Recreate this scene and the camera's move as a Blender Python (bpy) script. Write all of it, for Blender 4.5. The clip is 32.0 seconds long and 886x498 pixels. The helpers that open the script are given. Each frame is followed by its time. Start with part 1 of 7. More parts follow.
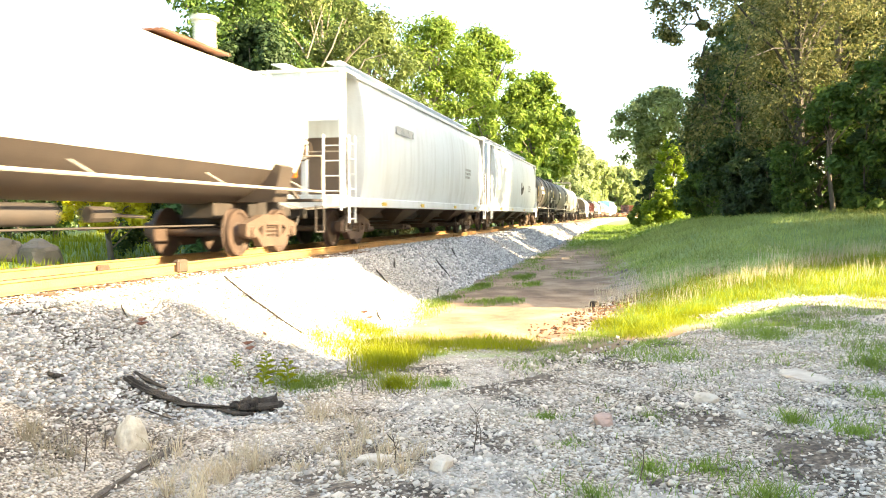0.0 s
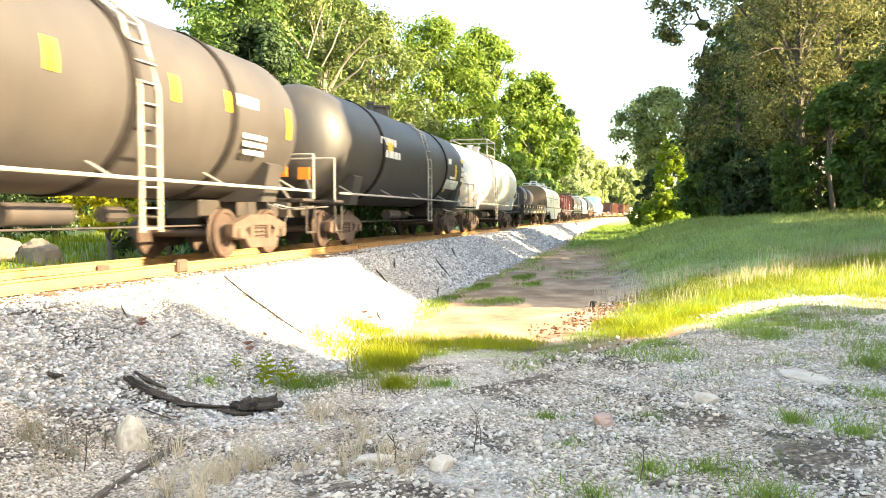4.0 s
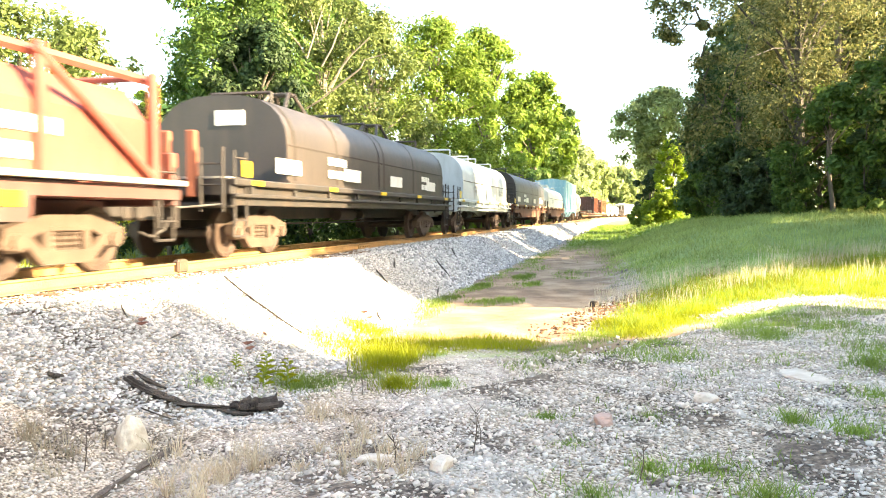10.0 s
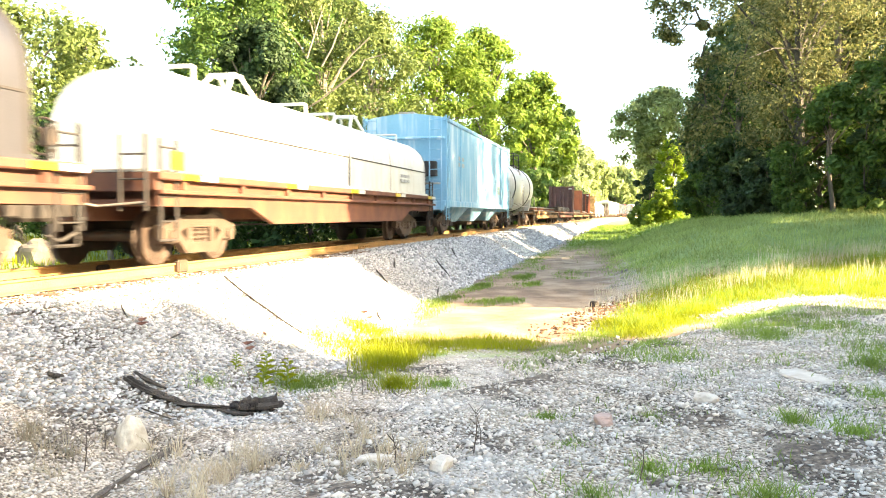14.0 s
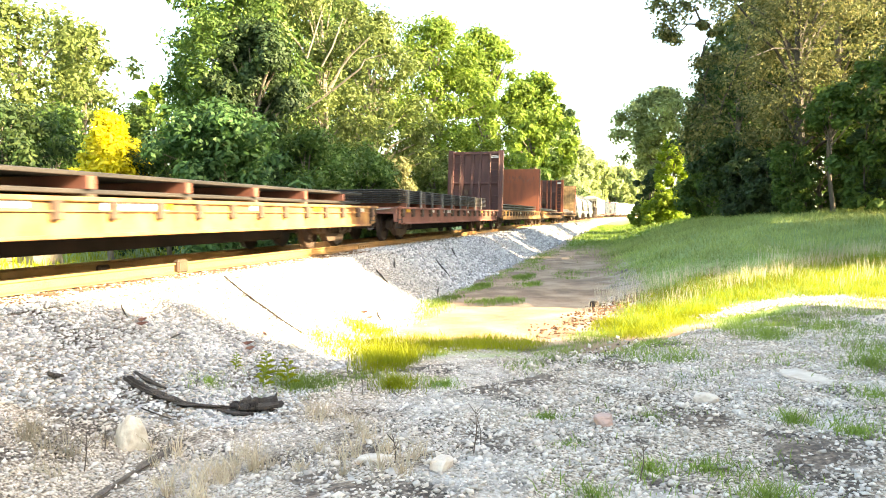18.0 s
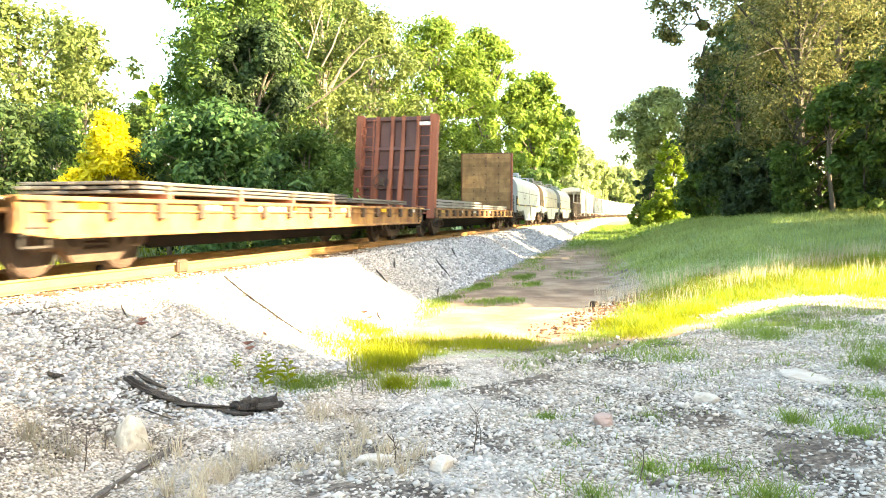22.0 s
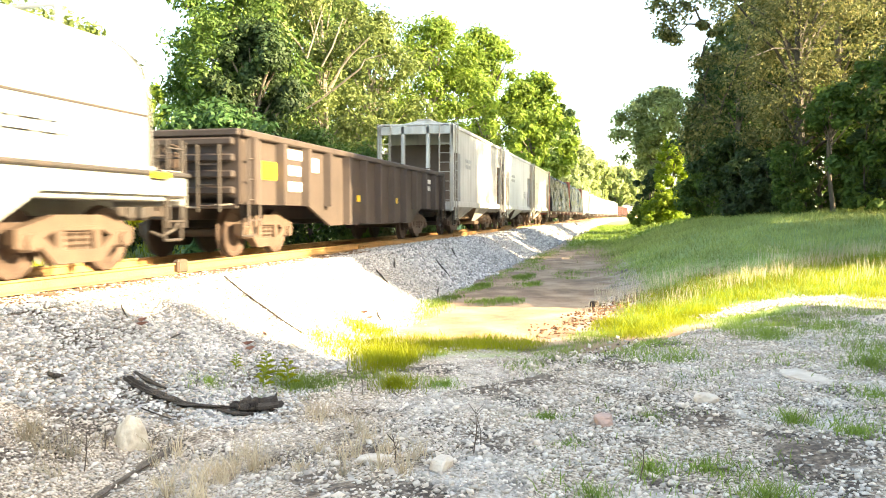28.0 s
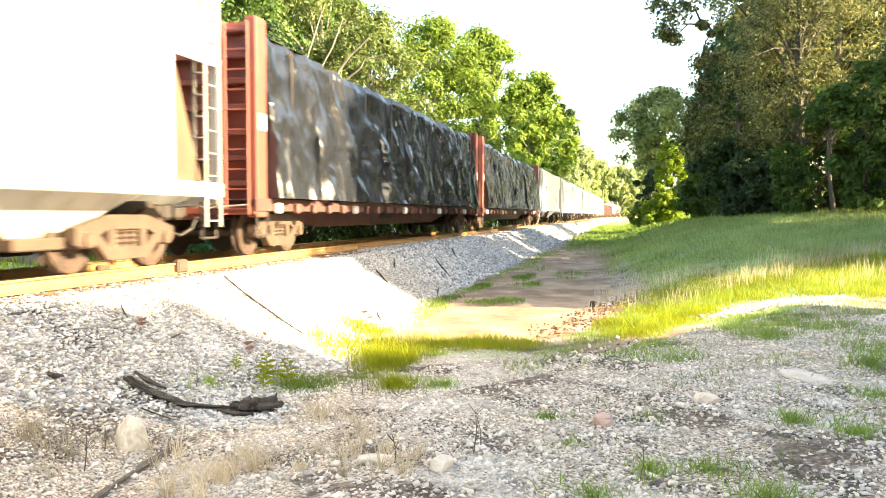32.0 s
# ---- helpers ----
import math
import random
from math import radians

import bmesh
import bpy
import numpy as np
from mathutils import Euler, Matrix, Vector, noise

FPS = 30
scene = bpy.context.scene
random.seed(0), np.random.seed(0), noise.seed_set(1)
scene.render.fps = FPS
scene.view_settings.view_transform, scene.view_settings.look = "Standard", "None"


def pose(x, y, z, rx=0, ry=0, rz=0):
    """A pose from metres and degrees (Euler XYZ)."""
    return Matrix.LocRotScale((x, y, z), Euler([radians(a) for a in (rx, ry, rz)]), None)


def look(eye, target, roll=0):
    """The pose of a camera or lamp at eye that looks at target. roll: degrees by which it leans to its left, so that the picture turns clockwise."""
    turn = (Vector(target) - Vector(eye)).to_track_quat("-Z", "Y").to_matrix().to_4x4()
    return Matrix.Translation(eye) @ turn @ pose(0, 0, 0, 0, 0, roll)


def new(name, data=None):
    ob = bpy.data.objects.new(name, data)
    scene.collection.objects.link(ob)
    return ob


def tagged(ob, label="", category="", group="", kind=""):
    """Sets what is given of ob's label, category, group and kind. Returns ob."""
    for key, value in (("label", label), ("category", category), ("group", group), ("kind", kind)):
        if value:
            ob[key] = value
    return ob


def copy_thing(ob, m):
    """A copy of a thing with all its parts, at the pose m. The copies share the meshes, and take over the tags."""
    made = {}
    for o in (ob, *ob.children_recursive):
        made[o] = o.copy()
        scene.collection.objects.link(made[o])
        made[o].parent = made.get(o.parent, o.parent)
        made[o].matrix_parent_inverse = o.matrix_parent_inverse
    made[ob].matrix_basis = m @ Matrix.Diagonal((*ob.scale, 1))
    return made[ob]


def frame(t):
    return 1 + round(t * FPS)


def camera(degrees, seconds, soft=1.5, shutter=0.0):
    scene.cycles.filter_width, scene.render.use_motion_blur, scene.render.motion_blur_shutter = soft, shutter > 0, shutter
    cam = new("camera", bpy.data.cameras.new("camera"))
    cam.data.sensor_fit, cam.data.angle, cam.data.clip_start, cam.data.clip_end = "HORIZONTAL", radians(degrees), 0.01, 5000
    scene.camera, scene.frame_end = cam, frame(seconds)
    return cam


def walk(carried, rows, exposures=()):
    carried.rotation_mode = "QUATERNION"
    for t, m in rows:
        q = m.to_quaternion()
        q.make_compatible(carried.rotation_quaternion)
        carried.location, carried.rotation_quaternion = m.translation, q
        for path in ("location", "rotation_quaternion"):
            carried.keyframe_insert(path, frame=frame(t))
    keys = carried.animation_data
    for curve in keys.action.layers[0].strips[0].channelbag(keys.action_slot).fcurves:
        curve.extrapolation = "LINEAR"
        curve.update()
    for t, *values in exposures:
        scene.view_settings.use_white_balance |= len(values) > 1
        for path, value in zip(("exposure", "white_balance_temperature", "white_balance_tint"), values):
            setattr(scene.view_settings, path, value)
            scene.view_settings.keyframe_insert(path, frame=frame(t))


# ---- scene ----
# The railhead is z = 0; the track runs along +y at x = TRACK_X, then bends to the right; the camera stands at the origin.
TRACK_X = -8.1
BEND_AT, BEND_R = 170.0, 1100.0
cam = camera(59.0, 32.0, soft=1.0, shutter=0.35)
EYE = pose(0, 0, 0.80, 90 - 2.52, 0, 13.43)
walk(cam, [(0, EYE), (32, EYE)], exposures=[
    (0, 2.77, 7550, 3), (3.5, 2.77, 7450, 3), (5.5, 3.03, 7450, 3), (8, 3.02, 7450, 3), (9, 3.0, 7400, 3), (10, 3.08, 7450, 3), (12, 3.02, 7550, 3), (14, 3.07, 7500, 3),
    (17, 2.86, 7700, 3), (18, 3.02, 7600, 3), (19, 3.12, 7600, 3), (20, 3.18, 7600, 3), (22, 3.18, 7800, 1), (24, 3.17, 8150, -1), (25, 3.09, 8150, -1), (28, 2.9, 7600, 3), (29, 3.0, 7550, 3),
    (30, 2.9, 7600, 3), (31, 2.83, 7450, 3), (32, 2.82, 7450, 3)])

# ---- daylight ----
SUN_AZ, SUN_EL = math.atan2(0.99, -0.11), radians(25)  # azimuth from +y towards +x
world = bpy.data.worlds.new("world")
scene.world = world
world.use_nodes = True
wn = world.node_tree
sky = wn.nodes.new("ShaderNodeTexSky")
sky.sky_type, sky.sun_disc = "NISHITA", False
sky.sun_elevation, sky.sun_rotation = SUN_EL, SUN_AZ
sky.air_density, sky.dust_density, sky.ozone_density = 1.0, 2.0, 1.0
wn.links.new(sky.outputs[0], wn.nodes["Background"].inputs[0])
wn.nodes["Background"].inputs[1].default_value = 0.13
sun_data = bpy.data.lights.new("sun", "SUN")
sun_data.energy, sun_data.angle, sun_data.color = 5.0, radians(0.6), (1.0, 0.83, 0.60)
sun_way = Vector((math.sin(SUN_AZ) * math.cos(SUN_EL), math.cos(SUN_AZ) * math.cos(SUN_EL), math.sin(SUN_EL)))
sun = new("sun", sun_data)
sun.matrix_world = look(sun_way * 100, (0, 0, 0))

# ---- materials ----


def surface(name, base, other, size=1.0, amount=0.6, rough=0.6, metal=0.0, bump=0.15, grain=35.0, streak=None, streak_amount=0.5,
            tall=0.25, piece=0.0, island=0.0, sheen=0.5):
    """Base colour broken by patches of another one, by fine grain, by upright streaks of a third, and from piece to piece."""
    m = bpy.data.materials.new(name)
    m.use_nodes = True
    nt = m.node_tree
    p = nt.nodes["Principled BSDF"]
    co = nt.nodes.new("ShaderNodeTexCoord")

    def noise_node(scale, detail=4.0, squash=None):
        n = nt.nodes.new("ShaderNodeTexNoise")
        n.inputs["Scale"].default_value, n.inputs["Detail"].default_value = scale, detail
        if squash:
            mp = nt.nodes.new("ShaderNodeMapping")
            mp.inputs["Scale"].default_value = squash
            nt.links.new(co.outputs["Object"], mp.inputs["Vector"])
            nt.links.new(mp.outputs[0], n.inputs["Vector"])
        else:
            nt.links.new(co.outputs["Object"], n.inputs["Vector"])
        return n.outputs["Fac"]

    def spread(value, low, high):
        r = nt.nodes.new("ShaderNodeMapRange")
        r.inputs["From Min"].default_value, r.inputs["From Max"].default_value = low, high
        nt.links.new(value, r.inputs["Value"])
        return r.outputs[0]

    def blend(fac, a, b, mode="MIX", scale=1.0):
        x = nt.nodes.new("ShaderNodeMix")
        x.data_type, x.blend_type = "RGBA", mode
        if scale != 1.0:
            mul = nt.nodes.new("ShaderNodeMath")
            mul.operation = "MULTIPLY"
            mul.inputs[1].default_value = scale
            nt.links.new(fac, mul.inputs[0])
            fac = mul.outputs[0]
        nt.links.new(fac, x.inputs[0])
        for sock, v in ((x.inputs[6], a), (x.inputs[7], b)):
            if isinstance(v, tuple):
                sock.default_value = (*v, 1)
            else:
                nt.links.new(v, sock)
        return x.outputs[2]

    col = blend(spread(noise_node(1.0 / size), 0.35, 0.68), base, other, scale=amount)
    if streak:
        col = blend(spread(noise_node(3.0, 6.0, (1.2, 1.2, tall)), 0.47, 0.72), col, streak, scale=streak_amount)
    fine = noise_node(grain, 3.0)
    col = blend(spread(fine, 0.2, 0.8), col, (0.55, 0.55, 0.55), "MULTIPLY", 0.35)
    if piece:
        info = nt.nodes.new("ShaderNodeObjectInfo")
        col = blend(info.outputs["Random"], col, (0.4, 0.38, 0.36), "MULTIPLY", piece)
    if island:
        geo = nt.nodes.new("ShaderNodeNewGeometry")
        col = blend(geo.outputs["Random Per Island"], col, (0.22, 0.22, 0.23), "MULTIPLY", island)
    nt.links.new(col, p.inputs["Base Color"])
    p.inputs["Roughness"].default_value, p.inputs["Metallic"].default_value = rough, metal
    p.inputs["Specular IOR Level"].default_value = sheen
    b = nt.nodes.new("ShaderNodeBump")
    b.inputs["Strength"].default_value, b.inputs["Distance"].default_value = bump, 0.02
    nt.links.new(fine, b.inputs["Height"])
    nt.links.new(b.outputs[0], p.inputs["Normal"])
    return m


def foliage(name, dark, mid, bright, glow=0.35):
    """Leaves: three greens from leaf to leaf, light passing through."""
    m = bpy.data.materials.new(name)
    m.use_nodes = True
    nt = m.node_tree
    p = nt.nodes["Principled BSDF"]
    out = nt.nodes["Material Output"]
    geo = nt.nodes.new("ShaderNodeNewGeometry")
    ramp = nt.nodes.new("ShaderNodeValToRGB")
    near = lambda c, k: tuple(a + (b - a) * k for a, b in zip(c, mid))
    ramp.color_ramp.elements[0].color, ramp.color_ramp.elements[1].color = (*near(dark, 0.35), 1), (*near(bright, 0.4), 1)
    e = ramp.color_ramp.elements.new(0.5)
    e.color = (*mid, 1)
    nt.links.new(geo.outputs["Random Per Island"], ramp.inputs[0])
    co = nt.nodes.new("ShaderNodeTexCoord")
    n = nt.nodes.new("ShaderNodeTexNoise")
    n.inputs["Scale"].default_value, n.inputs["Detail"].default_value = 0.7, 3.0
    nt.links.new(co.outputs["Object"], n.inputs["Vector"])
    r = nt.nodes.new("ShaderNodeMapRange")
    r.inputs["From Min"].default_value, r.inputs["From Max"].default_value = 0.32, 0.68
    r.inputs["To Min"].default_value, r.inputs["To Max"].default_value = 0.35, 1.0
    nt.links.new(n.outputs["Fac"], r.inputs["Value"])
    mix = nt.nodes.new("ShaderNodeMix")
    mix.data_type, mix.blend_type = "RGBA", "MULTIPLY"
    mix.inputs[0].default_value = 0.75
    nt.links.new(ramp.outputs[0], mix.inputs[6])
    nt.links.new(r.outputs[0], mix.inputs[7])
    nt.links.new(mix.outputs[2], p.inputs["Base Color"])
    p.inputs["Roughness"].default_value, p.inputs["Specular IOR Level"].default_value = 0.65, 0.35
    tr = nt.nodes.new("ShaderNodeBsdfTranslucent")
    nt.links.new(mix.outputs[2], tr.inputs[0])
    sh = nt.nodes.new("ShaderNodeMixShader")
    sh.inputs[0].default_value = glow
    nt.links.new(p.outputs[0], sh.inputs[1])
    nt.links.new(tr.outputs[0], sh.inputs[2])
    nt.links.new(sh.outputs[0], out.inputs[0])
    return m


M = {
    "white_tank": surface("white_tank", (0.74, 0.72, 0.67), (0.60, 0.54, 0.45), 1.6, 0.5, 0.45, streak=(0.42, 0.33, 0.24), streak_amount=0.45),
    "grey_tank": surface("grey_tank", (0.56, 0.55, 0.52), (0.42, 0.40, 0.36), 1.6, 0.5, 0.45, streak=(0.33, 0.28, 0.22), streak_amount=0.4),
    "brown_belly": surface("brown_belly", (0.045, 0.033, 0.027), (0.08, 0.058, 0.045), 1.0, 0.6, 0.6, streak=(0.035, 0.026, 0.022)),
    "black_tank": surface("black_tank", (0.030, 0.028, 0.028), (0.055, 0.048, 0.042), 1.8, 0.6, 0.55, streak=(0.075, 0.06, 0.05), streak_amount=0.4),
    "brown_tank": surface("brown_tank", (0.044, 0.037, 0.033), (0.075, 0.062, 0.053), 1.8, 0.6, 0.6, streak=(0.032, 0.026, 0.023), streak_amount=0.4),
    "grey_hopper": surface("grey_hopper", (0.73, 0.76, 0.78), (0.62, 0.645, 0.655), 2.0, 0.5, 0.5, streak=(0.45, 0.44, 0.42), streak_amount=0.45, tall=0.12),
    "pale_hopper": surface("pale_hopper", (0.76, 0.76, 0.76), (0.66, 0.645, 0.63), 2.0, 0.5, 0.55, streak=(0.46, 0.42, 0.38), streak_amount=0.45, tall=0.1),
    # greyer copy of pale_hopper: tree shade joins the stains in its streaks
    "shade_streak_hopper": surface("shade_streak_hopper", (0.64, 0.62, 0.58), (0.50, 0.47, 0.43), 1.6, 0.7, 0.6, streak=(0.26, 0.23, 0.19), streak_amount=0.55, tall=0.09),
    "blue_hopper": surface("blue_hopper", (0.20, 0.43, 0.60), (0.30, 0.52, 0.66), 1.4, 0.6, 0.55, streak=(0.66, 0.74, 0.77), streak_amount=0.85, tall=0.16),
    # rusty brown, darkened to hold the shade of car ends and bays
    "slope_sheet": surface("slope_sheet", (0.13, 0.085, 0.052), (0.08, 0.05, 0.032), 0.8, 0.7, 0.7),
    "black_frame": surface("black_frame", (0.026, 0.024, 0.023), (0.06, 0.043, 0.034), 0.7, 0.6, 0.6, streak=(0.10, 0.065, 0.042), streak_amount=0.3),
    "rusty_frame": surface("rusty_frame", (0.115, 0.042, 0.026), (0.21, 0.088, 0.042), 0.7, 0.7, 0.75, streak=(0.09, 0.036, 0.024), streak_amount=0.6),
    "ochre_frame": surface("ochre_frame", (0.44, 0.25, 0.085), (0.18, 0.072, 0.036), 0.4, 0.9, 0.75, streak=(0.09, 0.042, 0.026), streak_amount=0.8),
    "red_paint": surface("red_paint", (0.26, 0.062, 0.042), (0.34, 0.105, 0.07), 1.2, 0.6, 0.55, streak=(0.15, 0.042, 0.03), streak_amount=0.5),
    "dull_red": surface("dull_red", (0.23, 0.082, 0.055), (0.30, 0.13, 0.085), 0.8, 0.7, 0.75, streak=(0.11, 0.05, 0.035), streak_amount=0.6),
    "maroon_paint": surface("maroon_paint", (0.105, 0.042, 0.036), (0.155, 0.07, 0.055), 1.0, 0.6, 0.65, streak=(0.06, 0.03, 0.026), streak_amount=0.6),
    "orange_steel": surface("orange_steel", (0.34, 0.105, 0.052), (0.26, 0.08, 0.045), 1.1, 0.7, 0.75, streak=(0.15, 0.055, 0.035), streak_amount=0.5),
    "black_hood": surface("black_hood", (0.042, 0.034, 0.031), (0.072, 0.055, 0.047), 1.4, 0.6, 0.5, streak=(0.10, 0.07, 0.056), streak_amount=0.45, tall=0.15),
    "grey_hood": surface("grey_hood", (0.036, 0.033, 0.038), (0.062, 0.056, 0.062), 1.4, 0.6, 0.5, streak=(0.085, 0.074, 0.078), streak_amount=0.45, tall=0.15),
    # stained white hood, darkened further to hold tree shade in its colour
    "tan_hood": surface("tan_hood", (0.44, 0.40, 0.34), (0.30, 0.245, 0.175), 1.2, 0.7, 0.5, streak=(0.17, 0.11, 0.066), streak_amount=0.75, tall=0.15),
    # hood end turned from the sun: its shade is put into this tan
    "shade_tan_end": surface("shade_tan_end", (0.22, 0.155, 0.10), (0.16, 0.11, 0.07), 0.8, 0.6, 0.6),
    "dark_load": surface("dark_load", (0.045, 0.041, 0.04), (0.085, 0.07, 0.06), 0.8, 0.6, 0.5, metal=0.2, piece=0.4),
    "silver_hood": surface("silver_hood", (0.50, 0.53, 0.54), (0.40, 0.43, 0.44), 1.4, 0.6, 0.42, streak=(0.28, 0.27, 0.25), streak_amount=0.4),
    # white hood colour greyed so that tree shade is painted in
    "shaded_hood": surface("shaded_hood", (0.33, 0.345, 0.34), (0.25, 0.25, 0.235), 1.4, 0.6, 0.5, streak=(0.17, 0.145, 0.12), streak_amount=0.45),
    "white_hood": surface("white_hood", (0.66, 0.66, 0.62), (0.54, 0.53, 0.47), 1.4, 0.5, 0.45, streak=(0.38, 0.31, 0.22), streak_amount=0.4),
    "gondola_brown": surface("gondola_brown", (0.050, 0.035, 0.029), (0.078, 0.055, 0.043), 1.2, 0.6, 0.65, streak=(0.028, 0.021, 0.018), streak_amount=0.5),
    "truck_iron": surface("truck_iron", (0.105, 0.066, 0.045), (0.060, 0.039, 0.028), 0.3, 0.7, 0.8, bump=0.3, grain=60),
    "wheel_steel": surface("wheel_steel", (0.092, 0.057, 0.041), (0.05, 0.033, 0.026), 0.25, 0.7, 0.65, metal=0.2),
    "grab": surface("grab", (0.42, 0.39, 0.34), (0.27, 0.21, 0.16), 0.4, 0.6, 0.5),
    # tank bands, and painted shade on the belly of flat cars
    "strap": surface("strap", (0.014, 0.011, 0.010), (0.026, 0.020, 0.017), 0.4, 0.6, 0.8, sheen=0.15),
    "dark_iron": surface("dark_iron", (0.030, 0.024, 0.021), (0.065, 0.045, 0.034), 0.4, 0.6, 0.7),
    "yellow_mark": surface("yellow_mark", (0.78, 0.52, 0.03), (0.66, 0.40, 0.03), 0.3, 0.5, 0.4),
    "white_mark": surface("white_mark", (0.76, 0.74, 0.69), (0.60, 0.56, 0.50), 0.25, 0.6, 0.5),
    "orange_mark": surface("orange_mark", (0.80, 0.22, 0.03), (0.66, 0.18, 0.03), 0.3, 0.5, 0.4),
    "coil_steel": surface("coil_steel", (0.082, 0.072, 0.080), (0.058, 0.051, 0.057), 0.5, 0.6, 0.42, metal=0.35, bump=0.05, streak=(0.115, 0.092, 0.096), streak_amount=0.4),
    "pale_load": surface("pale_load", (0.40, 0.385, 0.37), (0.28, 0.255, 0.235), 0.8, 0.6, 0.5, metal=0.3, piece=0.5),
    "rail_load": surface("rail_load", (0.23, 0.215, 0.20), (0.16, 0.135, 0.115), 0.8, 0.6, 0.5, metal=0.3, piece=0.5),
    "wood": surface("wood", (0.47, 0.29, 0.13), (0.26, 0.15, 0.07), 0.45, 0.9, 0.85, piece=0.6, streak=(0.15, 0.088, 0.05), streak_amount=0.5),
    "wrap": surface("wrap", (0.014, 0.015, 0.019), (0.026, 0.028, 0.034), 0.8, 0.5, 0.24, bump=0.4, grain=6, sheen=0.5),
    "wrap_pale": surface("wrap_pale", (0.30, 0.30, 0.30), (0.14, 0.14, 0.145), 0.5, 0.7, 0.35),
    "rail_steel": surface("rail_steel", (0.40, 0.235, 0.095), (0.27, 0.145, 0.06), 0.5, 0.7, 0.65, metal=0.1, bump=0.4),
    "rail_top": surface("rail_top", (0.62, 0.57, 0.50), (0.50, 0.44, 0.37), 0.6, 0.5, 0.25, metal=0.9, bump=0.03),
    "tie_wood": surface("tie_wood", (0.12, 0.085, 0.06), (0.20, 0.155, 0.115), 0.5, 0.7, 0.9, bump=0.5, piece=0.4),
    "stone": surface("stone", (0.82, 0.785, 0.75), (0.60, 0.56, 0.535), 0.5, 0.6, 0.85, bump=0.5, grain=45, island=0.87),
    "warm_stone": surface("warm_stone", (0.92, 0.83, 0.73), (0.70, 0.575, 0.465), 0.25, 0.7, 0.9, bump=0.5, grain=45, island=0.68),
    "faded_mark": surface("faded_mark", (0.36, 0.36, 0.36), (0.50, 0.49, 0.47), 0.3, 0.7, 0.5),
    "grey_wood": surface("grey_wood", (0.085, 0.062, 0.046), (0.22, 0.175, 0.135), 0.18, 0.7, 0.95, bump=1.0, grain=50),
    # greasy stone, darkened to hold the shade under the train as well
    "oil_shade_stone": surface("oil_shade_stone", (0.10, 0.082, 0.068), (0.055, 0.045, 0.038), 0.4, 0.7, 0.8, bump=0.5, grain=45, island=0.6),
    "rusty_stone": surface("rusty_stone", (0.24, 0.115, 0.055), (0.13, 0.06, 0.03), 0.3, 0.7, 0.9, bump=0.5, grain=45, island=0.6),
    "pale_rock": surface("pale_rock", (0.66, 0.58, 0.49), (0.46, 0.37, 0.29), 0.2, 0.7, 0.9, bump=0.6, grain=25),
    "dark_soil": surface("dark_soil", (0.085, 0.062, 0.046), (0.15, 0.115, 0.085), 0.2, 0.7, 0.95, bump=0.6, grain=60, island=0.5),
    "grey_rock": surface("grey_rock", (0.19, 0.15, 0.11), (0.12, 0.095, 0.075), 0.3, 0.7, 0.9, bump=0.6, grain=25),
    "white_rock": surface("white_rock", (0.70, 0.62, 0.50), (0.40, 0.31, 0.22), 0.10, 0.7, 0.9, bump=0.8, grain=25),
    "pink_rock": surface("pink_rock", (0.50, 0.34, 0.28), (0.40, 0.28, 0.23), 0.2, 0.7, 0.9, bump=0.6, grain=25),
    "old_wood": surface("old_wood", (0.030, 0.023, 0.019), (0.085, 0.065, 0.05), 0.18, 0.7, 0.95, bump=1.0, grain=50),
    "bark": surface("bark", (0.13, 0.105, 0.08), (0.21, 0.175, 0.14), 0.4, 0.7, 0.9, bump=0.8, grain=18),
    "dark_bark": surface("dark_bark", (0.055, 0.045, 0.036), (0.095, 0.08, 0.065), 0.4, 0.7, 0.9, bump=0.8, grain=18),
    "pale_bark": surface("pale_bark", (0.30, 0.25, 0.18), (0.19, 0.155, 0.11), 0.4, 0.7, 0.9, bump=0.6, grain=18),
    "leaf_mid": foliage("leaf_mid", (0.050, 0.105, 0.020), (0.105, 0.185, 0.034), (0.205, 0.29, 0.06), 0.4),
    "leaf_bright": foliage("leaf_bright", (0.11, 0.19, 0.026), (0.22, 0.32, 0.045), (0.36, 0.45, 0.075), 0.52),
    "leaf_light": foliage("leaf_light", (0.095, 0.135, 0.032), (0.175, 0.225, 0.058), (0.29, 0.33, 0.10), 0.42),
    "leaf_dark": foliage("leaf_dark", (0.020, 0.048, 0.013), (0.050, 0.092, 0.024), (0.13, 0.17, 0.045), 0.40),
    # leaf_deep: darkened so that tree shade sits in the leaf colour
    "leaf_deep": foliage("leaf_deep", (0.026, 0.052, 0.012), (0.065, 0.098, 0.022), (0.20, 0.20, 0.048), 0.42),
    # olive leaves; the gold end of the ramp paints sun flecks
    "leaf_sunfleck": foliage("leaf_sunfleck", (0.060, 0.088, 0.026), (0.165, 0.175, 0.058), (0.45, 0.39, 0.15), 0.48),
    # yellow-green raised until sunlight on the bush sits in its colour
    "leaf_lime": foliage("leaf_lime", (0.15, 0.25, 0.016), (0.28, 0.39, 0.026), (0.45, 0.54, 0.04), 0.48),
    # haze of distance put into two paler leaf colours
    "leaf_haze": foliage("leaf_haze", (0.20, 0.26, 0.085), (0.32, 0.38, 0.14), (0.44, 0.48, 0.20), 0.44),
    "leaf_soft_haze": foliage("leaf_soft_haze", (0.19, 0.24, 0.10), (0.30, 0.36, 0.16), (0.42, 0.47, 0.24), 0.48),
    # leaf_shade: deep undergrowth shade put into the leaf colour
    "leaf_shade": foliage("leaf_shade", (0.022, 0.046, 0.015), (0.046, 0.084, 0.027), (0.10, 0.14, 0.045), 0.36),
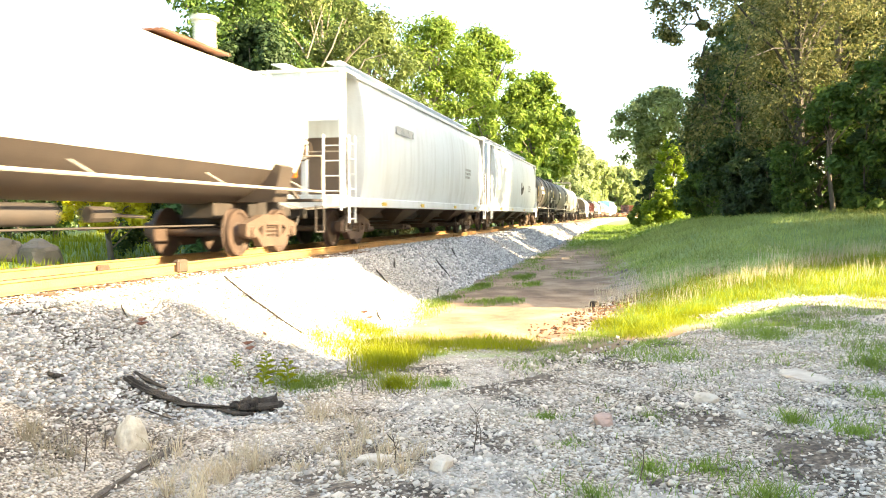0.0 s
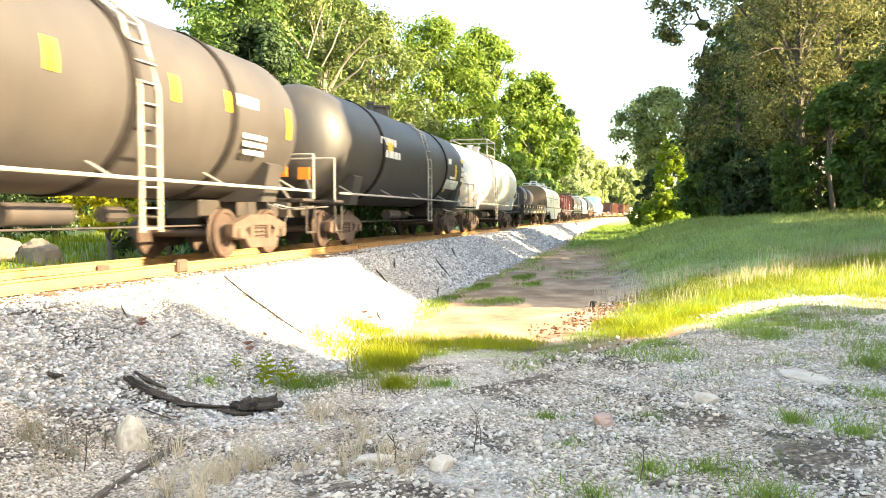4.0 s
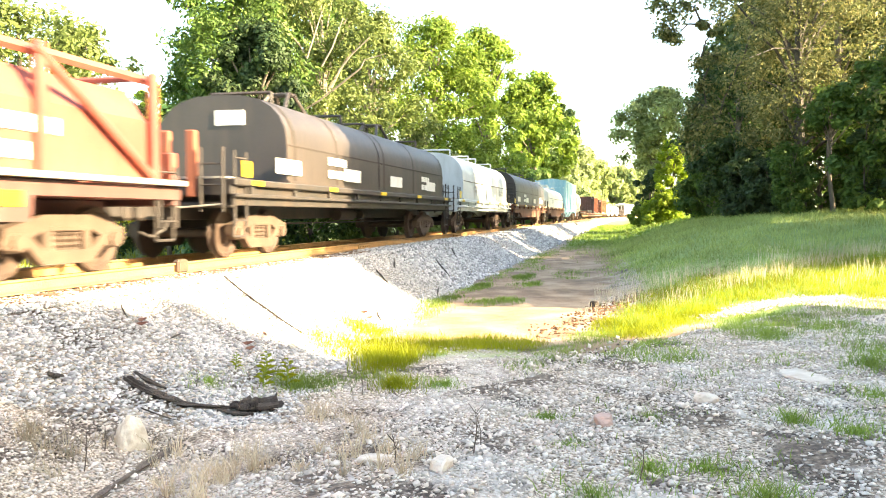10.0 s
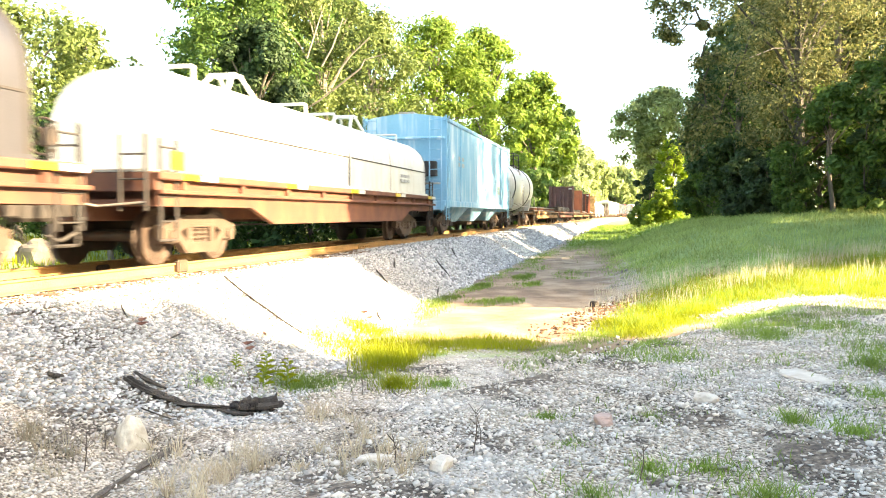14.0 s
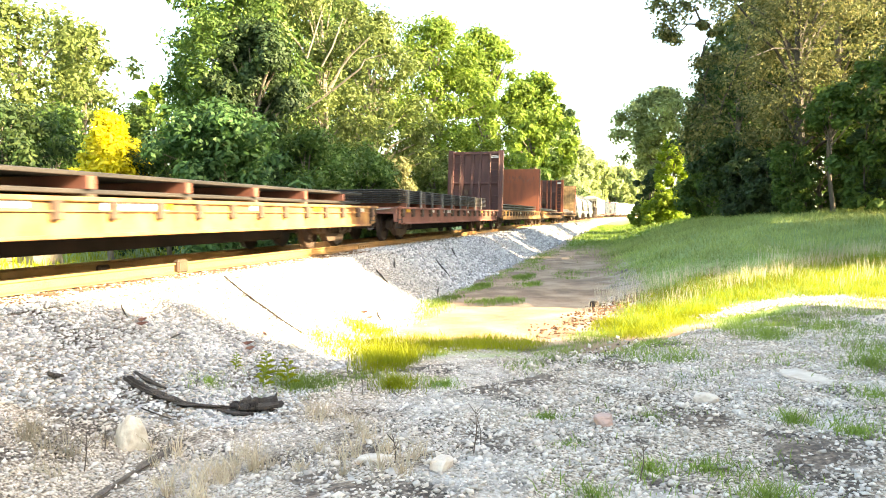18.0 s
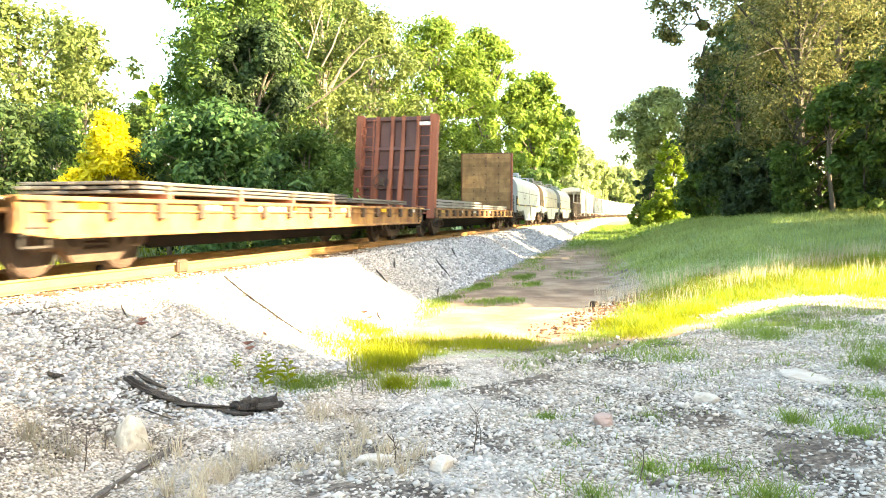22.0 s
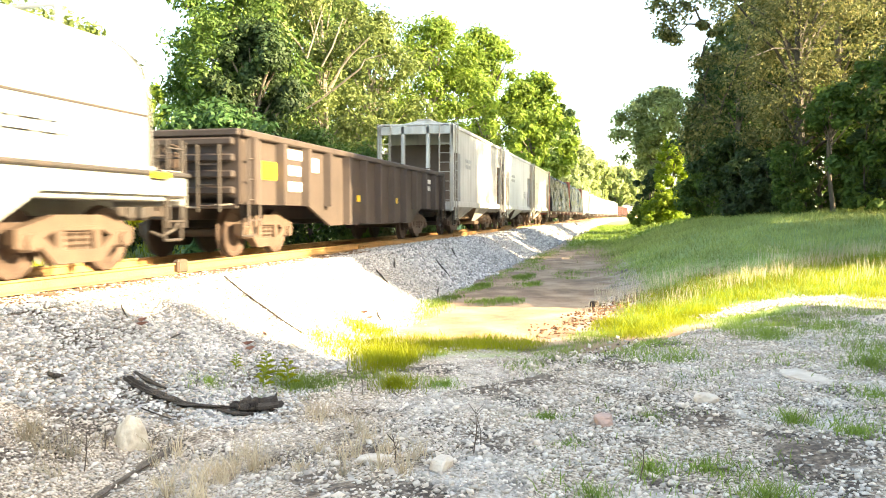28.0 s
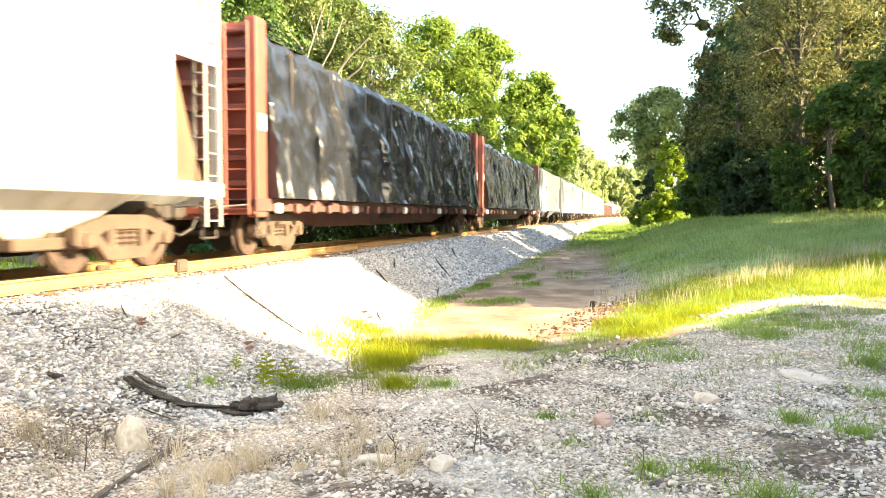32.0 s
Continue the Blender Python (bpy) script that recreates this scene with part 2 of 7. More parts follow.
    "leaf_rich": foliage("leaf_rich", (0.026, 0.075, 0.020), (0.060, 0.135, 0.034), (0.13, 0.22, 0.065), 0.36),
    "leaf_yellow": foliage("leaf_yellow", (0.56, 0.47, 0.02), (0.72, 0.62, 0.03), (0.85, 0.74, 0.05), 0.45),
    "leaf_pale": foliage("leaf_pale", (0.14, 0.15, 0.05), (0.26, 0.26, 0.10), (0.42, 0.38, 0.20), 0.4),
    "grass": foliage("grass", (0.16, 0.25, 0.040), (0.27, 0.39, 0.065), (0.40, 0.51, 0.11), 0.42),
    # brighter, yellower copy of grass: sunlight is put into the blade colour
    "sun_tone_grass": foliage("sun_tone_grass", (0.20, 0.24, 0.010), (0.33, 0.37, 0.014), (0.48, 0.49, 0.022), 0.45),
    "field_blade": foliage("field_blade", (0.32, 0.40, 0.12), (0.46, 0.53, 0.16), (0.60, 0.63, 0.24), 0.48),
    "straw": foliage("straw", (0.66, 0.52, 0.34), (0.80, 0.66, 0.46), (0.90, 0.78, 0.58), 0.35),
}


# ---- mesh helpers ----
class Shape:
    """Points and faces of one mesh, put together from simple solids."""

    def __init__(self):
        self.v, self.f = [], []

    def add(self, pts, faces):
        k = len(self.v)
        self.v += [tuple(p) for p in pts]
        self.f += [tuple(i + k for i in fc) for fc in faces]
        return self

    def box(self, x0, x1, y0, y1, z0, z1, c=0.0):
        """A box, its edges chamfered by c."""
        if not c:
            return self.add([(x, y, z) for x in (x0, x1) for y in (y0, y1) for z in (z0, z1)],
                            [(0, 1, 3, 2), (4, 6, 7, 5), (0, 4, 5, 1), (2, 3, 7, 6), (0, 2, 6, 4), (1, 5, 7, 3)])
        c = min(c, (x1 - x0) * 0.45, (y1 - y0) * 0.45, (z1 - z0) * 0.45)
        lo, hi = (x0, y0, z0), (x1, y1, z1)
        pts, key = [], {}
        for sx in (0, 1):
            for sy in (0, 1):
                for sz in (0, 1):
                    s = (sx, sy, sz)
                    for k in range(3):
                        key[s, k] = len(pts)
                        pts.append([(hi[i] - (c if i != k else 0)) if s[i] else (lo[i] + (c if i != k else 0)) for i in range(3)])
        faces = []
        for k in range(3):
            a, b = [i for i in range(3) if i != k]
            for side in (0, 1):
                ring = []
                for sa, sb in ((0, 0), (1, 0), (1, 1), (0, 1)):
                    s = [0, 0, 0]
                    s[k], s[a], s[b] = side, sa, sb
                    ring.append(key[tuple(s), k])
                faces.append(tuple(ring))
            for sa in (0, 1):
                for sb in (0, 1):
                    s0, s1 = [0, 0, 0], [0, 0, 0]
                    s0[a], s0[b], s1[a], s1[b], s1[k] = sa, sb, sa, sb, 1
                    s0, s1 = tuple(s0), tuple(s1)
                    faces.append((key[s0, a], key[s0, b], key[s1, b], key[s1, a]))
        for s in [(x, y, z) for x in (0, 1) for y in (0, 1) for z in (0, 1)]:
            faces.append((key[s, 0], key[s, 1], key[s, 2]))
        return self.add(pts, faces)

    def prism(self, profile, axis, lo, hi):
        """A polygon drawn out along an axis: (x, z) along y, (y, z) along x, (x, y) along z."""
        n = len(profile)
        put = {"x": lambda a, b, k: (k, a, b), "y": lambda a, b, k: (a, k, b), "z": lambda a, b, k: (a, b, k)}[axis]
        pts = [put(a, b, k) for k in (lo, hi) for a, b in profile]
        return self.add(pts, [(i, (i + 1) % n, n + (i + 1) % n, n + i) for i in range(n)] + [tuple(range(n)), tuple(range(2 * n - 1, n - 1, -1))])

    def loft(self, rings, closed=True, caps=True):
        n = len(rings[0])
        pts = [p for r in rings for p in r]
        faces = []
        for k in range(len(rings) - 1):
            for i in range(n if closed else n - 1):
                j = (i + 1) % n
                faces.append((k * n + i, k * n + j, (k + 1) * n + j, (k + 1) * n + i))
        if caps:
            faces += [tuple(range(n)), tuple(range(len(pts) - 1, len(pts) - n - 1, -1))]
        return self.add(pts, faces)

    def rod(self, p, q, r, n=8, r2=None):
        p, q = Vector(p), Vector(q)
        d = (q - p).normalized()
        a = d.orthogonal().normalized()
        b = d.cross(a)
        ring = lambda c, s: [c + (a * math.cos(k * math.tau / n) + b * math.sin(k * math.tau / n)) * s for k in range(n)]
        return self.loft([ring(p, r), ring(q, r if r2 is None else r2)])

    def pipe(self, pts, r, n=6):
        for p, q in zip(pts, pts[1:]):
            self.rod(p, q, r, n)
        return self

    def mesh(self, name):
        me = bpy.data.meshes.new(name)
        me.from_pydata(self.v, [], self.f)
        return me


def part(name, shape, material, parent=None, label="", smooth=False):
    """Links a shape as one mesh object, under a thing or a part where one is given."""
    me = shape if isinstance(shape, bpy.types.Mesh) else shape.mesh(name)
    if not me.materials:
        me.materials.append(material)
        bm = bmesh.new()
        bm.from_mesh(me)
        bmesh.ops.recalc_face_normals(bm, faces=bm.faces)
        bm.to_mesh(me)
        bm.free()
        if smooth:
            me.shade_smooth()
            me.set_sharp_from_angle(angle=radians(38))
    ob = new(name, me)
    ob.parent = parent
    if label:
        tagged(ob, label)
    return ob


def cloud(name, pts, faces, material):
    """A large mesh from arrays: points (n, 3) and faces of one size (m, k)."""
    me = bpy.data.meshes.new(name)
    pts, faces = np.asarray(pts, np.float32), np.asarray(faces, np.int32)
    m, k = faces.shape
    me.vertices.add(len(pts))
    me.vertices.foreach_set("co", pts.ravel())
    me.loops.add(m * k)
    me.loops.foreach_set("vertex_index", faces.ravel())
    me.polygons.add(m)
    me.polygons.foreach_set("loop_start", np.arange(0, m * k, k, dtype=np.int32))
    me.update(calc_edges=True)
    me.materials.append(material)
    return me

# ---- ground ----
def smooth(a, b, v):
    k = np.clip((np.asarray(v, float) - a) / (b - a), 0, 1)
    return k * k * (3 - 2 * k)


def bend(y):
    """How far the track has gone to the right at y."""
    d = np.clip(y - BEND_AT, 0, 560)
    return BEND_R - np.sqrt(np.maximum(BEND_R ** 2 - d ** 2, 1))


def lumps(x, y, size, seed=0.0):
    """Cheap smooth unevenness between -1 and 1."""
    a = np.sin(x / size * 1.7 + seed) * np.cos(y / size * 1.3 - seed * 1.7)
    b = np.sin(x / size * 3.1 - y / size * 2.3 + seed * 2.1) * 0.5
    c = np.cos(x / size * 5.3 + y / size * 4.7 + seed) * 0.3
    return (a + b + c) / 1.8


def crest(x):
    """Where the gravel pad before the camera ends, along y."""
    return 9.9 + 1.55 * np.clip(x, -2.4, 1) + 0.75 * np.maximum(x - 1, 0) + 0.25 * np.sin(x * 2.1)


def height(x, y):
    x, y = np.asarray(x, float), np.asarray(y, float)
    x = x - bend(y)
    toe = -3.75 - 0.75 * smooth(8, 18, y)
    # the ballast bed
    d = np.abs(x - TRACK_X)
    bed = -0.21 - smooth(0, 1, (d - 1.75) / 0.5) * 0.05
    k = np.clip((x + 6.2) / (toe + 6.2), 0, 1)
    near = -0.24 - 0.96 * k
    # the ditch, the pad and the field that rises to the right
    ditch = -1.2 + 0.15 * smooth(12, 30, y) + 0.3 * smooth(30, 90, y)
    pad = -0.80 + 0.05 * smooth(0, 4, x)
    rise = smooth(-2.4, 3.0, x)
    field = ditch + (0.35 + 0.95 * smooth(10, 34, y)) * smooth(-1.4, 3.5, x) + 0.5 * smooth(2, 14, x) * smooth(12, 34, y) + 0.36 * smooth(24, 38, y) * smooth(2.5, 6, x)
    on_pad = smooth(0.6, -0.6, y - crest(x)) * smooth(-3.7, -1.2, x)
    right = field * (1 - on_pad) + pad * on_pad
    right = right + 0.05 * lumps(x, y, 1.3) * smooth(-3.6, -2.0, x) + 0.025 * lumps(x, y, 0.45, 2.0)
    z = np.where(x > toe, right, near)
    z = np.where(np.abs(x - toe) < 0.5, near * 0.5 + right * 0.5 + (right - near) * (x - toe), z)
    far_side = -0.25 - 0.75 * smooth(2.0, 4.2, d) + 0.75 * smooth(5.5, 14, d) + 0.12 * lumps(x, y, 2.5, 1.0)
    z = np.where(x < TRACK_X, np.where(d > 2.0, far_side, bed), np.where(d < 1.9, bed, z))
    return z


def axis(spans):
    out = []
    for a, b, step in spans:
        out += list(np.arange(a, b, step))
    return np.array(out)


gx = axis([(-2500, -300, 400), (-300, -60, 30), (-60, -16, 2.0), (-16, -10, 0.5), (-10, -2.5, 0.22), (-2.5, 6, 0.16), (6, 20, 0.6), (20, 130, 3), (130, 300, 40), (300, 2600, 400)])
gy = axis([(-2500, -300, 400), (-300, -20, 30), (-20, 2, 1.5), (2, 18, 0.16), (18, 40, 0.4), (40, 120, 1.5), (120, 740, 10), (740, 2600, 400)])
X, Y = np.meshgrid(gx, gy)
Z = height(X, Y)
nx, ny = len(gx), len(gy)
ids = np.arange(nx * ny).reshape(ny, nx)
quads = np.stack([ids[:-1, :-1], ids[:-1, 1:], ids[1:, 1:], ids[1:, :-1]], -1).reshape(-1, 4)


def ground_material():
    """Grey grit, red-brown sand and green turf, blended by what lies where."""
    m = bpy.data.materials.new("ground")
    m.use_nodes = True
    nt = m.node_tree
    p = nt.nodes["Principled BSDF"]
    co = nt.nodes.new("ShaderNodeTexCoord")

    def noise_at(scale, detail=5.0):
        n = nt.nodes.new("ShaderNodeTexNoise")
        n.inputs["Scale"].default_value, n.inputs["Detail"].default_value = scale, detail
        nt.links.new(co.outputs["Object"], n.inputs["Vector"])
        return n.outputs["Fac"]

    def ramp(fac, stops):
        r = nt.nodes.new("ShaderNodeValToRGB")
        el = r.color_ramp.elements
        for i, (at, c) in enumerate(stops):
            e = el[i] if i < 2 else el.new(at)
            e.position, e.color = at, (*c, 1)
        nt.links.new(fac, r.inputs[0])
        return r.outputs[0]

    def mixed(fac, a, b):
        x = nt.nodes.new("ShaderNodeMix")
        x.data_type = "RGBA"
        nt.links.new(fac, x.inputs[0])
        nt.links.new(a, x.inputs[6])
        nt.links.new(b, x.inputs[7])
        return x.outputs[2]

    def layer(name):
        a = nt.nodes.new("ShaderNodeAttribute")
        a.attribute_name = name
        add = nt.nodes.new("ShaderNodeMath")
        add.operation = "ADD"
        nt.links.new(a.outputs["Fac"], add.inputs[0])
        nt.links.new(noise_at(1.6, 6.0), add.inputs[1])
        r = nt.nodes.new("ShaderNodeMapRange")
        r.inputs["From Min"].default_value, r.inputs["From Max"].default_value = 0.88, 1.12
        nt.links.new(add.outputs[0], r.inputs["Value"])
        return r.outputs[0]

    grit = ramp(noise_at(40.0), [(0.34, (0.060, 0.044, 0.032)), (0.66, (0.70, 0.60, 0.49)), (0.50, (0.34, 0.265, 0.195))])
    dirt = ramp(noise_at(30.0), [(0.34, (0.028, 0.020, 0.015)), (0.72, (0.30, 0.24, 0.19)), (0.54, (0.095, 0.068, 0.05))])
    grit = mixed(ramp(noise_at(1.5, 7.0), [(0.50, (0, 0, 0)), (0.60, (1, 1, 1))]), grit, dirt)
    dust = ramp(noise_at(60.0), [(0.3, (0.36, 0.31, 0.26)), (0.7, (0.66, 0.60, 0.53))])
    grit = mixed(ramp(noise_at(0.8, 6.0), [(0.54, (0, 0, 0)), (0.64, (1, 1, 1))]), grit, dust)
    sand = ramp(noise_at(1.3, 6.0), [(0.30, (0.165, 0.105, 0.066)), (0.72, (0.46, 0.335, 0.225)), (0.52, (0.31, 0.205, 0.128))])
    turf = ramp(noise_at(7.0, 9.0), [(0.3, (0.14, 0.20, 0.055)), (0.72, (0.34, 0.375, 0.14)), (0.5, (0.235, 0.30, 0.09))])
    earth = ramp(noise_at(22.0), [(0.34, (0.06, 0.044, 0.032)), (0.72, (0.36, 0.28, 0.21)), (0.54, (0.15, 0.11, 0.08))])
    grit = mixed(layer("soil"), grit, earth)
    col = mixed(layer("sand"), grit, sand)
    col = mixed(layer("turf"), col, turf)
    # between the rails: grease and the train's shade share one dark colour
    oil_shade = ramp(noise_at(30.0), [(0.34, (0.022, 0.018, 0.015)), (0.72, (0.11, 0.09, 0.075)), (0.54, (0.05, 0.04, 0.033))])
    col = mixed(layer("oil_shade"), col, oil_shade)
    nt.links.new(col, p.inputs["Base Color"])
    p.inputs["Roughness"].default_value = 0.95
    b = nt.nodes.new("ShaderNodeBump")
    b.inputs["Strength"].default_value, b.inputs["Distance"].default_value = 0.6, 0.03
    nt.links.new(noise_at(45.0), b.inputs["Height"])
    nt.links.new(b.outputs[0], p.inputs["Normal"])
    return m


ground_mesh = cloud("ground", np.stack([X, Y, Z], -1).reshape(-1, 3), quads, ground_material())
ground_mesh.shade_smooth()


def sandiness(x, y):
    x = x - bend(y)
    path = np.exp(-((x + 2.5 - 0.7 * smooth(14, 40, y)) / (1.5 + 0.7 * smooth(11, 20, y))) ** 2) * smooth(11.0, 12.2, y) * smooth(75, 45, y)
    bank = smooth(2.4, 0.8, np.abs(y - crest(x) - 1.7)) * smooth(-3.2, -2.0, x) * smooth(2.2, 0.6, x) * smooth(10.6, 11.8, y)
    return np.clip(path * 1.1 + bank * 0.8, 0, 1)


# a bare bar of pale gravel between the pad and the tall grass
GRAVEL_BAR = ((1.5, 14.2), (1.95, 14.65), (2.45, 14.95), (3.0, 15.1), (3.4, 15.2))


def turfiness(x, y):
    x = x - bend(y)
    field = smooth(-1.9, 0.8, x - 0.9 * smooth(40, 18, y)) * smooth(0.3, 2.0, y - crest(x) - 0.4)
    strip = smooth(1.2, 0.3, np.abs(y - 10.7 - 0.25 * (x + 3))) * smooth(-4.6, -3.8, x) * smooth(-0.9, -1.6, x)
    for cx, cy in GRAVEL_BAR:
        field = field * (1 - smooth(1.3, 0.6, np.hypot((x - cx) / 0.42, (y - cy) / 0.36)))
    far_side = smooth(-10.5, -12.5, x)
    wide = smooth(30, 60, y) * smooth(-4.2, -3.4, x)
    return np.clip(field + strip * 0.45 + far_side + wide, 0, 1)


def oil_shading(x, y):
    return smooth(1.05, 0.8, np.abs(x - bend(y) - TRACK_X))


SOIL = ((-3.38, 9.16, 0.45, 0.35), (-3.92, 8.68, 0.40, 0.30), (-1.66, 4.30, 0.30, 0.20), (-1.74, 5.16, 0.30, 0.25), (-0.04, 8.55, 0.35, 0.30), (0.50, 6.21, 0.35, 0.25), (-0.69, 10.63, 0.30, 0.35), (-1.28, 7.09, 0.40, 0.25), (-2.65, 7.53, 0.35, 0.20), (1.33, 5.54, 0.40, 0.30), (-0.99, 7.65, 0.35, 0.30), (-1.96, 4.68, 0.25, 0.20))


def soiliness(x, y):
    """Worn patches of brown earth in the gravel."""
    best = np.zeros(np.shape(x))
    for cx, cy, rx, ry in SOIL:
        best = np.maximum(best, smooth(1.5, 0.3, np.hypot((x - cx) / rx, (y - cy) / ry)))
    return best


for name, fn in (("sand", sandiness), ("turf", turfiness), ("oil_shade", oil_shading), ("soil", soiliness)):
    at = ground_mesh.attributes.new(name, "FLOAT", "POINT")
    at.data.foreach_set("value", fn(X, Y).ravel().astype(np.float32))
tagged(new("ground", ground_mesh), "pale gravel, red-brown sand and green turf beside a railway", "ground", kind="structure")

# ---- track ----
RAIL = [(-0.075, -0.18), (0.075, -0.18), (0.075, -0.165), (0.012, -0.145), (0.012, -0.045), (0.037, -0.03), (0.037, -0.004), (0.030, 0.0),
        (-0.030, 0.0), (-0.037, -0.004), (-0.037, -0.03), (-0.012, -0.045), (-0.012, -0.145), (-0.075, -0.165)]


def on_track(s, off=0.0):
    """Place and turn on the track, s metres along it from the point nearest the camera; off to the right."""
    if s < BEND_AT:
        return TRACK_X + off, s, 0.0
    a = (s - BEND_AT) / BEND_R
    return TRACK_X + BEND_R - (BEND_R - off) * math.cos(a), BEND_AT + (BEND_R - off) * math.sin(a), a


stops = [-90, -40, 0, 40, 100, BEND_AT] + [BEND_AT + 8 * k for k in range(1, 72)]
for side in (-1, 1):
    rail = tagged(new("rail"), "rust-yellow steel rail on wooden ties", "rail", "rails", kind="structure")
    s = Shape()
    rings = []
    for st in stops:
        x0, y0, a = on_track(st)
        rings.append([(x0 + (side * 0.755 + px) * math.cos(a), y0 - (side * 0.755 + px) * math.sin(a), pz) for px, pz in RAIL])
    s.loft(rings)
    part("rail_profile", s, M["rail_steel"], rail)
    s = Shape()
    for st, nxt in zip(stops, stops[1:]):
        x0, y0, a = on_track(st)
        x1, y1, b = on_track(nxt)
        o, w = side * 0.755, 0.026
        s.add([(x0 + (o - w) * math.cos(a), y0 - (o - w) * math.sin(a), 0.004), (x0 + (o + w) * math.cos(a), y0 - (o + w) * math.sin(a), 0.004),
               (x1 + (o + w) * math.cos(b), y1 - (o + w) * math.sin(b), 0.004), (x1 + (o - w) * math.cos(b), y1 - (o - w) * math.sin(b), 0.004)], [(0, 1, 2, 3)])
    part("running_surface", s, M["rail_top"], rail, "worn bright top of the rail")
    joint = Shape()
    joint.prism([(0.014, -0.14), (0.05, -0.15), (0.05, -0.05), (0.014, -0.05)] if side > 0 else [(-0.05, -0.15), (-0.014, -0.14), (-0.014, -0.05), (-0.05, -0.05)], "y", -0.45, 0.45)
    for k in range(6):
        joint.rod((0.05 * side, -0.38 + 0.15 * k, -0.10), (0.075 * side, -0.38 + 0.15 * k, -0.10), 0.018, 6)
    for y in (-3.0, 21.0, 33.0):
        ob = part("joint_bar", joint, M["rail_steel"], rail)
        ob.location = (TRACK_X + side * 0.755, y, 0)
    part("rail_clamp", Shape().box(0.013 if side < 0 else -0.02, 0.10, -0.15, 0.15, -0.175, 0.05 if side > 0 else -0.06, 0.03), M["truck_iron"], rail, "rounded rust-brown block on the rail").location = (TRACK_X + side * 0.755, 11.7, 0)

# ---- rolling stock: across x (the side towards the camera is +x), along y, up from the railhead ----
def make_truck():
    """A two-axle freight truck: bolster, side frames with springs, wheelsets."""
    truck = part("truck", Shape().box(-0.95, 0.95, -0.22, 0.22, 0.52, 0.78, 0.03).box(-0.25, 0.25, -0.25, 0.25, 0.78, 0.95, 0.03), M["dark_iron"])
    for sx in (-1, 1):
        s = Shape()
        x0, x1 = sorted((sx * 0.93, sx * 1.09))
        # top chord, lower chord, columns and journal pedestals
        s.prism([(-1.12, 0.62), (-0.80, 0.70), (-0.42, 0.80), (0.42, 0.80), (0.80, 0.70), (1.12, 0.62), (1.12, 0.44), (0.74, 0.45), (0.56, 0.55), (0.40, 0.62), (-0.40, 0.62), (-0.56, 0.55), (-0.74, 0.45), (-1.12, 0.44)], "x", x0, x1)
        s.prism([(-0.82, 0.50), (-0.64, 0.53), (-0.42, 0.34), (0.42, 0.34), (0.64, 0.53), (0.82, 0.50), (0.46, 0.17), (-0.46, 0.17)], "x", x0, x1)
        for sy in (-1, 1):
            s.box(x0, x1, sy * 0.36 - 0.075, sy * 0.36 + 0.075, 0.28, 0.68, 0.015)
            s.box(x0 - 0.02, x1 + 0.02, sy * 0.889 - 0.15, sy * 0.889 + 0.15, 0.34, 0.60, 0.04)
            s.box(x0, x1, sy * 1.06 - 0.05, sy * 1.06 + 0.05, 0.38, 0.55, 0.02)
            s.rod((sx * 1.07, sy * 0.889, 0.457), (sx * 1.15, sy * 0.889, 0.457), 0.105, 10)
        part("side_frame", s, M["truck_iron"], truck, "rusty cast side frame")
        for dy in (-0.19, 0.0, 0.19):
            rings = [(0.30 + 0.0375 * k, 0.085 if k % 2 else 0.060) for k in range(9)]
            s = Shape().loft([[(sx * 1.0 + math.cos(q * math.tau / 6) * r, dy + math.sin(q * math.tau / 6) * r, z) for q in range(6)] for z, r in rings])
            part("spring", s, M["truck_iron"], truck)
        part("spring_seat", Shape().box(min(sx * 0.9, sx * 1.1), max(sx * 0.9, sx * 1.1), -0.29, 0.29, 0.585, 0.66, 0.015), M["truck_iron"], truck)
    for sy in (-1, 1):
        s = Shape().rod((-1.0, 0, 0), (1.0, 0, 0), 0.085, 10)
        for sx in (-1, 1):
            n = 14
            ring = lambda x, r: [(sx * x, math.cos(k * math.tau / n) * r, math.sin(k * math.tau / n) * r) for k in range(n)]
            s.loft([ring(0.70, 0.485), ring(0.725, 0.485), ring(0.735, 0.46), ring(0.83, 0.452), ring(0.83, 0.385), ring(0.805, 0.36), ring(0.80, 0.20), ring(0.83, 0.17), ring(0.88, 0.15), ring(0.88, 0.06)])
            s.loft([ring(0.70, 0.485), ring(0.70, 0.38), ring(0.74, 0.36), ring(0.74, 0.1)], caps=False)
        w = part("wheelset", s, M["wheel_steel"], truck, "rusty steel wheels on an axle", smooth=True)
        w.location = (0, sy * 0.889, 0.457)
    return truck


TRUCK = make_truck()
used_truck = [False]
TRAIN, WHEELSETS = [], []


def add_truck(car, y):
    if used_truck[0]:
        t = copy_thing(TRUCK, pose(0, y, 0))
    else:
        t, used_truck[0] = TRUCK, True
        t.matrix_basis = pose(0, y, 0)
    t.parent = car
    WHEELSETS.extend(o for o in t.children if o.name.startswith("wheelset"))


def mark(car, x, y, z, w, h, mat, name="marking", label=""):
    """A painted panel on the side at x (facing the camera side)."""
    return part(name, Shape().box(x, x + 0.012, y - w / 2, y + w / 2, z - h / 2, z + h / 2), M[mat], car, label)


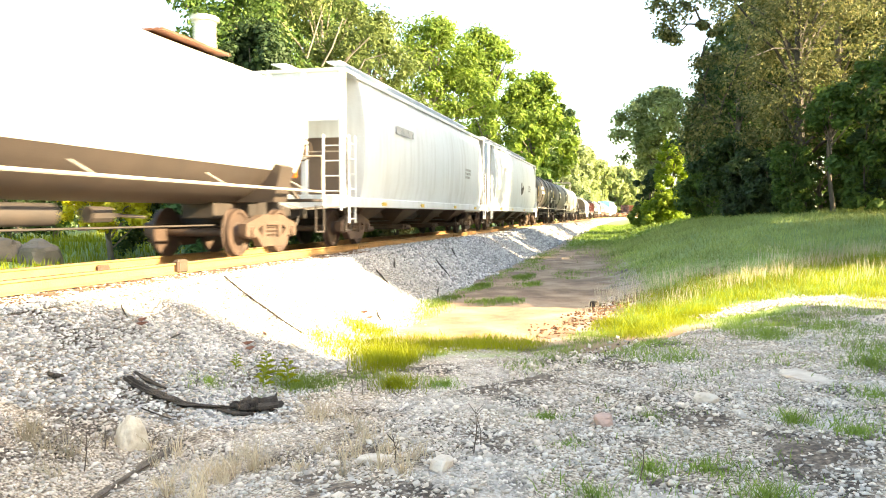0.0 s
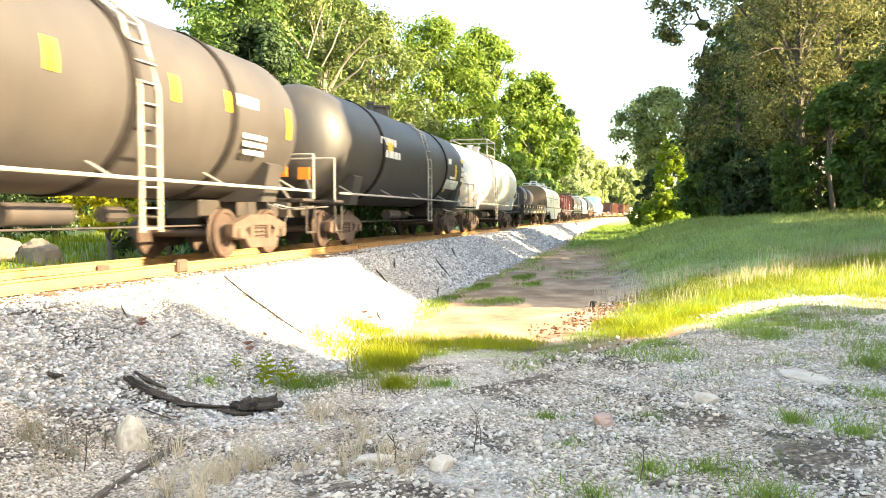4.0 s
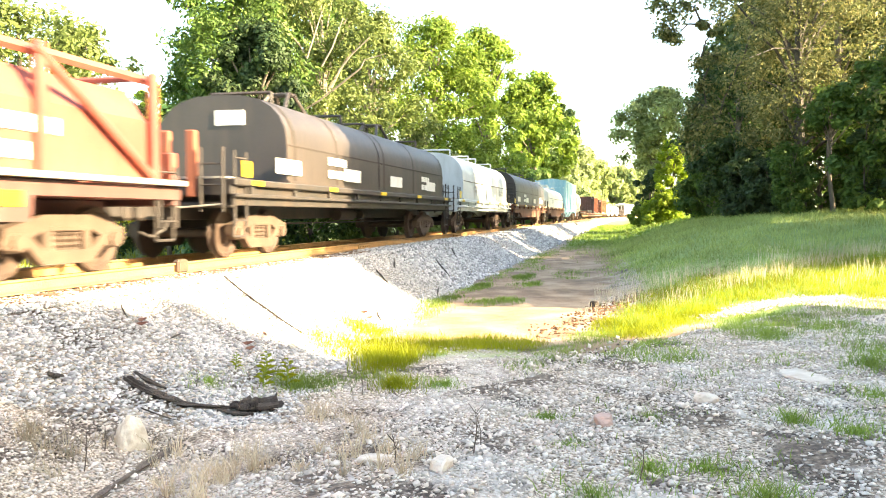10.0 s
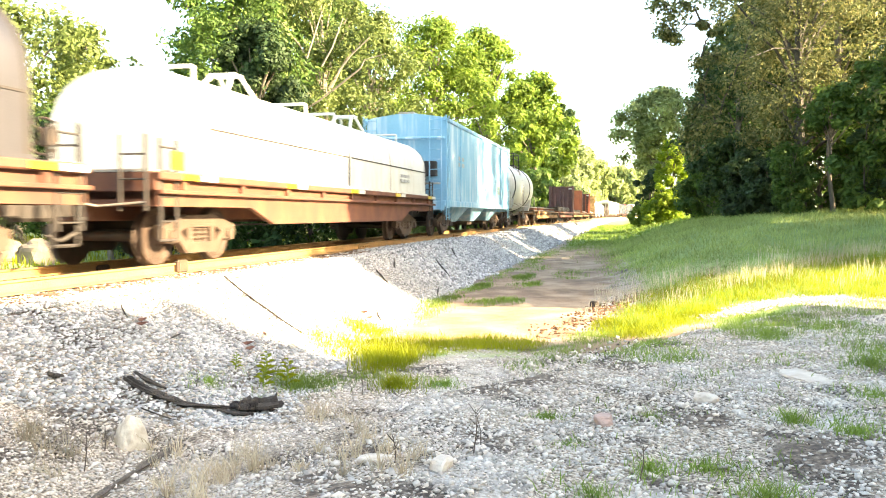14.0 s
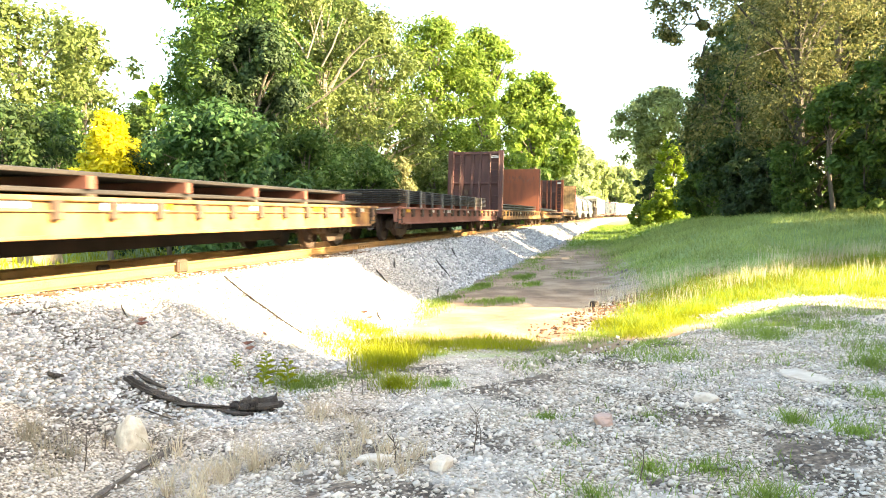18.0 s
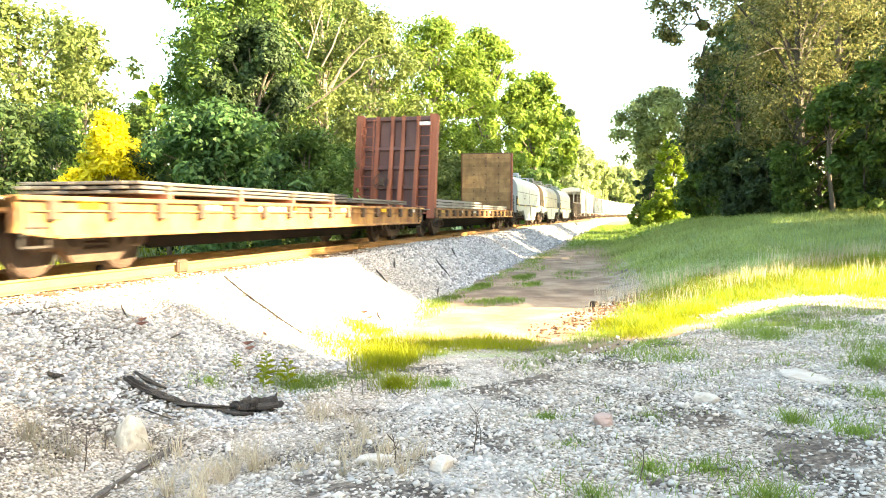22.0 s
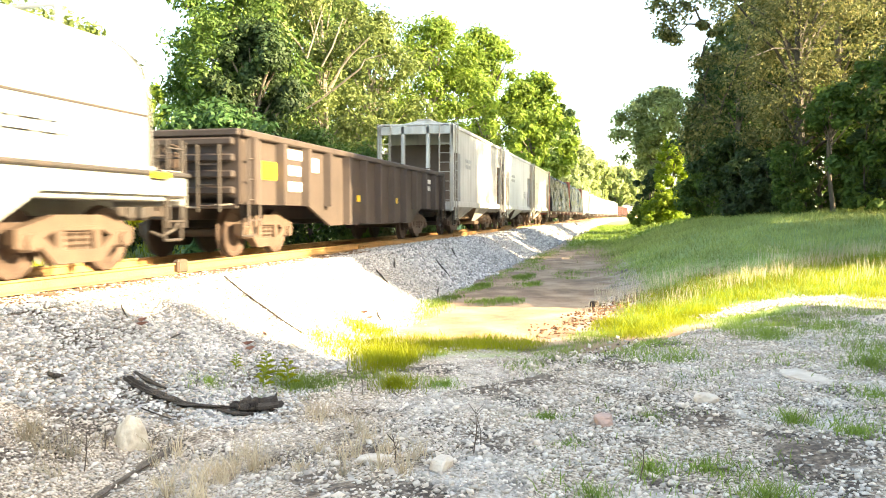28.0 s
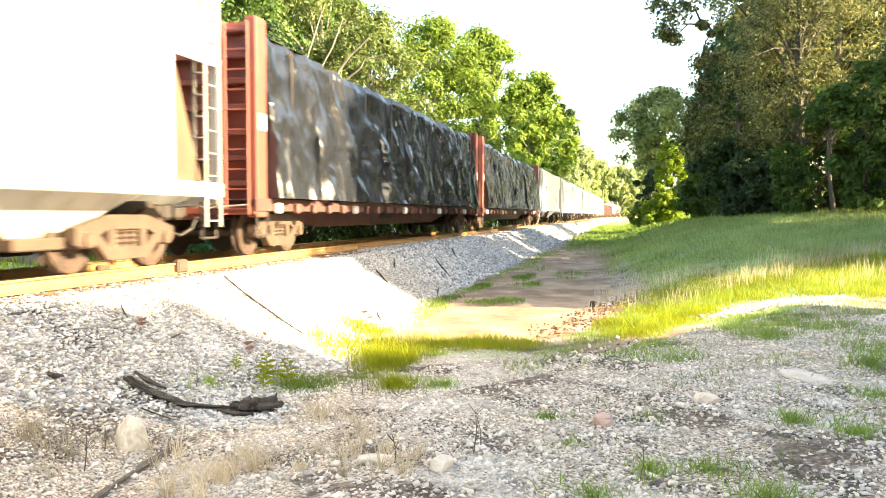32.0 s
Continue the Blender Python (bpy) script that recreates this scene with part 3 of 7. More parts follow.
def lettering(car, x, y, z, w, rows=2, h=0.16, mat="white_mark"):
    """Words that cannot be read: bars in rows, uneven in length."""
    rnd = random.Random(int(abs(y) * 977 + z * 131 + w * 57))
    for r in range(rows):
        at, end = y - w / 2, y + w / 2 - rnd.uniform(0, 0.3) * w
        while at < end - 0.05:
            wd = min(rnd.uniform(0.12, 0.5), end - at)
            mark(car, x, at + wd / 2, z - r * h * 1.6, wd, h, mat, "lettering")
            at += wd + 0.07


def ladder(car, x, y, z0, z1, width=0.42, across=False, mat="dark_iron", step=0.36):
    s = Shape()
    ends = [((x - width / 2, y), (x + width / 2, y)), ] if across else [((x, y - width / 2), (x, y + width / 2))]
    (ax, ay), (bx, by) = ends[0]
    s.rod((ax, ay, z0), (ax, ay, z1), 0.026, 6).rod((bx, by, z0), (bx, by, z1), 0.026, 6)
    z = z0 + 0.1
    while z < z1:
        s.rod((ax, ay, z), (bx, by, z), 0.016, 5)
        z += step
    return part("ladder", s, M[mat], car)


def grab_iron(car, pts, mat="grab", r=0.016):
    return part("grab_iron", Shape().pipe(pts, r, 5), M[mat], car)


def gear(car, L, frame="black_frame", inset=1.9, sill_z=(0.70, 1.02), sill=True):
    """Trucks, couplers, centre sill and brake gear for a car L metres long over its end sills."""
    reach = max(0.35, (TRAIN[-1][1] - L) / 2 - 0.06)
    for sy in (-1, 1):
        add_truck(car, sy * (L / 2 - inset))
        e = sy * L / 2
        s = Shape().box(-0.10, 0.10, min(e, e + sy * reach), max(e, e + sy * reach), 0.76, 0.98, 0.02)
        s.box(-0.17, 0.17, min(e + sy * (reach - 0.24), e + sy * reach), max(e + sy * (reach - 0.24), e + sy * reach), 0.70, 1.02, 0.05)
        part("coupler", s, M["dark_iron"], car, "rusty knuckle coupler")
        part("air_hose", Shape().pipe([(0.3, e, 0.75), (0.33, e + sy * 0.2, 0.55), (0.22, e + sy * 0.42, 0.42), (0.05, e + sy * 0.5, 0.5)], 0.028, 6), M["dark_iron"], car)
        part("uncoupling_lever", Shape().pipe([(1.35, e + sy * 0.05, 0.98), (0.6, e + sy * 0.12, 0.92), (0.15, e + sy * 0.3, 1.04)], 0.016, 5), M["grab"], car)
        st = Shape()
        st.pipe([(1.46, e - sy * 0.12, 1.0), (1.46, e - sy * 0.12, 0.42), (1.46, e - sy * 0.55, 0.42), (1.46, e - sy * 0.55, 1.0)], 0.022, 5)
        part("sill_step", st, M["dark_iron"], car)
    if sill:
        part("centre_sill", Shape().box(-0.32, 0.32, -L / 2 + 0.1, L / 2 - 0.1, *sill_z, 0.02), M[frame], car)
    part("air_reservoir", Shape().rod((0.50, -0.8, 0.80), (0.50, 0.4, 0.80), 0.16, 12), M["dark_iron"], car, smooth=True)
    part("brake_cylinder", Shape().rod((0.45, 1.2, 0.80), (0.45, 1.7, 0.80), 0.12, 10).rod((0.45, 1.7, 0.80), (0.45, 2.6, 0.76), 0.03, 6), M["dark_iron"], car)
    part("brake_rod", Shape().rod((0.5, -L / 2 + 2.6, 0.6), (0.5, L / 2 - 2.6, 0.6), 0.02, 5), M["dark_iron"], car)


def brake_wheel(car, y, z, x=0.45):
    s = Shape()
    n = 12
    ring = [[(x + q * math.cos(k * math.tau / 24), y + e, z + q * math.sin(k * math.tau / 24)) for k in range(24)] for q, e in ((0.288, 0), (0.279, 0.016), (0.261, 0.016), (0.252, 0), (0.261, -0.016), (0.279, -0.016))]
    flat = [p for r in ring for p in r]
    s.add(flat, [(a * 24 + k, a * 24 + (k + 1) % 24, (a + 1) % 6 * 24 + (k + 1) % 24, (a + 1) % 6 * 24 + k) for a in range(6) for k in range(24)])
    for k in (0, 1):
        c, d = 0.26 * math.cos(0.6 + k * math.pi / 2), 0.26 * math.sin(0.6 + k * math.pi / 2)
        s.rod((x - c, y, z - d), (x + c, y, z + d), 0.014, 4)
    s.box(x - 0.1, x + 0.1, y, y + 0.12, z - 0.14, z + 0.14, 0.02)
    part("brake_wheel", s, M["truck_iron"], car)


def start(name, pitch, label, category):
    car = tagged(new(name), label, category, "freight train")
    TRAIN.append((car, pitch))
    return car


def ring_at(y, r, z, n=32, a0=0.0, a1=math.tau, closed=True):
    return [(math.sin(a) * r, y, z + math.cos(a) * r) for a in (a0 + (a1 - a0) * k / (n if closed else n - 1) for k in range(n))]


def tank_car(pitch, label, shell, belly=None, r=1.47, z=2.55, bands=(), platform=True, ladder_y=None, yellow=(), letters=True, rail_mat="grab", top="grab", vents=(), panels=()):
    car = start("tank_car", pitch, label, "tank car")
    L = pitch - 0.95
    T = L / 2 - 0.22
    prof = [(-T, 0.0), (-T + 0.03, 0.45), (-T + 0.12, 0.8), (-T + 0.27, 1.08), (-T + 0.48, 1.30), (-T + 0.75, 1.43), (-T + 0.98, 1.47)]
    prof = [(y, q * r / 1.47) for y, q in prof]
    prof = prof + [(y, r) for y in np.linspace(-T + 1.8, T - 1.8, 7)] + [(-y, q) for y, q in prof[::-1]]
    prof = [(y, max(q, 0.02)) for y, q in prof]
    if belly:
        part("shell", Shape().loft([ring_at(y, q, z, 28, -2.12, 2.12, False) for y, q in prof], False, False), M[shell], car, smooth=True)
        part("lower_shell", Shape().loft([ring_at(y, q, z, 20, 2.12, math.tau - 2.12, False) for y, q in prof], False, False), M[belly], car, "brown lower half of the tank", smooth=True)
    else:
        part("shell", Shape().loft([ring_at(y, q, z, 40) for y, q in prof]), M[shell], car, smooth=True)
    gear(car, L, sill=False)
    dark = belly or shell
    for sy in (-1, 1):
        y0, y1 = sorted((sy * (L / 2 - 2.9), sy * L / 2))
        part("stub_sill", Shape().box(-0.35, 0.35, y0, y1, 0.72, 1.08, 0.02), M["dark_iron"], car)
        yb = sy * (L / 2 - 1.9)
        part("saddle", Shape().prism([(-1.25, 1.05), (1.25, 1.05), (1.42, 1.75), (1.30, 1.80), (0.9, 1.35), (0.0, 1.12), (-0.9, 1.35), (-1.30, 1.80), (-1.42, 1.75)], "y", yb - 0.3, yb + 0.3), M[dark], car)
        ye = sy * (L / 2 - 0.14)
        part("end_platform", Shape().box(-1.45, 1.45, min(ye, ye - sy * 0.55), max(ye, ye - sy * 0.55), 1.08, 1.14, 0.01), M["dark_iron"], car)
        grab_iron(car, [(1.45, ye, 1.14), (1.45, ye, 2.1), (-1.45, ye, 2.1), (-1.45, ye, 1.14)], rail_mat, 0.02)
        for sx in (-1, 1):
            part("head_brace", Shape().rod((sx * 0.9, ye, 1.1), (sx * 0.55, sy * (T - 0.3), 1.75), 0.05, 6), M[dark], car)
        part("placard", Shape().box(0.55, 0.83, ye - 0.02, ye + 0.02, 1.62, 1.90), M["orange_mark"], car)
    # walkway rail along the side
    for sx in (-1, 1):
        part("side_rail", Shape().rod((sx * 1.52, -L / 2 + 0.3, 1.30), (sx * 1.52, L / 2 - 0.3, 1.30), 0.028, 6), M[rail_mat], car)
        for k in range(5):
            y = -L / 2 + 1.2 + k * (L - 2.4) / 4
            part("rail_bracket", Shape().rod((sx * 1.52, y, 1.30), (sx * 1.15, y, 1.50), 0.018, 5), M[rail_mat], car)
    for y in bands:
        part("band", Shape().loft([ring_at(y - 0.10, r + 0.004, z, 40), ring_at(y - 0.10, r + 0.03, z, 40), ring_at(y + 0.10, r + 0.03, z, 40), ring_at(y + 0.10, r + 0.004, z, 40)], True, False), M["strap"], car, "dark steel band")
    zt = z + r
    man = part("manway", Shape().rod((0, 0, zt - 0.15), (0, 0, zt + 0.26), 0.34, 16).rod((0, 0, zt + 0.26), (0, 0, zt + 0.33), 0.40, 16), M[shell], car, smooth=True)
    part("valve", Shape().rod((0, -0.85, zt - 0.1), (0, -0.85, zt + 0.30), 0.11, 10).rod((0, -0.85, zt + 0.3), (0, -0.85, zt + 0.36), 0.16, 10), M[shell], man)
    if platform:
        part("top_platform", Shape().box(-0.95, 0.95, -1.15, 1.15, zt - 0.16, zt - 0.11), M[top], car)
        s = Shape()
        for x in (-0.95, 0.95):
            for y in (-1.15, 1.15):
                s.rod((x, y, zt - 0.4), (x, y, zt + 0.62), 0.03, 6)
            s.rod((x, -1.15, zt + 0.62), (x, 1.15, zt + 0.62), 0.03, 6).rod((x, -1.15, zt + 0.28), (x, 1.15, zt + 0.28), 0.025, 6)
        for y in (-1.15, 1.15):
            s.rod((-0.95, y, zt + 0.62), (0.95, y, zt + 0.62), 0.03, 6)
        part("top_railing", s, M[top], car)
    for y in vents:
        part("vent", Shape().rod((0, y, zt - 0.15), (0, y, zt + 0.72), 0.20, 14).rod((0, y, zt + 0.72), (0, y, zt + 0.80), 0.26, 14).rod((0.35, y - 0.6, zt - 0.15), (0.35, y - 0.6, zt + 0.45), 0.07, 8), M[shell], car, smooth=True)
        part("vent_walkway", Shape().box(-0.75, 0.75, y - 2.6, y - 0.4, zt - 0.06, zt - 0.02), M["rusty_frame"], car, "rusty walkway on top of the tank")
    if ladder_y is not None:
        s = Shape()
        for dy in (-0.22, 0.22):
            s.pipe([(1.50, ladder_y + dy, 0.55), (1.50, ladder_y + dy, z), (1.22, ladder_y + dy, z + 1.0), (0.7, ladder_y + dy, zt - 0.1)], 0.026, 6)
        for k in range(12):
            f = k / 11
            zz = 0.6 + f * (zt - 0.8)
            xx = 1.50 if zz < z else max(0.6, 1.50 - (zz - z) ** 2 * 0.35)
            s.rod((xx, ladder_y - 0.22, zz), (xx, ladder_y + 0.22, zz), 0.016, 5)
        part("ladder", s, M[rail_mat], car)
    for y, w, h in yellow:
        n = 8
        s = Shape()
        for k in range(n):
            a0, a1 = (1.34 + (k / n) * h / r, 1.34 + ((k + 1) / n) * h / r)
            q = r + 0.012
            s.add([(math.sin(a) * q, yy, z + math.cos(a) * q) for a in (a0, a1) for yy in (y - w / 2, y + w / 2)], [(0, 1, 3, 2)])
        part("reflective_stripe", s, M["yellow_mark"], car, "yellow reflective stripe")
    for y, w, zz, h, mat in panels:
        n, q, low = 4, r + 0.008, math.acos(max(-1, min(1, (zz - h / 2 - z) / r)))
        high = math.acos(max(-1, min(1, (zz + h / 2 - z) / r)))
        angles = [high + (low - high) * k / n for k in range(n + 1)]
        pts = [(math.sin(a) * q, yy, z + math.cos(a) * q) for a in angles for yy in (y - w / 2, y + w / 2)]
        part("stencil_panel", Shape().add(pts, [(2 * k, 2 * k + 1, 2 * k + 3, 2 * k + 2) for k in range(n)]), M[mat], car)
    if letters:
        for y, w, zz in ((-L * 0.22, 1.5, z + 0.30), (-L * 0.20, 1.7, z - 0.05), (L * 0.28, 0.8, z + 0.25)):
            lettering(car, math.sqrt(max(r * r - (zz - z) ** 2, 0)) + 0.004, y, zz, w, 1, 0.20)
        lettering(car, r * 0.98, L * 0.30, z - 0.35, 0.9, 3, 0.09)
    return car


def curved_hopper(pitch, label, mat="grey_hopper", patch=None, inset=1.15):
    """A covered hopper with bulging smooth sides, four outlets and open ends."""
    car = start("hopper_car", pitch, label, "hopper car")
    L = pitch - 1.3
    gear(car, L)
    B = L / 2 - inset
    side = [(1.46, 1.15), (1.58, 1.7), (1.62, 2.4), (1.60, 3.1), (1.52, 3.75), (1.42, 4.18), (1.20, 4.36), (0.6, 4.50)]
    prof = side + [(-x, z) for x, z in side[::-1]]
    part("body", Shape().loft([[(x, y, z) for x, z in prof] for y in (-B, -B / 2, 0, B / 2, B)], True, True), M[mat], car, smooth=True)
    for sx in (-1, 1):
        x0, x1 = sorted((sx * 1.40, sx * 1.60))
        part("side_sill", Shape().box(x0, x1, -L / 2, L / 2, 0.98, 1.22, 0.02), M[mat], car)
        part("roof_eave", Shape().box(min(sx * 1.38, sx * 1.5), max(sx * 1.38, sx * 1.5), 0.9 - B - inset, B + inset - 0.9, 4.16, 4.26, 0.015), M[mat], car)
    for sy in (-1, 1):
        e = sy * L / 2
        y0, y1 = sorted((e, e - sy * 0.16))
        part("end_sill", Shape().box(-1.5, 1.5, y0, y1, 0.95, 1.28, 0.02), M[mat], car)
        part("slope_sheet", Shape().prism([(sy * B, 1.2), (sy * B, 2.75), (sy * (B + 0.02), 2.75), (sy * (L / 2 - 0.5), 1.2)] if sy > 0 else [(sy * B, 1.2), (sy * (L / 2 - 0.5), 1.2), (sy * (B + 0.02), 2.75), (sy * B, 2.75)], "x", -1.2, 1.2), M["slope_sheet"], car, "rusty sloping end sheet with shade in its brown")
        for x in (-1.42, -0.45, 0.45, 1.42):
            part("end_post", Shape().box(x - 0.06, x + 0.06, y0, y1, 1.28, 4.2, 0.015), M[mat], car)
        part("end_roof", Shape().box(-1.5, 1.5, min(sy * B, e), max(sy * B, e), 4.2, 4.28, 0.015), M[mat], car)
        if inset < 1.5:
            part("end_wall", Shape().box(-1.42, 1.42, min(e - sy * 0.1, e - sy * 0.06), max(e - sy * 0.1, e - sy * 0.06), 3.05, 4.2), M[mat], car)
        for sx in (-1, 1):
            ladder(car, sx * 1.56, e - sy * 0.34, 0.6, 2.7, 0.44, mat=mat)
            ladder(car, sx * 1.2, e + sy * 0.05, 0.9, 2.7, 0.44, True, mat=mat)
        grab_iron(car, [(1.48, e + sy * 0.04, 2.3), (0.3, e + sy * 0.04, 2.3)])
    brake_wheel(car, -L / 2 - 0.14, 2.35)
    for k in range(4):
        y = (k - 1.5) * (B * 0.48)
        s = Shape().loft([[(sx * x, y + sy * w, z) for sx, sy in ((-1, -1), (1, -1), (1, 1), (-1, 1))] for x, w, z in ((1.32, 1.15, 1.15), (0.50, 0.35, 0.48))])
        bay = part("outlet_bay", s, M["slope_sheet"], car, "rust-stained hopper outlet with shade in its colour")
        part("outlet_gate", Shape().box(-0.9, 0.95, y - 0.4, y + 0.4, 0.32, 0.47, 0.02).rod((0.95, y - 0.3, 0.4), (0.95, y + 0.3, 0.4), 0.05, 8), M["truck_iron"], bay)
    for sx in (-1, 1):
        s = Shape()
        for k in range(14):
            y = -B + 0.3 + k * (2 * B - 0.6) / 13
            s.rod((sx * 0.72, y, 4.40), (sx * 0.72, y, 4.68), 0.015, 4)
        s.box(min(sx * 0.55, sx * 0.95), max(sx * 0.55, sx * 0.95), -B + 0.1, B - 0.1, 4.66, 4.69)
        part("running_board", s, M[mat], car)
    for k in range(4):
        y = (k - 1.5) * B * 0.48
        part("hatch_cover", Shape().box(-0.32, 0.32, y - 1.3, y + 1.3, 4.50, 4.60, 0.03), M[mat], car)
    x = 1.63
    lettering(car, x, -B * 0.55, 3.2, 1.9, 1, 0.22, "faded_mark")
    lettering(car, x, B * 0.6, 2.6, 1.1, 3, 0.09, "faded_mark")
    for y in (-B * 0.8, -B * 0.3, B * 0.3, B * 0.8):
        mark(car, 1.602, y, 1.08, 0.4, 0.1, "yellow_mark", "reflective_stripe")
    if patch:
        part("painted_mark", Shape().prism([(patch - 0.5, 2.0), (patch + 0.2, 2.1), (patch + 0.6, 2.45), (patch + 0.35, 2.6), (patch - 0.1, 2.35), (patch - 0.2, 2.75), (patch - 0.4, 2.75)], "x", 1.62, 1.635), M["dark_iron"], car)
    return car


def bay_hopper(pitch, label, mat="pale_hopper", eave=4.24, bays=2, flat=1.5, ribs=0, roof=0.32):
    """A covered hopper with flat sides, sloping bays and post-framed ends."""
    car = start("hopper_car", pitch, label, "hopper car")
    L = pitch - 1.5
    gear(car, L)
    B = L / 2 - (1.35 if bays == 2 else 0.35)
    prof = [(flat, 1.28), (flat, eave), (flat - 0.28, eave + roof * 0.4), (0.35, eave + roof), (-0.35, eave + roof), (0.28 - flat, eave + roof * 0.4), (-flat, eave), (-flat, 1.28)]
    part("body", Shape().prism(prof, "y", -B, B), M[mat], car)
    for sx in (-1, 1):
        x0, x1 = sorted((sx * (flat - 0.05), sx * (flat + 0.05)))
        part("side_sill", Shape().box(x0, x1, -L / 2, L / 2, 1.08, 1.32, 0.02), M[mat], car)
        part("top_chord", Shape().box(x0, x1, -L / 2 + 0.1, L / 2 - 0.1, eave - 0.12, eave + 0.03, 0.02), M[mat], car)
        for k in range(ribs):
            y = -B + (k + 0.5) * 2 * B / ribs
            xr = sorted((sx * (flat - 0.01), sx * (flat + 0.06)))
            part("side_rib", Shape().box(xr[0], xr[1], y - 0.05, y + 0.05, 1.3, eave - 0.1, 0.02), M[mat], car)
    for sy in (-1, 1):
        e = sy * L / 2
        y0, y1 = sorted((e, e - sy * 0.14))
        part("end_sill", Shape().box(-flat, flat, y0, y1, 0.95, 1.30, 0.02), M[mat], car)
        if bays == 2:
            part("slope_sheet", Shape().prism([(sy * (B - 0.1), 1.3), (sy * (B - 0.1), 3.6), (sy * (B + 0.01), 3.6), (sy * (L / 2 - 0.4), 1.3)], "x", 0.12 - flat, flat - 0.12), M["slope_sheet"], car, "stained sloping end sheet with shade in its brown")
            for x in (0.06 - flat, -0.5, 0.5, flat - 0.06):
                part("end_post", Shape().box(x - 0.07, x + 0.07, y0, y1, 1.3, eave, 0.015), M[mat], car)
            part("end_roof", Shape().box(-flat, flat, min(sy * (B - 0.1), e), max(sy * (B - 0.1), e), eave - 0.02, eave + 0.06, 0.02), M[mat], car)
            part("end_beam", Shape().box(-flat, flat, y0, y1, eave - 0.35, eave - 0.03, 0.02), M[mat], car)
            part("corner_sheet", Shape().box(flat - 0.04, flat, min(sy * B, e), max(sy * B, e), 3.2, eave), M[mat], car)
        else:
            part("end_ledge", Shape().box(-flat, flat, y0, y1, 3.55, 3.64, 0.02), M[mat], car)
            part("end_cabinet", Shape().box(0.2, 1.2, min(e, e - sy * 0.36), max(e, e - sy * 0.36), 2.2, 2.75, 0.03), M["dark_iron"], car)
            part("end_platform", Shape().box(-0.9, 1.4, min(e, e + sy * 0.25), max(e, e + sy * 0.25), 1.9, 1.96, 0.01), M["grab"], car)
        for sx in (-1, 1):
            ladder(car, sx * (flat + 0.06), e - sy * 0.36, 0.6, eave + 0.1, 0.44, mat="grab" if bays == 2 else mat)
            ladder(car, sx * (flat - 0.3), e + sy * 0.06, 0.9, eave, 0.44, True, mat="grab" if bays == 2 else mat)
    brake_wheel(car, -L / 2 - 0.14, 2.3, 0.5)
    nb = bays if bays > 2 else 2
    for k in range(nb):
        y = (k - (nb - 1) / 2) * (2 * B / nb) * (0.96 if bays == 2 else 0.8)
        w = B / nb * (0.98 if bays == 2 else 0.8)
        deep = flat - (0.75 if bays == 2 else 0.5)
        wide = flat - 0.1
        ring = lambda y0, y1, x, z: [(-x, y0, z), (x, y0, z), (x, y1, z), (-x, y1, z)]
        bay = part("outlet_bay", Shape().loft([ring(y - w, y + w, wide, 1.3), ring(y - 0.45, y + 0.45, deep, 0.50)]), M[mat], car, "stained hopper bay")
        for q in (-1, 1):
            part("bay_slope", Shape().loft([ring(y + q * w, y + q * (w + 0.03), wide - 0.02, 1.3), ring(y + q * 0.45, y + q * 0.48, deep - 0.02, 0.50)]), M["slope_sheet" if bays == 2 else mat], bay, "rusty sloping bay sheet with shade in its brown" if bays == 2 else "")
        part("outlet_gate", Shape().box(-0.9, 0.9, y - 0.5, y + 0.5, 0.34, 0.50, 0.02), M["truck_iron"], bay)
    if bays == 2:
        # added box: paints the shaded gaps between the bays brown
        part("bay_core", Shape().box(0.8 - flat, flat - 0.8, 0.6 - B, B - 0.6, 0.62, 1.3), M["slope_sheet"], car, "brown core behind the bays, standing in for shaded inner sheets")
    zr = eave + roof
    part("running_board", Shape().box(-0.30, 0.30, -B, B, zr - 0.02, zr + 0.07, 0.01), M["grab"], car)
    for k in range(6):
        for sx in (-1, 1):
            y = (k - 2.5) * (2 * B / 6.6)
            part("hatch_cover", Shape().rod((sx * 0.68, y, zr - 0.2), (sx * 0.68, y, zr - 0.02), 0.26, 12), M[mat], car)
    x = flat + 0.004
    lettering(car, x, -B * 0.62, 3.0, 1.3, 2, 0.15, "faded_mark")
    lettering(car, x, B * 0.62, 2.2, 0.9, 4, 0.07, "faded_mark")
    return car


def hood_shape(flat, z0, top, n=12):
    """The round-topped outline of a coil hood."""
    h = top - z0
    pts = [(flat, z0)]
    for k in range(n + 1):
        a = k / n * math.pi
        pts.append((flat * math.copysign(abs(math.cos(a)) ** 0.75, math.cos(a)), z0 + h * 0.42 + h * 0.58 * math.sin(a) ** 0.85))
    pts.append((-flat, z0))
    return pts


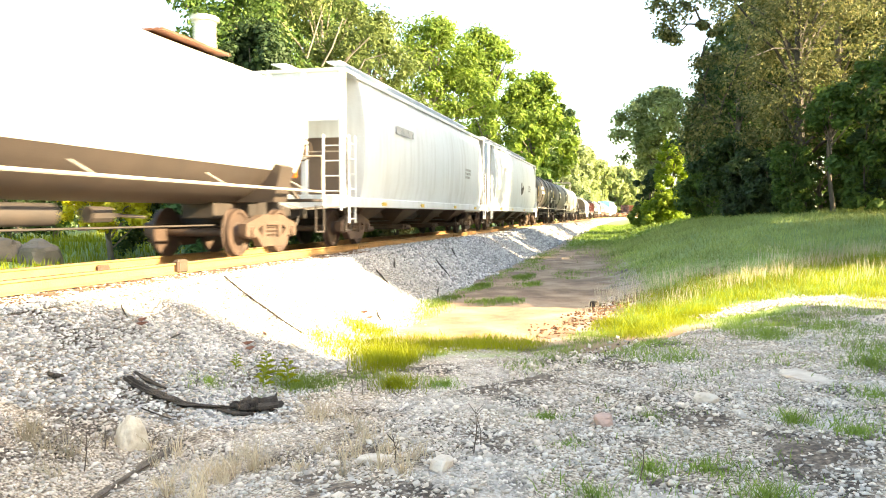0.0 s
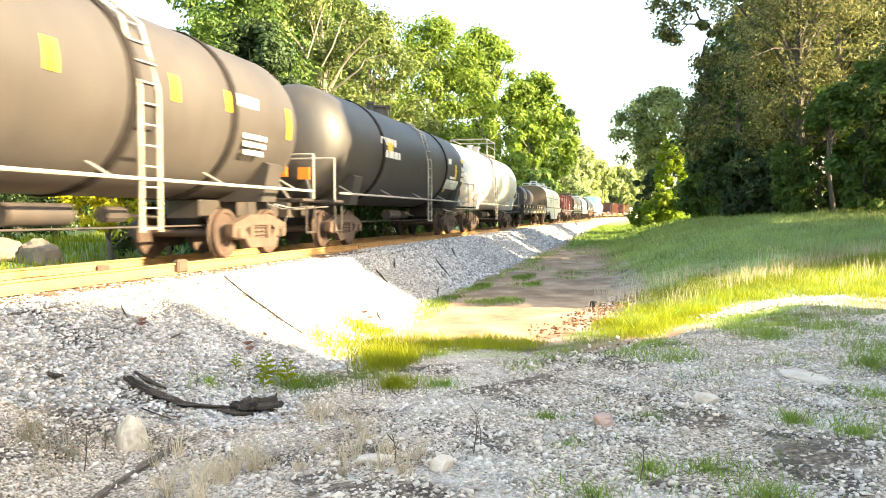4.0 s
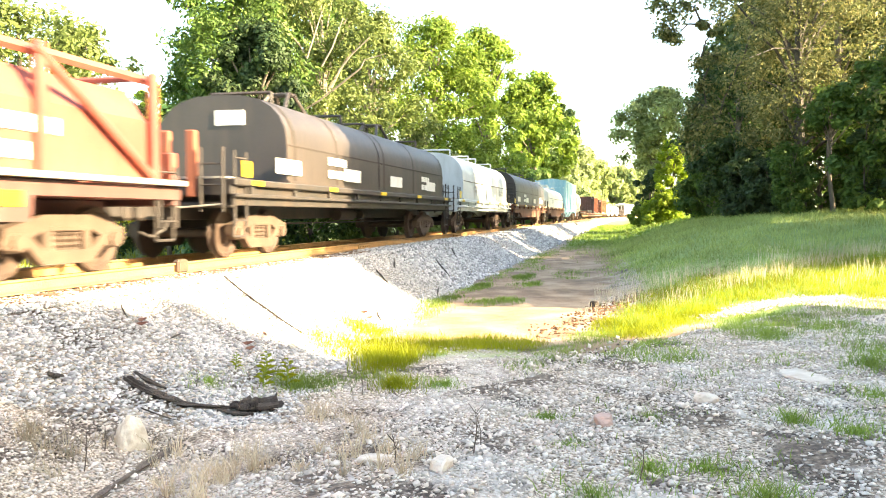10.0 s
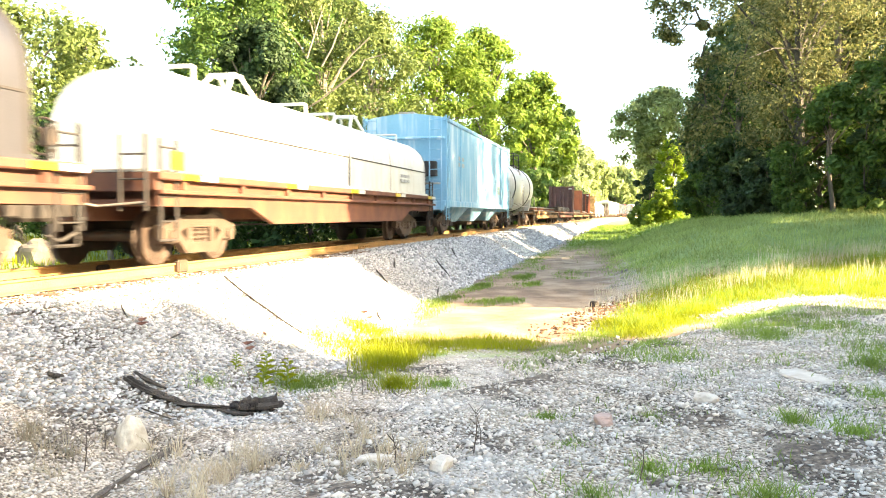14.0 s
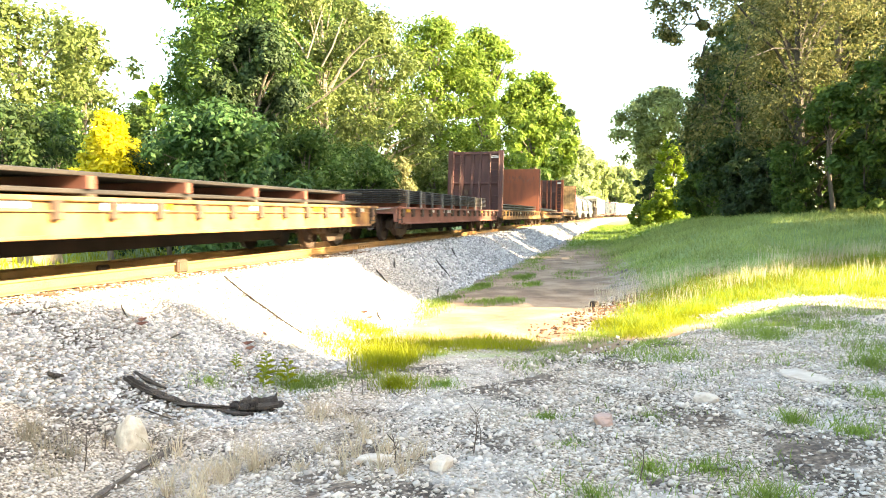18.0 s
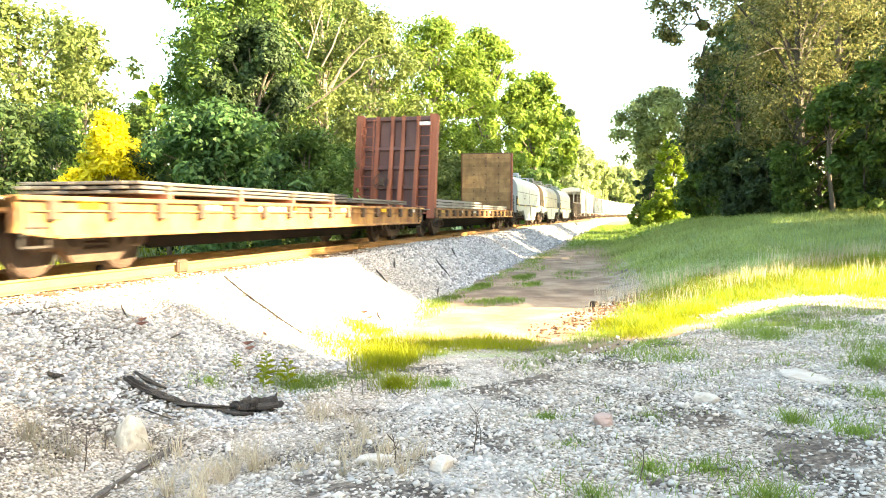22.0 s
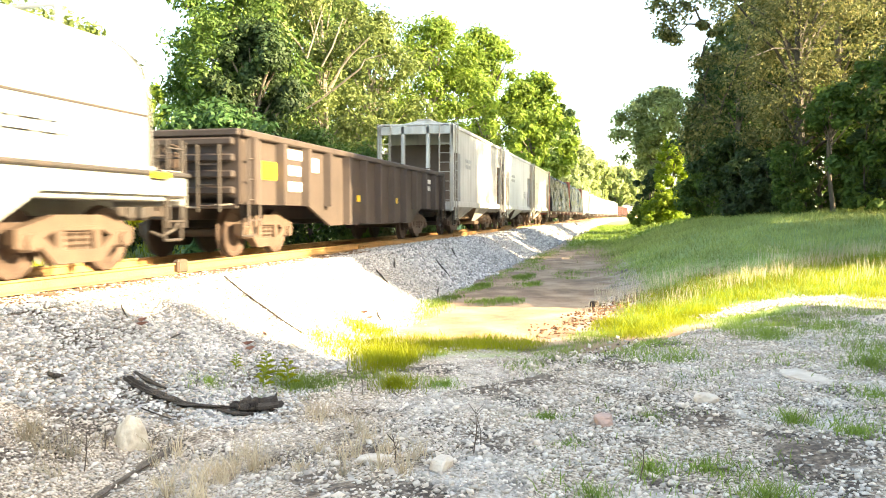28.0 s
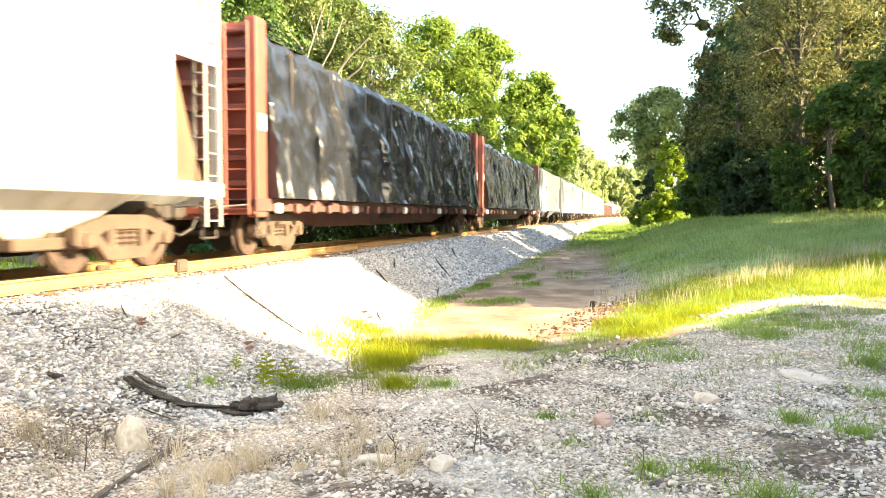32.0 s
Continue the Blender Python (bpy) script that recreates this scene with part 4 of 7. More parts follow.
def coil_car(pitch, label, hood, frame, belly=False, top=3.42, stakes=None, arch=True, split=0.0, strips=("yellow_mark",), hood_end=None, flat=1.46, seams=2, band=None, letters="white_mark", front=0.0, deep=True, rear=0.0, panel=False):
    """A coil steel car with a rounded removable hood."""
    car = start("coil_car", pitch, label, "coil car")
    L = pitch - 1.5
    gear(car, L, frame)
    H = L / 2 - 0.85
    z0 = 1.40
    part("deck", Shape().box(-1.45, 1.45, -L / 2, L / 2, 1.0, 1.16, 0.02), M[frame], car)
    for sx in (-1, 1):
        if belly:
            prof = [(-L / 2 + 0.1, 1.42), (L / 2 - 0.1, 1.42), (L / 2 - 0.1, 1.08), (L / 2 - 3.1, 1.08), (L / 2 - 4.3, 0.42), (-L / 2 + 4.3, 0.42), (-L / 2 + 3.1, 1.08), (-L / 2 + 0.1, 1.08)]
            x0, x1 = sorted((sx * 1.44, sx * 1.52))
            part("side_skirt", Shape().prism(prof, "x", x0, x1), M[frame], car)
            part("side_rail", Shape().box(min(sx * 1.45, sx * 1.57), max(sx * 1.45, sx * 1.57), -L / 2, L / 2, 1.355, 1.42, 0.02), M["black_frame"], car)
            part("skirt_seam", Shape().box(min(sx * 1.515, sx * 1.535), max(sx * 1.515, sx * 1.535), -0.05, 0.05, 0.44, 1.30), M["dark_iron"], car)
        else:
            x0, x1 = sorted((sx * 1.40, sx * 1.50))
            part("side_sill", Shape().prism([(-L / 2, 1.16), (L / 2, 1.16), (L / 2, 0.92), (L / 2 - 2.9, 0.92), (L / 2 - 3.8, 0.62), (-L / 2 + 3.8, 0.62), (-L / 2 + 2.9, 0.92), (-L / 2, 0.92)] if deep else [(-L / 2, 1.16), (L / 2, 1.16), (L / 2, 0.96), (-L / 2, 0.96)], "x", x0, x1), M[frame], car)
            part("top_rail", Shape().box(min(sx * 1.42, sx * 1.58), max(sx * 1.42, sx * 1.58), -L / 2, L / 2, 1.30, 1.42, 0.02), M[frame], car)
            part("flange", Shape().box(min(sx * 1.42, sx * 1.60), max(sx * 1.42, sx * 1.60), -L / 2, L / 2, 1.10, 1.16, 0.01), M[frame], car)
            part("side_wall", Shape().box(min(sx * 1.40, sx * 1.47), max(sx * 1.40, sx * 1.47), -L / 2 + 0.1, L / 2 - 0.1, 1.15, 1.31), M[frame], car)
            for k in range(9):
                y = -L / 2 + 0.7 + k * (L - 1.4) / 8
                part("side_stake", Shape().box(min(sx * 1.44, sx * 1.54), max(sx * 1.44, sx * 1.54), y - 0.06, y + 0.06, 1.14, 1.32, 0.01), M[frame], car)
    prof = hood_shape(flat, z0, top)
    mid = split * H
    halves = [(front - H, mid - 0.02), (mid + 0.02, H + rear)] if seams else [(front - H, H + rear)]
    for k, (a, b) in enumerate(halves):
        half = part("hood", Shape().loft([[(x, y, z) for x, z in prof] for y in (a, b)]), M[hood], car, smooth=True)
        if panel and k == 0:
            part("stencil_panel", Shape().box(-0.1, 0.55, a - 0.02, a + 0.01, top - 0.62, top - 0.32), M["white_mark"], half)
        if hood_end and k == 0:
            inner = [(x * 0.985, z0 + (z - z0) * 0.985) for x, z in prof]
            part("hood_end", Shape().prism(inner, "y", a - 0.02, a + 0.01), M[hood_end], half)
            for z in (1.62, 1.95, 2.28, 2.61) if hood_end == "black_frame" else ():
                part("end_rib", Shape().box(0.12 - flat, flat - 0.12, a - 0.07, a - 0.015, z, z + 0.12, 0.02), M["dark_iron"], half)
        part("hood_lip", Shape().box(-flat - 0.05, flat + 0.05, a - 0.01, b + 0.01, z0, z0 + 0.08), M[hood], half)
        part("hood_crease", Shape().loft([[(x * 1.008, y, z0 + (z - z0) * 1.006) for x, z in prof] for y in (b - 0.12, b - 0.04)], True, False), M["dark_iron"], half)
        for sx in (-1, 1):
            xs = sx * flat * 0.995
            part("stiffener", Shape().box(min(xs, xs + sx * 0.02), max(xs, xs + sx * 0.02), a + 0.1, b - 0.1, 2.17, 2.20), M["dark_iron"], half)
        if letters != "white_mark":
            y = (a + b) / 2 - 0.4
            part("hood_strap", Shape().loft([[(x * 1.006, q, z0 + (z - z0) * 1.005) for x, z in prof] for q in (y, y + 0.10)], True, False), M["grab"], half)
        if letters == "white_mark":
            for y in (a + 0.3, a + (b - a) * 0.45):
                part("hood_strap", Shape().loft([[(x * 1.006, q, z0 + (z - z0) * 1.005) for x, z in prof] for q in (y, y + 0.14)], True, False), M["dark_iron"], half)
        c = (a + b) / 2
        if arch:
            for x in (-0.38, 0.38):
                part("lifting_bracket", Shape().pipe([(x, c - 0.75, top - 0.12), (x * 0.6, c - 0.16, top + 0.42), (x * 0.6, c + 0.16, top + 0.42), (x, c + 0.75, top - 0.12)], 0.045, 6), M[hood], half)
            for y in (c - 0.12, c + 0.12):
                part("bracket_bar", Shape().rod((-0.3, y, top + 0.42), (0.3, y, top + 0.42), 0.04, 6), M[hood], half)
        for y in (a + 0.9, b - 0.9):
            part("stacking_bracket", Shape().pipe([(-0.7, y, top - 0.1), (-0.7, y, top + 0.16), (0.7, y, top + 0.16), (0.7, y, top - 0.1)], 0.035, 5), M[hood], half)
    for sy in (-1, 1):
        e = sy * L / 2
        part("end_sill", Shape().box(-1.5, 1.5, min(e, e - sy * 0.15), max(e, e - sy * 0.15), 0.92, 1.42, 0.02), M[frame], car)
        ladder(car, 1.5, e - sy * 0.3, 0.6, 1.9, 0.42)
        ladder(car, -1.15, e + sy * 0.05, 0.85, 1.95, 0.42, True)
        ladder(car, 1.15, e + sy * 0.05, 0.85, 1.95, 0.42, True)
        part("end_walkway", Shape().box(-1.4, 1.4, min(e, e - sy * 0.5), max(e, e - sy * 0.5), 1.42, 1.46), M["grab"], car)
        if stakes and sy < 0:
            for x in (0.25, 0.75):
                part("end_stake", Shape().box(x - 0.09, x + 0.09, e - 0.06, e + 0.06, 1.1, 2.25, 0.02), M[stakes], car)
    brake_wheel(car, -L / 2 - 0.1, 1.95, -0.3)
    x = flat + 0.03
    if letters:
        lettering(car, x, -H * 0.42, 2.0, 1.4, 2, 0.18 if letters == "white_mark" else 0.11, letters)
        lettering(car, x, H * 0.66, 1.95, 1.1, 2, 0.16 if letters == "white_mark" else 0.09, letters)
        if letters == "white_mark":
            for f in (-0.8, -0.3, 0.2, 0.75):
                mark(car, x, H * f, 1.74, 1.15, 0.30, letters, "stencil_panel")
    for mt in strips:
        for k in range(5):
            y = -L / 2 + 0.8 + k * (L - 1.6) / 4 + (0.5 if mt != "yellow_mark" else 0)
            mark(car, 1.585 if not belly else 1.575, y, 1.36, 0.45, 0.09, mt, "reflective_stripe")
    mark(car, 1.52, -L / 2 + 0.5, 1.6, 0.35, 0.28, "yellow_mark", "placard")
    return car


def frame_coil_car(pitch, label):
    """The red coil car: a sloping-sided hood held in a frame of bars."""
    car = start("coil_car", pitch, label, "coil car")
    L = pitch - 1.7
    gear(car, L, "maroon_paint")
    A, B = -L / 2 + 2.4, L / 2 - 0.5
    part("deck", Shape().box(-1.48, 1.48, -L / 2, L / 2, 1.02, 1.16, 0.02), M["red_paint"], car)
    prof = [(1.42, 1.30), (1.42, 2.12), (1.12, 2.54), (0.6, 2.66), (-0.6, 2.66), (-1.12, 2.54), (-1.42, 2.12), (-1.42, 1.30)]
    small = [(x * 0.96, 1.30 + (z - 1.30) * 0.92) for x, z in prof]
    part("hood", Shape().loft([[(x, A, z) for x, z in small], [(x, A + 0.5, z) for x, z in prof], [(x, B - 0.25, z) for x, z in prof], [(x, B, z) for x, z in small]]), M["red_paint"], car)
    for sx in (-1, 1):
        x0, x1 = sorted((sx * 1.42, sx * 1.52))
        part("side_sill", Shape().prism([(-L / 2, 1.2), (L / 2, 1.2), (L / 2, 1.02), (L / 2 - 3.0, 1.02), (L / 2 - 3.05, 0.72), (-L / 2 + 3.05, 0.72), (-L / 2 + 3.0, 1.02), (-L / 2, 1.02)], "x", x0, x1), M["maroon_paint"], car)
        part("walkway", Shape().box(min(sx * 1.40, sx * 1.64), max(sx * 1.40, sx * 1.64), -L / 2, L / 2, 1.22, 1.30, 0.01), M["grab"], car, "pale worn walkway edge")
        part("top_bar", Shape().rod((sx * 1.25, A - 0.3, 2.74), (sx * 1.25, B + 0.1, 2.74), 0.075, 6), M["red_paint"], car)
        for k, y in enumerate(np.linspace(A + 0.1, B - 0.1, 6)):
            part("hood_post", Shape().box(min(sx * 1.41, sx * 1.53), max(sx * 1.41, sx * 1.53), y - 0.07, y + 0.07, 1.28, 2.80, 0.02), M["red_paint"], car)
        part("brace", Shape().rod((sx * 1.50, B - 2.4, 2.72), (sx * 1.50, B - 0.2, 1.35), 0.06, 6), M["red_paint"], car)
    for k, y in enumerate((A + 0.32 * (B - A), A + 0.68 * (B - A))):
        part("lifting_bracket", Shape().pipe([(-0.5, y, 2.6), (-0.35, y, 3.02), (0.35, y, 3.02), (0.5, y, 2.6)], 0.06, 6), M["red_paint"], car)
    for y in np.linspace(A + 0.1, B - 0.1, 4):
        part("cross_bar", Shape().rod((-1.25, y, 2.74), (1.25, y, 2.74), 0.05, 6), M["red_paint"], car)
    for sy in (-1, 1):
        e = sy * L / 2
        part("end_sill", Shape().box(-1.5, 1.5, min(e, e - sy * 0.15), max(e, e - sy * 0.15), 0.92, 1.40, 0.02), M["maroon_paint"], car)
        part("end_column", Shape().box(-0.35, 0.05, min(e - sy * 0.1, e - sy * 0.4), max(e - sy * 0.1, e - sy * 0.4), 1.1, 2.25, 0.03), M["red_paint"], car)
        part("corner_post", Shape().box(1.30, 1.48, min(e, e - sy * 0.16), max(e, e - sy * 0.16), 1.2, 1.72, 0.02), M["red_paint"], car)
        ladder(car, 1.5, e - sy * 0.3, 0.6, 1.5, 0.42)
        for x in (-0.9, 0.9):
            part("placard", Shape().box(x - 0.2, x + 0.2, e + sy * 0.01 - 0.01, e + sy * 0.01 + 0.01, 1.16, 1.34), M["yellow_mark"], car)
    part("stencil_panel", Shape().box(-0.95, -0.35, A - 0.02, A + 0.01, 2.05, 2.35), M["white_mark"], car)
    brake_wheel(car, -L / 2 - 0.1, 1.9, -0.7)
    lettering(car, 1.425, A + 0.74 * (B - A), 1.85, 2.2, 2, 0.2)
    mark(car, 1.425, A + 0.22 * (B - A), 1.9, 0.9, 0.5, "white_mark", "stencil_panel")
    for k in range(5):
        mark(car, 1.522, -L / 2 + 3.4 + k * (L - 6.8) / 4, 0.98, 0.45, 0.18, "white_mark" if k in (1, 3) else "yellow_mark", "reflective_stripe")
    return car


COILS = [(-4.5, 0.80, 1.5, "coil of grey rolled steel"), (0.75, 0.78, 1.55, "coil of grey rolled steel with a pinkish face"), (4.95, 0.72, 1.85, "smaller coil of dark grey rolled steel")]


def open_coil_car(pitch, label):
    car = start("coil_car", pitch, label, "coil car")
    L = pitch - 1.3
    gear(car, L)
    part("deck", Shape().box(-1.2, 1.2, -L / 2, L / 2, 1.02, 1.16, 0.02), M["black_frame"], car)
    for sx in (-1, 1):
        part("side_sill", Shape().box(min(sx * 1.42, sx * 1.52), max(sx * 1.42, sx * 1.52), -L / 2, L / 2, 0.88, 1.12, 0.02), M["black_frame"], car)
        part("walkway", Shape().box(min(sx * 1.18, sx * 1.58), max(sx * 1.18, sx * 1.58), -L / 2, L / 2, 1.12, 1.20, 0.01), M["black_frame"], car)
        part("side_board", Shape().box(min(sx * 1.36, sx * 1.44), max(sx * 1.36, sx * 1.44), -L / 2 + 0.3, L / 2 - 0.3, 1.22, 1.44, 0.015), M["black_frame"], car)
        part("board_flange", Shape().box(min(sx * 1.34, sx * 1.52), max(sx * 1.34, sx * 1.52), -L / 2 + 0.3, L / 2 - 0.3, 1.44, 1.49, 0.01), M["black_frame"], car)
        part("cradle", Shape().prism([(sx * 1.3, 1.44), (sx * 1.2, 1.44), (sx * 0.25, 1.16), (sx * 0.35, 1.16)] if sx > 0 else [(sx * 1.2, 1.44), (sx * 1.3, 1.44), (sx * 0.35, 1.16), (sx * 0.25, 1.16)], "y", -L / 2 + 0.4, L / 2 - 0.4), M["wood"], car, "wooden coil trough")
        for k in range(9):
            y = -L / 2 + 0.5 + k * (L - 1) / 8
            part("side_stake", Shape().box(min(sx * 1.38, sx * 1.50), max(sx * 1.38, sx * 1.50), y - 0.05, y + 0.05, 1.18, 1.44, 0.01), M["black_frame"], car)
    for sy in (-1, 1):
        e = sy * L / 2
        part("end_sill", Shape().box(-1.5, 1.5, min(e, e - sy * 0.15), max(e, e - sy * 0.15), 0.85, 1.2, 0.02), M["black_frame"], car)
        part("end_frame", Shape().pipe([(-1.3, e - sy * 0.3, 1.2), (-1.3, e - sy * 0.3, 2.6), (-0.7, e - sy * 0.3, 2.6), (-0.7, e - sy * 0.3, 1.2)], 0.03, 6), M["grab"], car)
        ladder(car, 1.52, e - sy * 0.3, 0.6, 1.6, 0.42)
    brake_wheel(car, -L / 2 - 0.1, 1.7, 0.4)
    for k in range(7):
        mark(car, 1.522, -L / 2 + 0.9 + k * (L - 1.8) / 6, 1.0, 0.5, 0.12, "white_mark" if k % 2 else "yellow_mark", "reflective_stripe")
        mark(car, 1.442, -L / 2 + 1.3 + k * (L - 2.6) / 6, 1.33, 0.5, 0.12, "yellow_mark" if k % 3 else "white_mark", "reflective_stripe")
    for y, r, w, lab in COILS:
        n = 36
        ring = lambda yy, q: [(math.sin(k * math.tau / n) * q, yy, 1.33 + r + math.cos(k * math.tau / n) * q) for k in range(n)]
        coil = part("steel_coil", Shape().loft([ring(y - w / 2, 0.30), ring(y - w / 2, r - 0.015), ring(y - w / 2 + 0.02, r), ring(y + w / 2 - 0.02, r), ring(y + w / 2, r - 0.015), ring(y + w / 2, 0.30), ring(y - w / 2, 0.30)], True, False), M["coil_steel"], car, lab, smooth=True)
        part("strap", Shape().loft([ring(y - 0.03, r + 0.001), ring(y - 0.03, r + 0.008), ring(y + 0.03, r + 0.008), ring(y + 0.03, r + 0.001)], True, False), M["dark_iron"], coil)
    return car


def flat_car(pitch, label, mat, layers=2, bulkheads=(), rear_wood=False, load="rail_load", letters=True, load_w=1.25, step=0.13, stake_n=16, two=None, leaning=0.0, stakes=False, gap=0.045, beams=(0.75, 1.45, 2.15), front=0.0, rear=0.0, trim=None, scrawl=False, base=0.15, H=4.22, sill=None, low=0.53):
    car = start("flat_car", pitch, label, "flat car")
    L = pitch - (trim or (1.6 if not bulkheads else 1.15))
    gear(car, L, mat)
    D = 0.99
    part("deck", Shape().box(-1.42, 1.42, -L / 2, L / 2, D - 0.12, D, 0.01), M["wood"], car, "worn wooden deck")
    for sx in (-1, 1):
        x0, x1 = sorted((sx * 1.42, sx * 1.52))
        part("side_sill", Shape().prism([(-L / 2, D + 0.02), (L / 2, D + 0.02), (L / 2, low + 0.07), (L / 2 - 0.5, low), (-L / 2 + 0.5, low), (-L / 2, low + 0.07)], "x", x0, x1), M[sill or mat], car)
        # recessed belly in near-black, the shade under the car put into its colour
        part("fish_belly", Shape().prism([(-L / 2 + 2.9, 0.95), (L / 2 - 2.9, 0.95), (L / 2 - 3.9, 0.26), (-L / 2 + 3.9, 0.26)], "x", min(sx * 0.45, sx * 0.55), max(sx * 0.45, sx * 0.55)), M["strap"], car)
        part("sill_flange", Shape().box(min(sx * 1.42, sx * 1.58), max(sx * 1.42, sx * 1.58), -L / 2, L / 2, D - 0.03, D + 0.03, 0.01), M[sill or mat], car)
        part("lower_flange", Shape().box(min(sx * 1.40, sx * 1.60), max(sx * 1.40, sx * 1.60), -L / 2 + 0.6, L / 2 - 0.6, low - 0.02, low + 0.03, 0.01), M[sill or mat], car)
        part("sill_shelf", Shape().box(min(sx * 1.50, sx * 1.56), max(sx * 1.50, sx * 1.56), -L / 2 + 0.2, L / 2 - 0.2, 0.83, 0.855, 0.005), M[sill or mat], car)
        for k in range(stake_n):
            y = -L / 2 + 0.5 + k * (L - 1.0) / (stake_n - 1)
            part("stake_pocket", Shape().box(min(sx * 1.51, sx * 1.61), max(sx * 1.51, sx * 1.61), y - 0.08, y + 0.08, D - 0.26, D - 0.02, 0.02), M["truck_iron"], car)
    for sy in (-1, 1):
        e = sy * L / 2
        part("end_sill", Shape().box(-1.5, 1.5, min(e, e - sy * 0.16), max(e, e - sy * 0.16), 0.82, D + 0.02, 0.02), M[mat], car)
        ladder(car, 1.52, e - sy * 0.3, 0.55, 1.0, 0.42)
    for sy in bulkheads:
        e = sy * L / 2
        inner = e - sy * 0.42
        wall = "wood" if (rear_wood and sy > 0) else mat
        y0, y1 = sorted((inner, inner + sy * 0.09))
        # maroon panel: the shade between the posts is put into its paint
        head = part("bulkhead", Shape().box(-1.42, 1.42, y0, y1, D, H, 0.01), M["orange_steel" if sy > 0 and not rear_wood else "maroon_paint"], car)
        if wall == "wood":
            nz = 13
            for k in range(nz):
                for h in range(2):
                    z0 = D + 0.1 + k * (H - D - 0.15) / nz
                    part("plank", Shape().box(-1.40 + h * 1.41, -0.01 + h * 1.41, y0 - 0.04, y0 + 0.004, z0, z0 + (H - D - 0.15) / nz - 0.004, 0.004), M["wood"], head)
            for x in (-0.72, -0.02, 0.72):
                for k in range(0, nz, 2):
                    part("bolt", Shape().box(x - 0.025, x + 0.025, y0 - 0.055, y0 - 0.035, D + 0.2 + k * 0.235, D + 0.28 + k * 0.235, 0.008), M["dark_iron"], head)
        for x in (-1.36, -0.75, -0.2, 0.2, 0.75, 1.36):
            w = 0.13 if abs(x) > 1 else 0.07
            a, b = sorted((inner + sy * 0.09, e))
            post = Shape().prism([(a, 0.62), (b, 0.62), (b, H - 0.02), (a, H - 0.02)] if abs(x) > 1 else ([(a, D), (b, D), (b, H - 1.3), (a + 0.2 if sy < 0 else b - 0.2, H - 0.02), (a if sy > 0 else b, H - 0.02)]), "x", x - w, x + w)
            part("bulkhead_post", post, M[mat], head)
        for z in [D + q for q in beams] + [H - 0.12]:
            a, b = sorted((inner + sy * 0.09, inner + sy * 0.2))
            # beams darkened to maroon with the shaded panel behind them
            part("bulkhead_beam", Shape().box(-1.4, 1.4, a, b, z - 0.06, z + 0.06, 0.01), M["maroon_paint"], head)
        for x in (-1.05, 1.05):
            ladder(head, x, e + sy * 0.04, 0.9, H - 0.2, 0.46, True, mat=mat)
        part("stencil_panel", Shape().box(0.85, 1.25, e + sy * 0.005 - 0.01, e + sy * 0.005 + 0.01, H - 0.42, H - 0.3), M["white_mark"], head)
        if scrawl and sy > 0:
            rnd = random.Random(4)
            for k in range(26):
                x, zz, w = -1.0 + 0.078 * k, H - 0.80 + rnd.uniform(-0.22, 0.22), rnd.uniform(0.03, 0.10)
                h = rnd.uniform(0.05, 0.16)
                part("painted_mark", Shape().prism([(x, zz - h), (x + w, zz - h * 0.8), (x + w * 1.3, zz + h), (x + 0.02, zz + h * 0.9)], "y", y0 - 0.006, y0 + 0.002), M["dull_red"], head)
        if sy < 0:
            brake_wheel(head, e - 0.1, D + 0.9, -0.45)
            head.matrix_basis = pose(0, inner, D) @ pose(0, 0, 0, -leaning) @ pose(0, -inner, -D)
    # the load: bars side by side in layers on dunnage
    lo = -L / 2 + (0.7 if -1 in bulkheads else 0.35) + front
    hi = L / 2 - (0.7 if 1 in bulkheads else 0.35) - rear
    piles = [(lo, hi, layers)] if two is None else [(lo, two, layers), (two + 0.15, hi, max(1, layers - 1))]
    for a, b, count in piles:
        z = D + 0.02
        for k in range(count):
            ys = np.arange(a + 0.7, b - 0.5, 2.3)
            for y in ys:
                rise = gap if k else base
                wide = 0.06 if rise < 0.1 else 0.07
                part("dunnage", Shape().box(-load_w - 0.06, load_w + 0.06, y - wide, y + wide, z, z + rise, 0.005), M["tie_wood" if rise < 0.1 else "dull_red"], car)
            z += gap if k else base
            n = 9
            w = 2 * load_w / n
            for j in range(n):
                x = -load_w + j * w
                s = Shape().box(x + 0.01, x + w - 0.01, a + random.uniform(0, 0.12), b - random.uniform(0, 0.12), z, z + step - 0.05, 0.008)
                part("steel_bar", s, M[load], car)
            z += step - 0.05
        if stakes:
            for y in np.arange(a + 0.9, b - 0.4, 1.55):
                part("load_stake", Shape().box(load_w + 0.02, load_w + 0.08, y - 0.045, y + 0.045, D, z, 0.01), M["rail_load"], car)
    if letters:
        for k in range(6):
            mark(car, 1.522, -L / 2 + 1.2 + k * (L - 2.4) / 5, 0.93, 0.42, 0.12, "white_mark" if k % 2 else "yellow_mark", "reflective_stripe")
        lettering(car, 1.522, -L * 0.12, 0.92, 1.6, 1, 0.14)
    return car


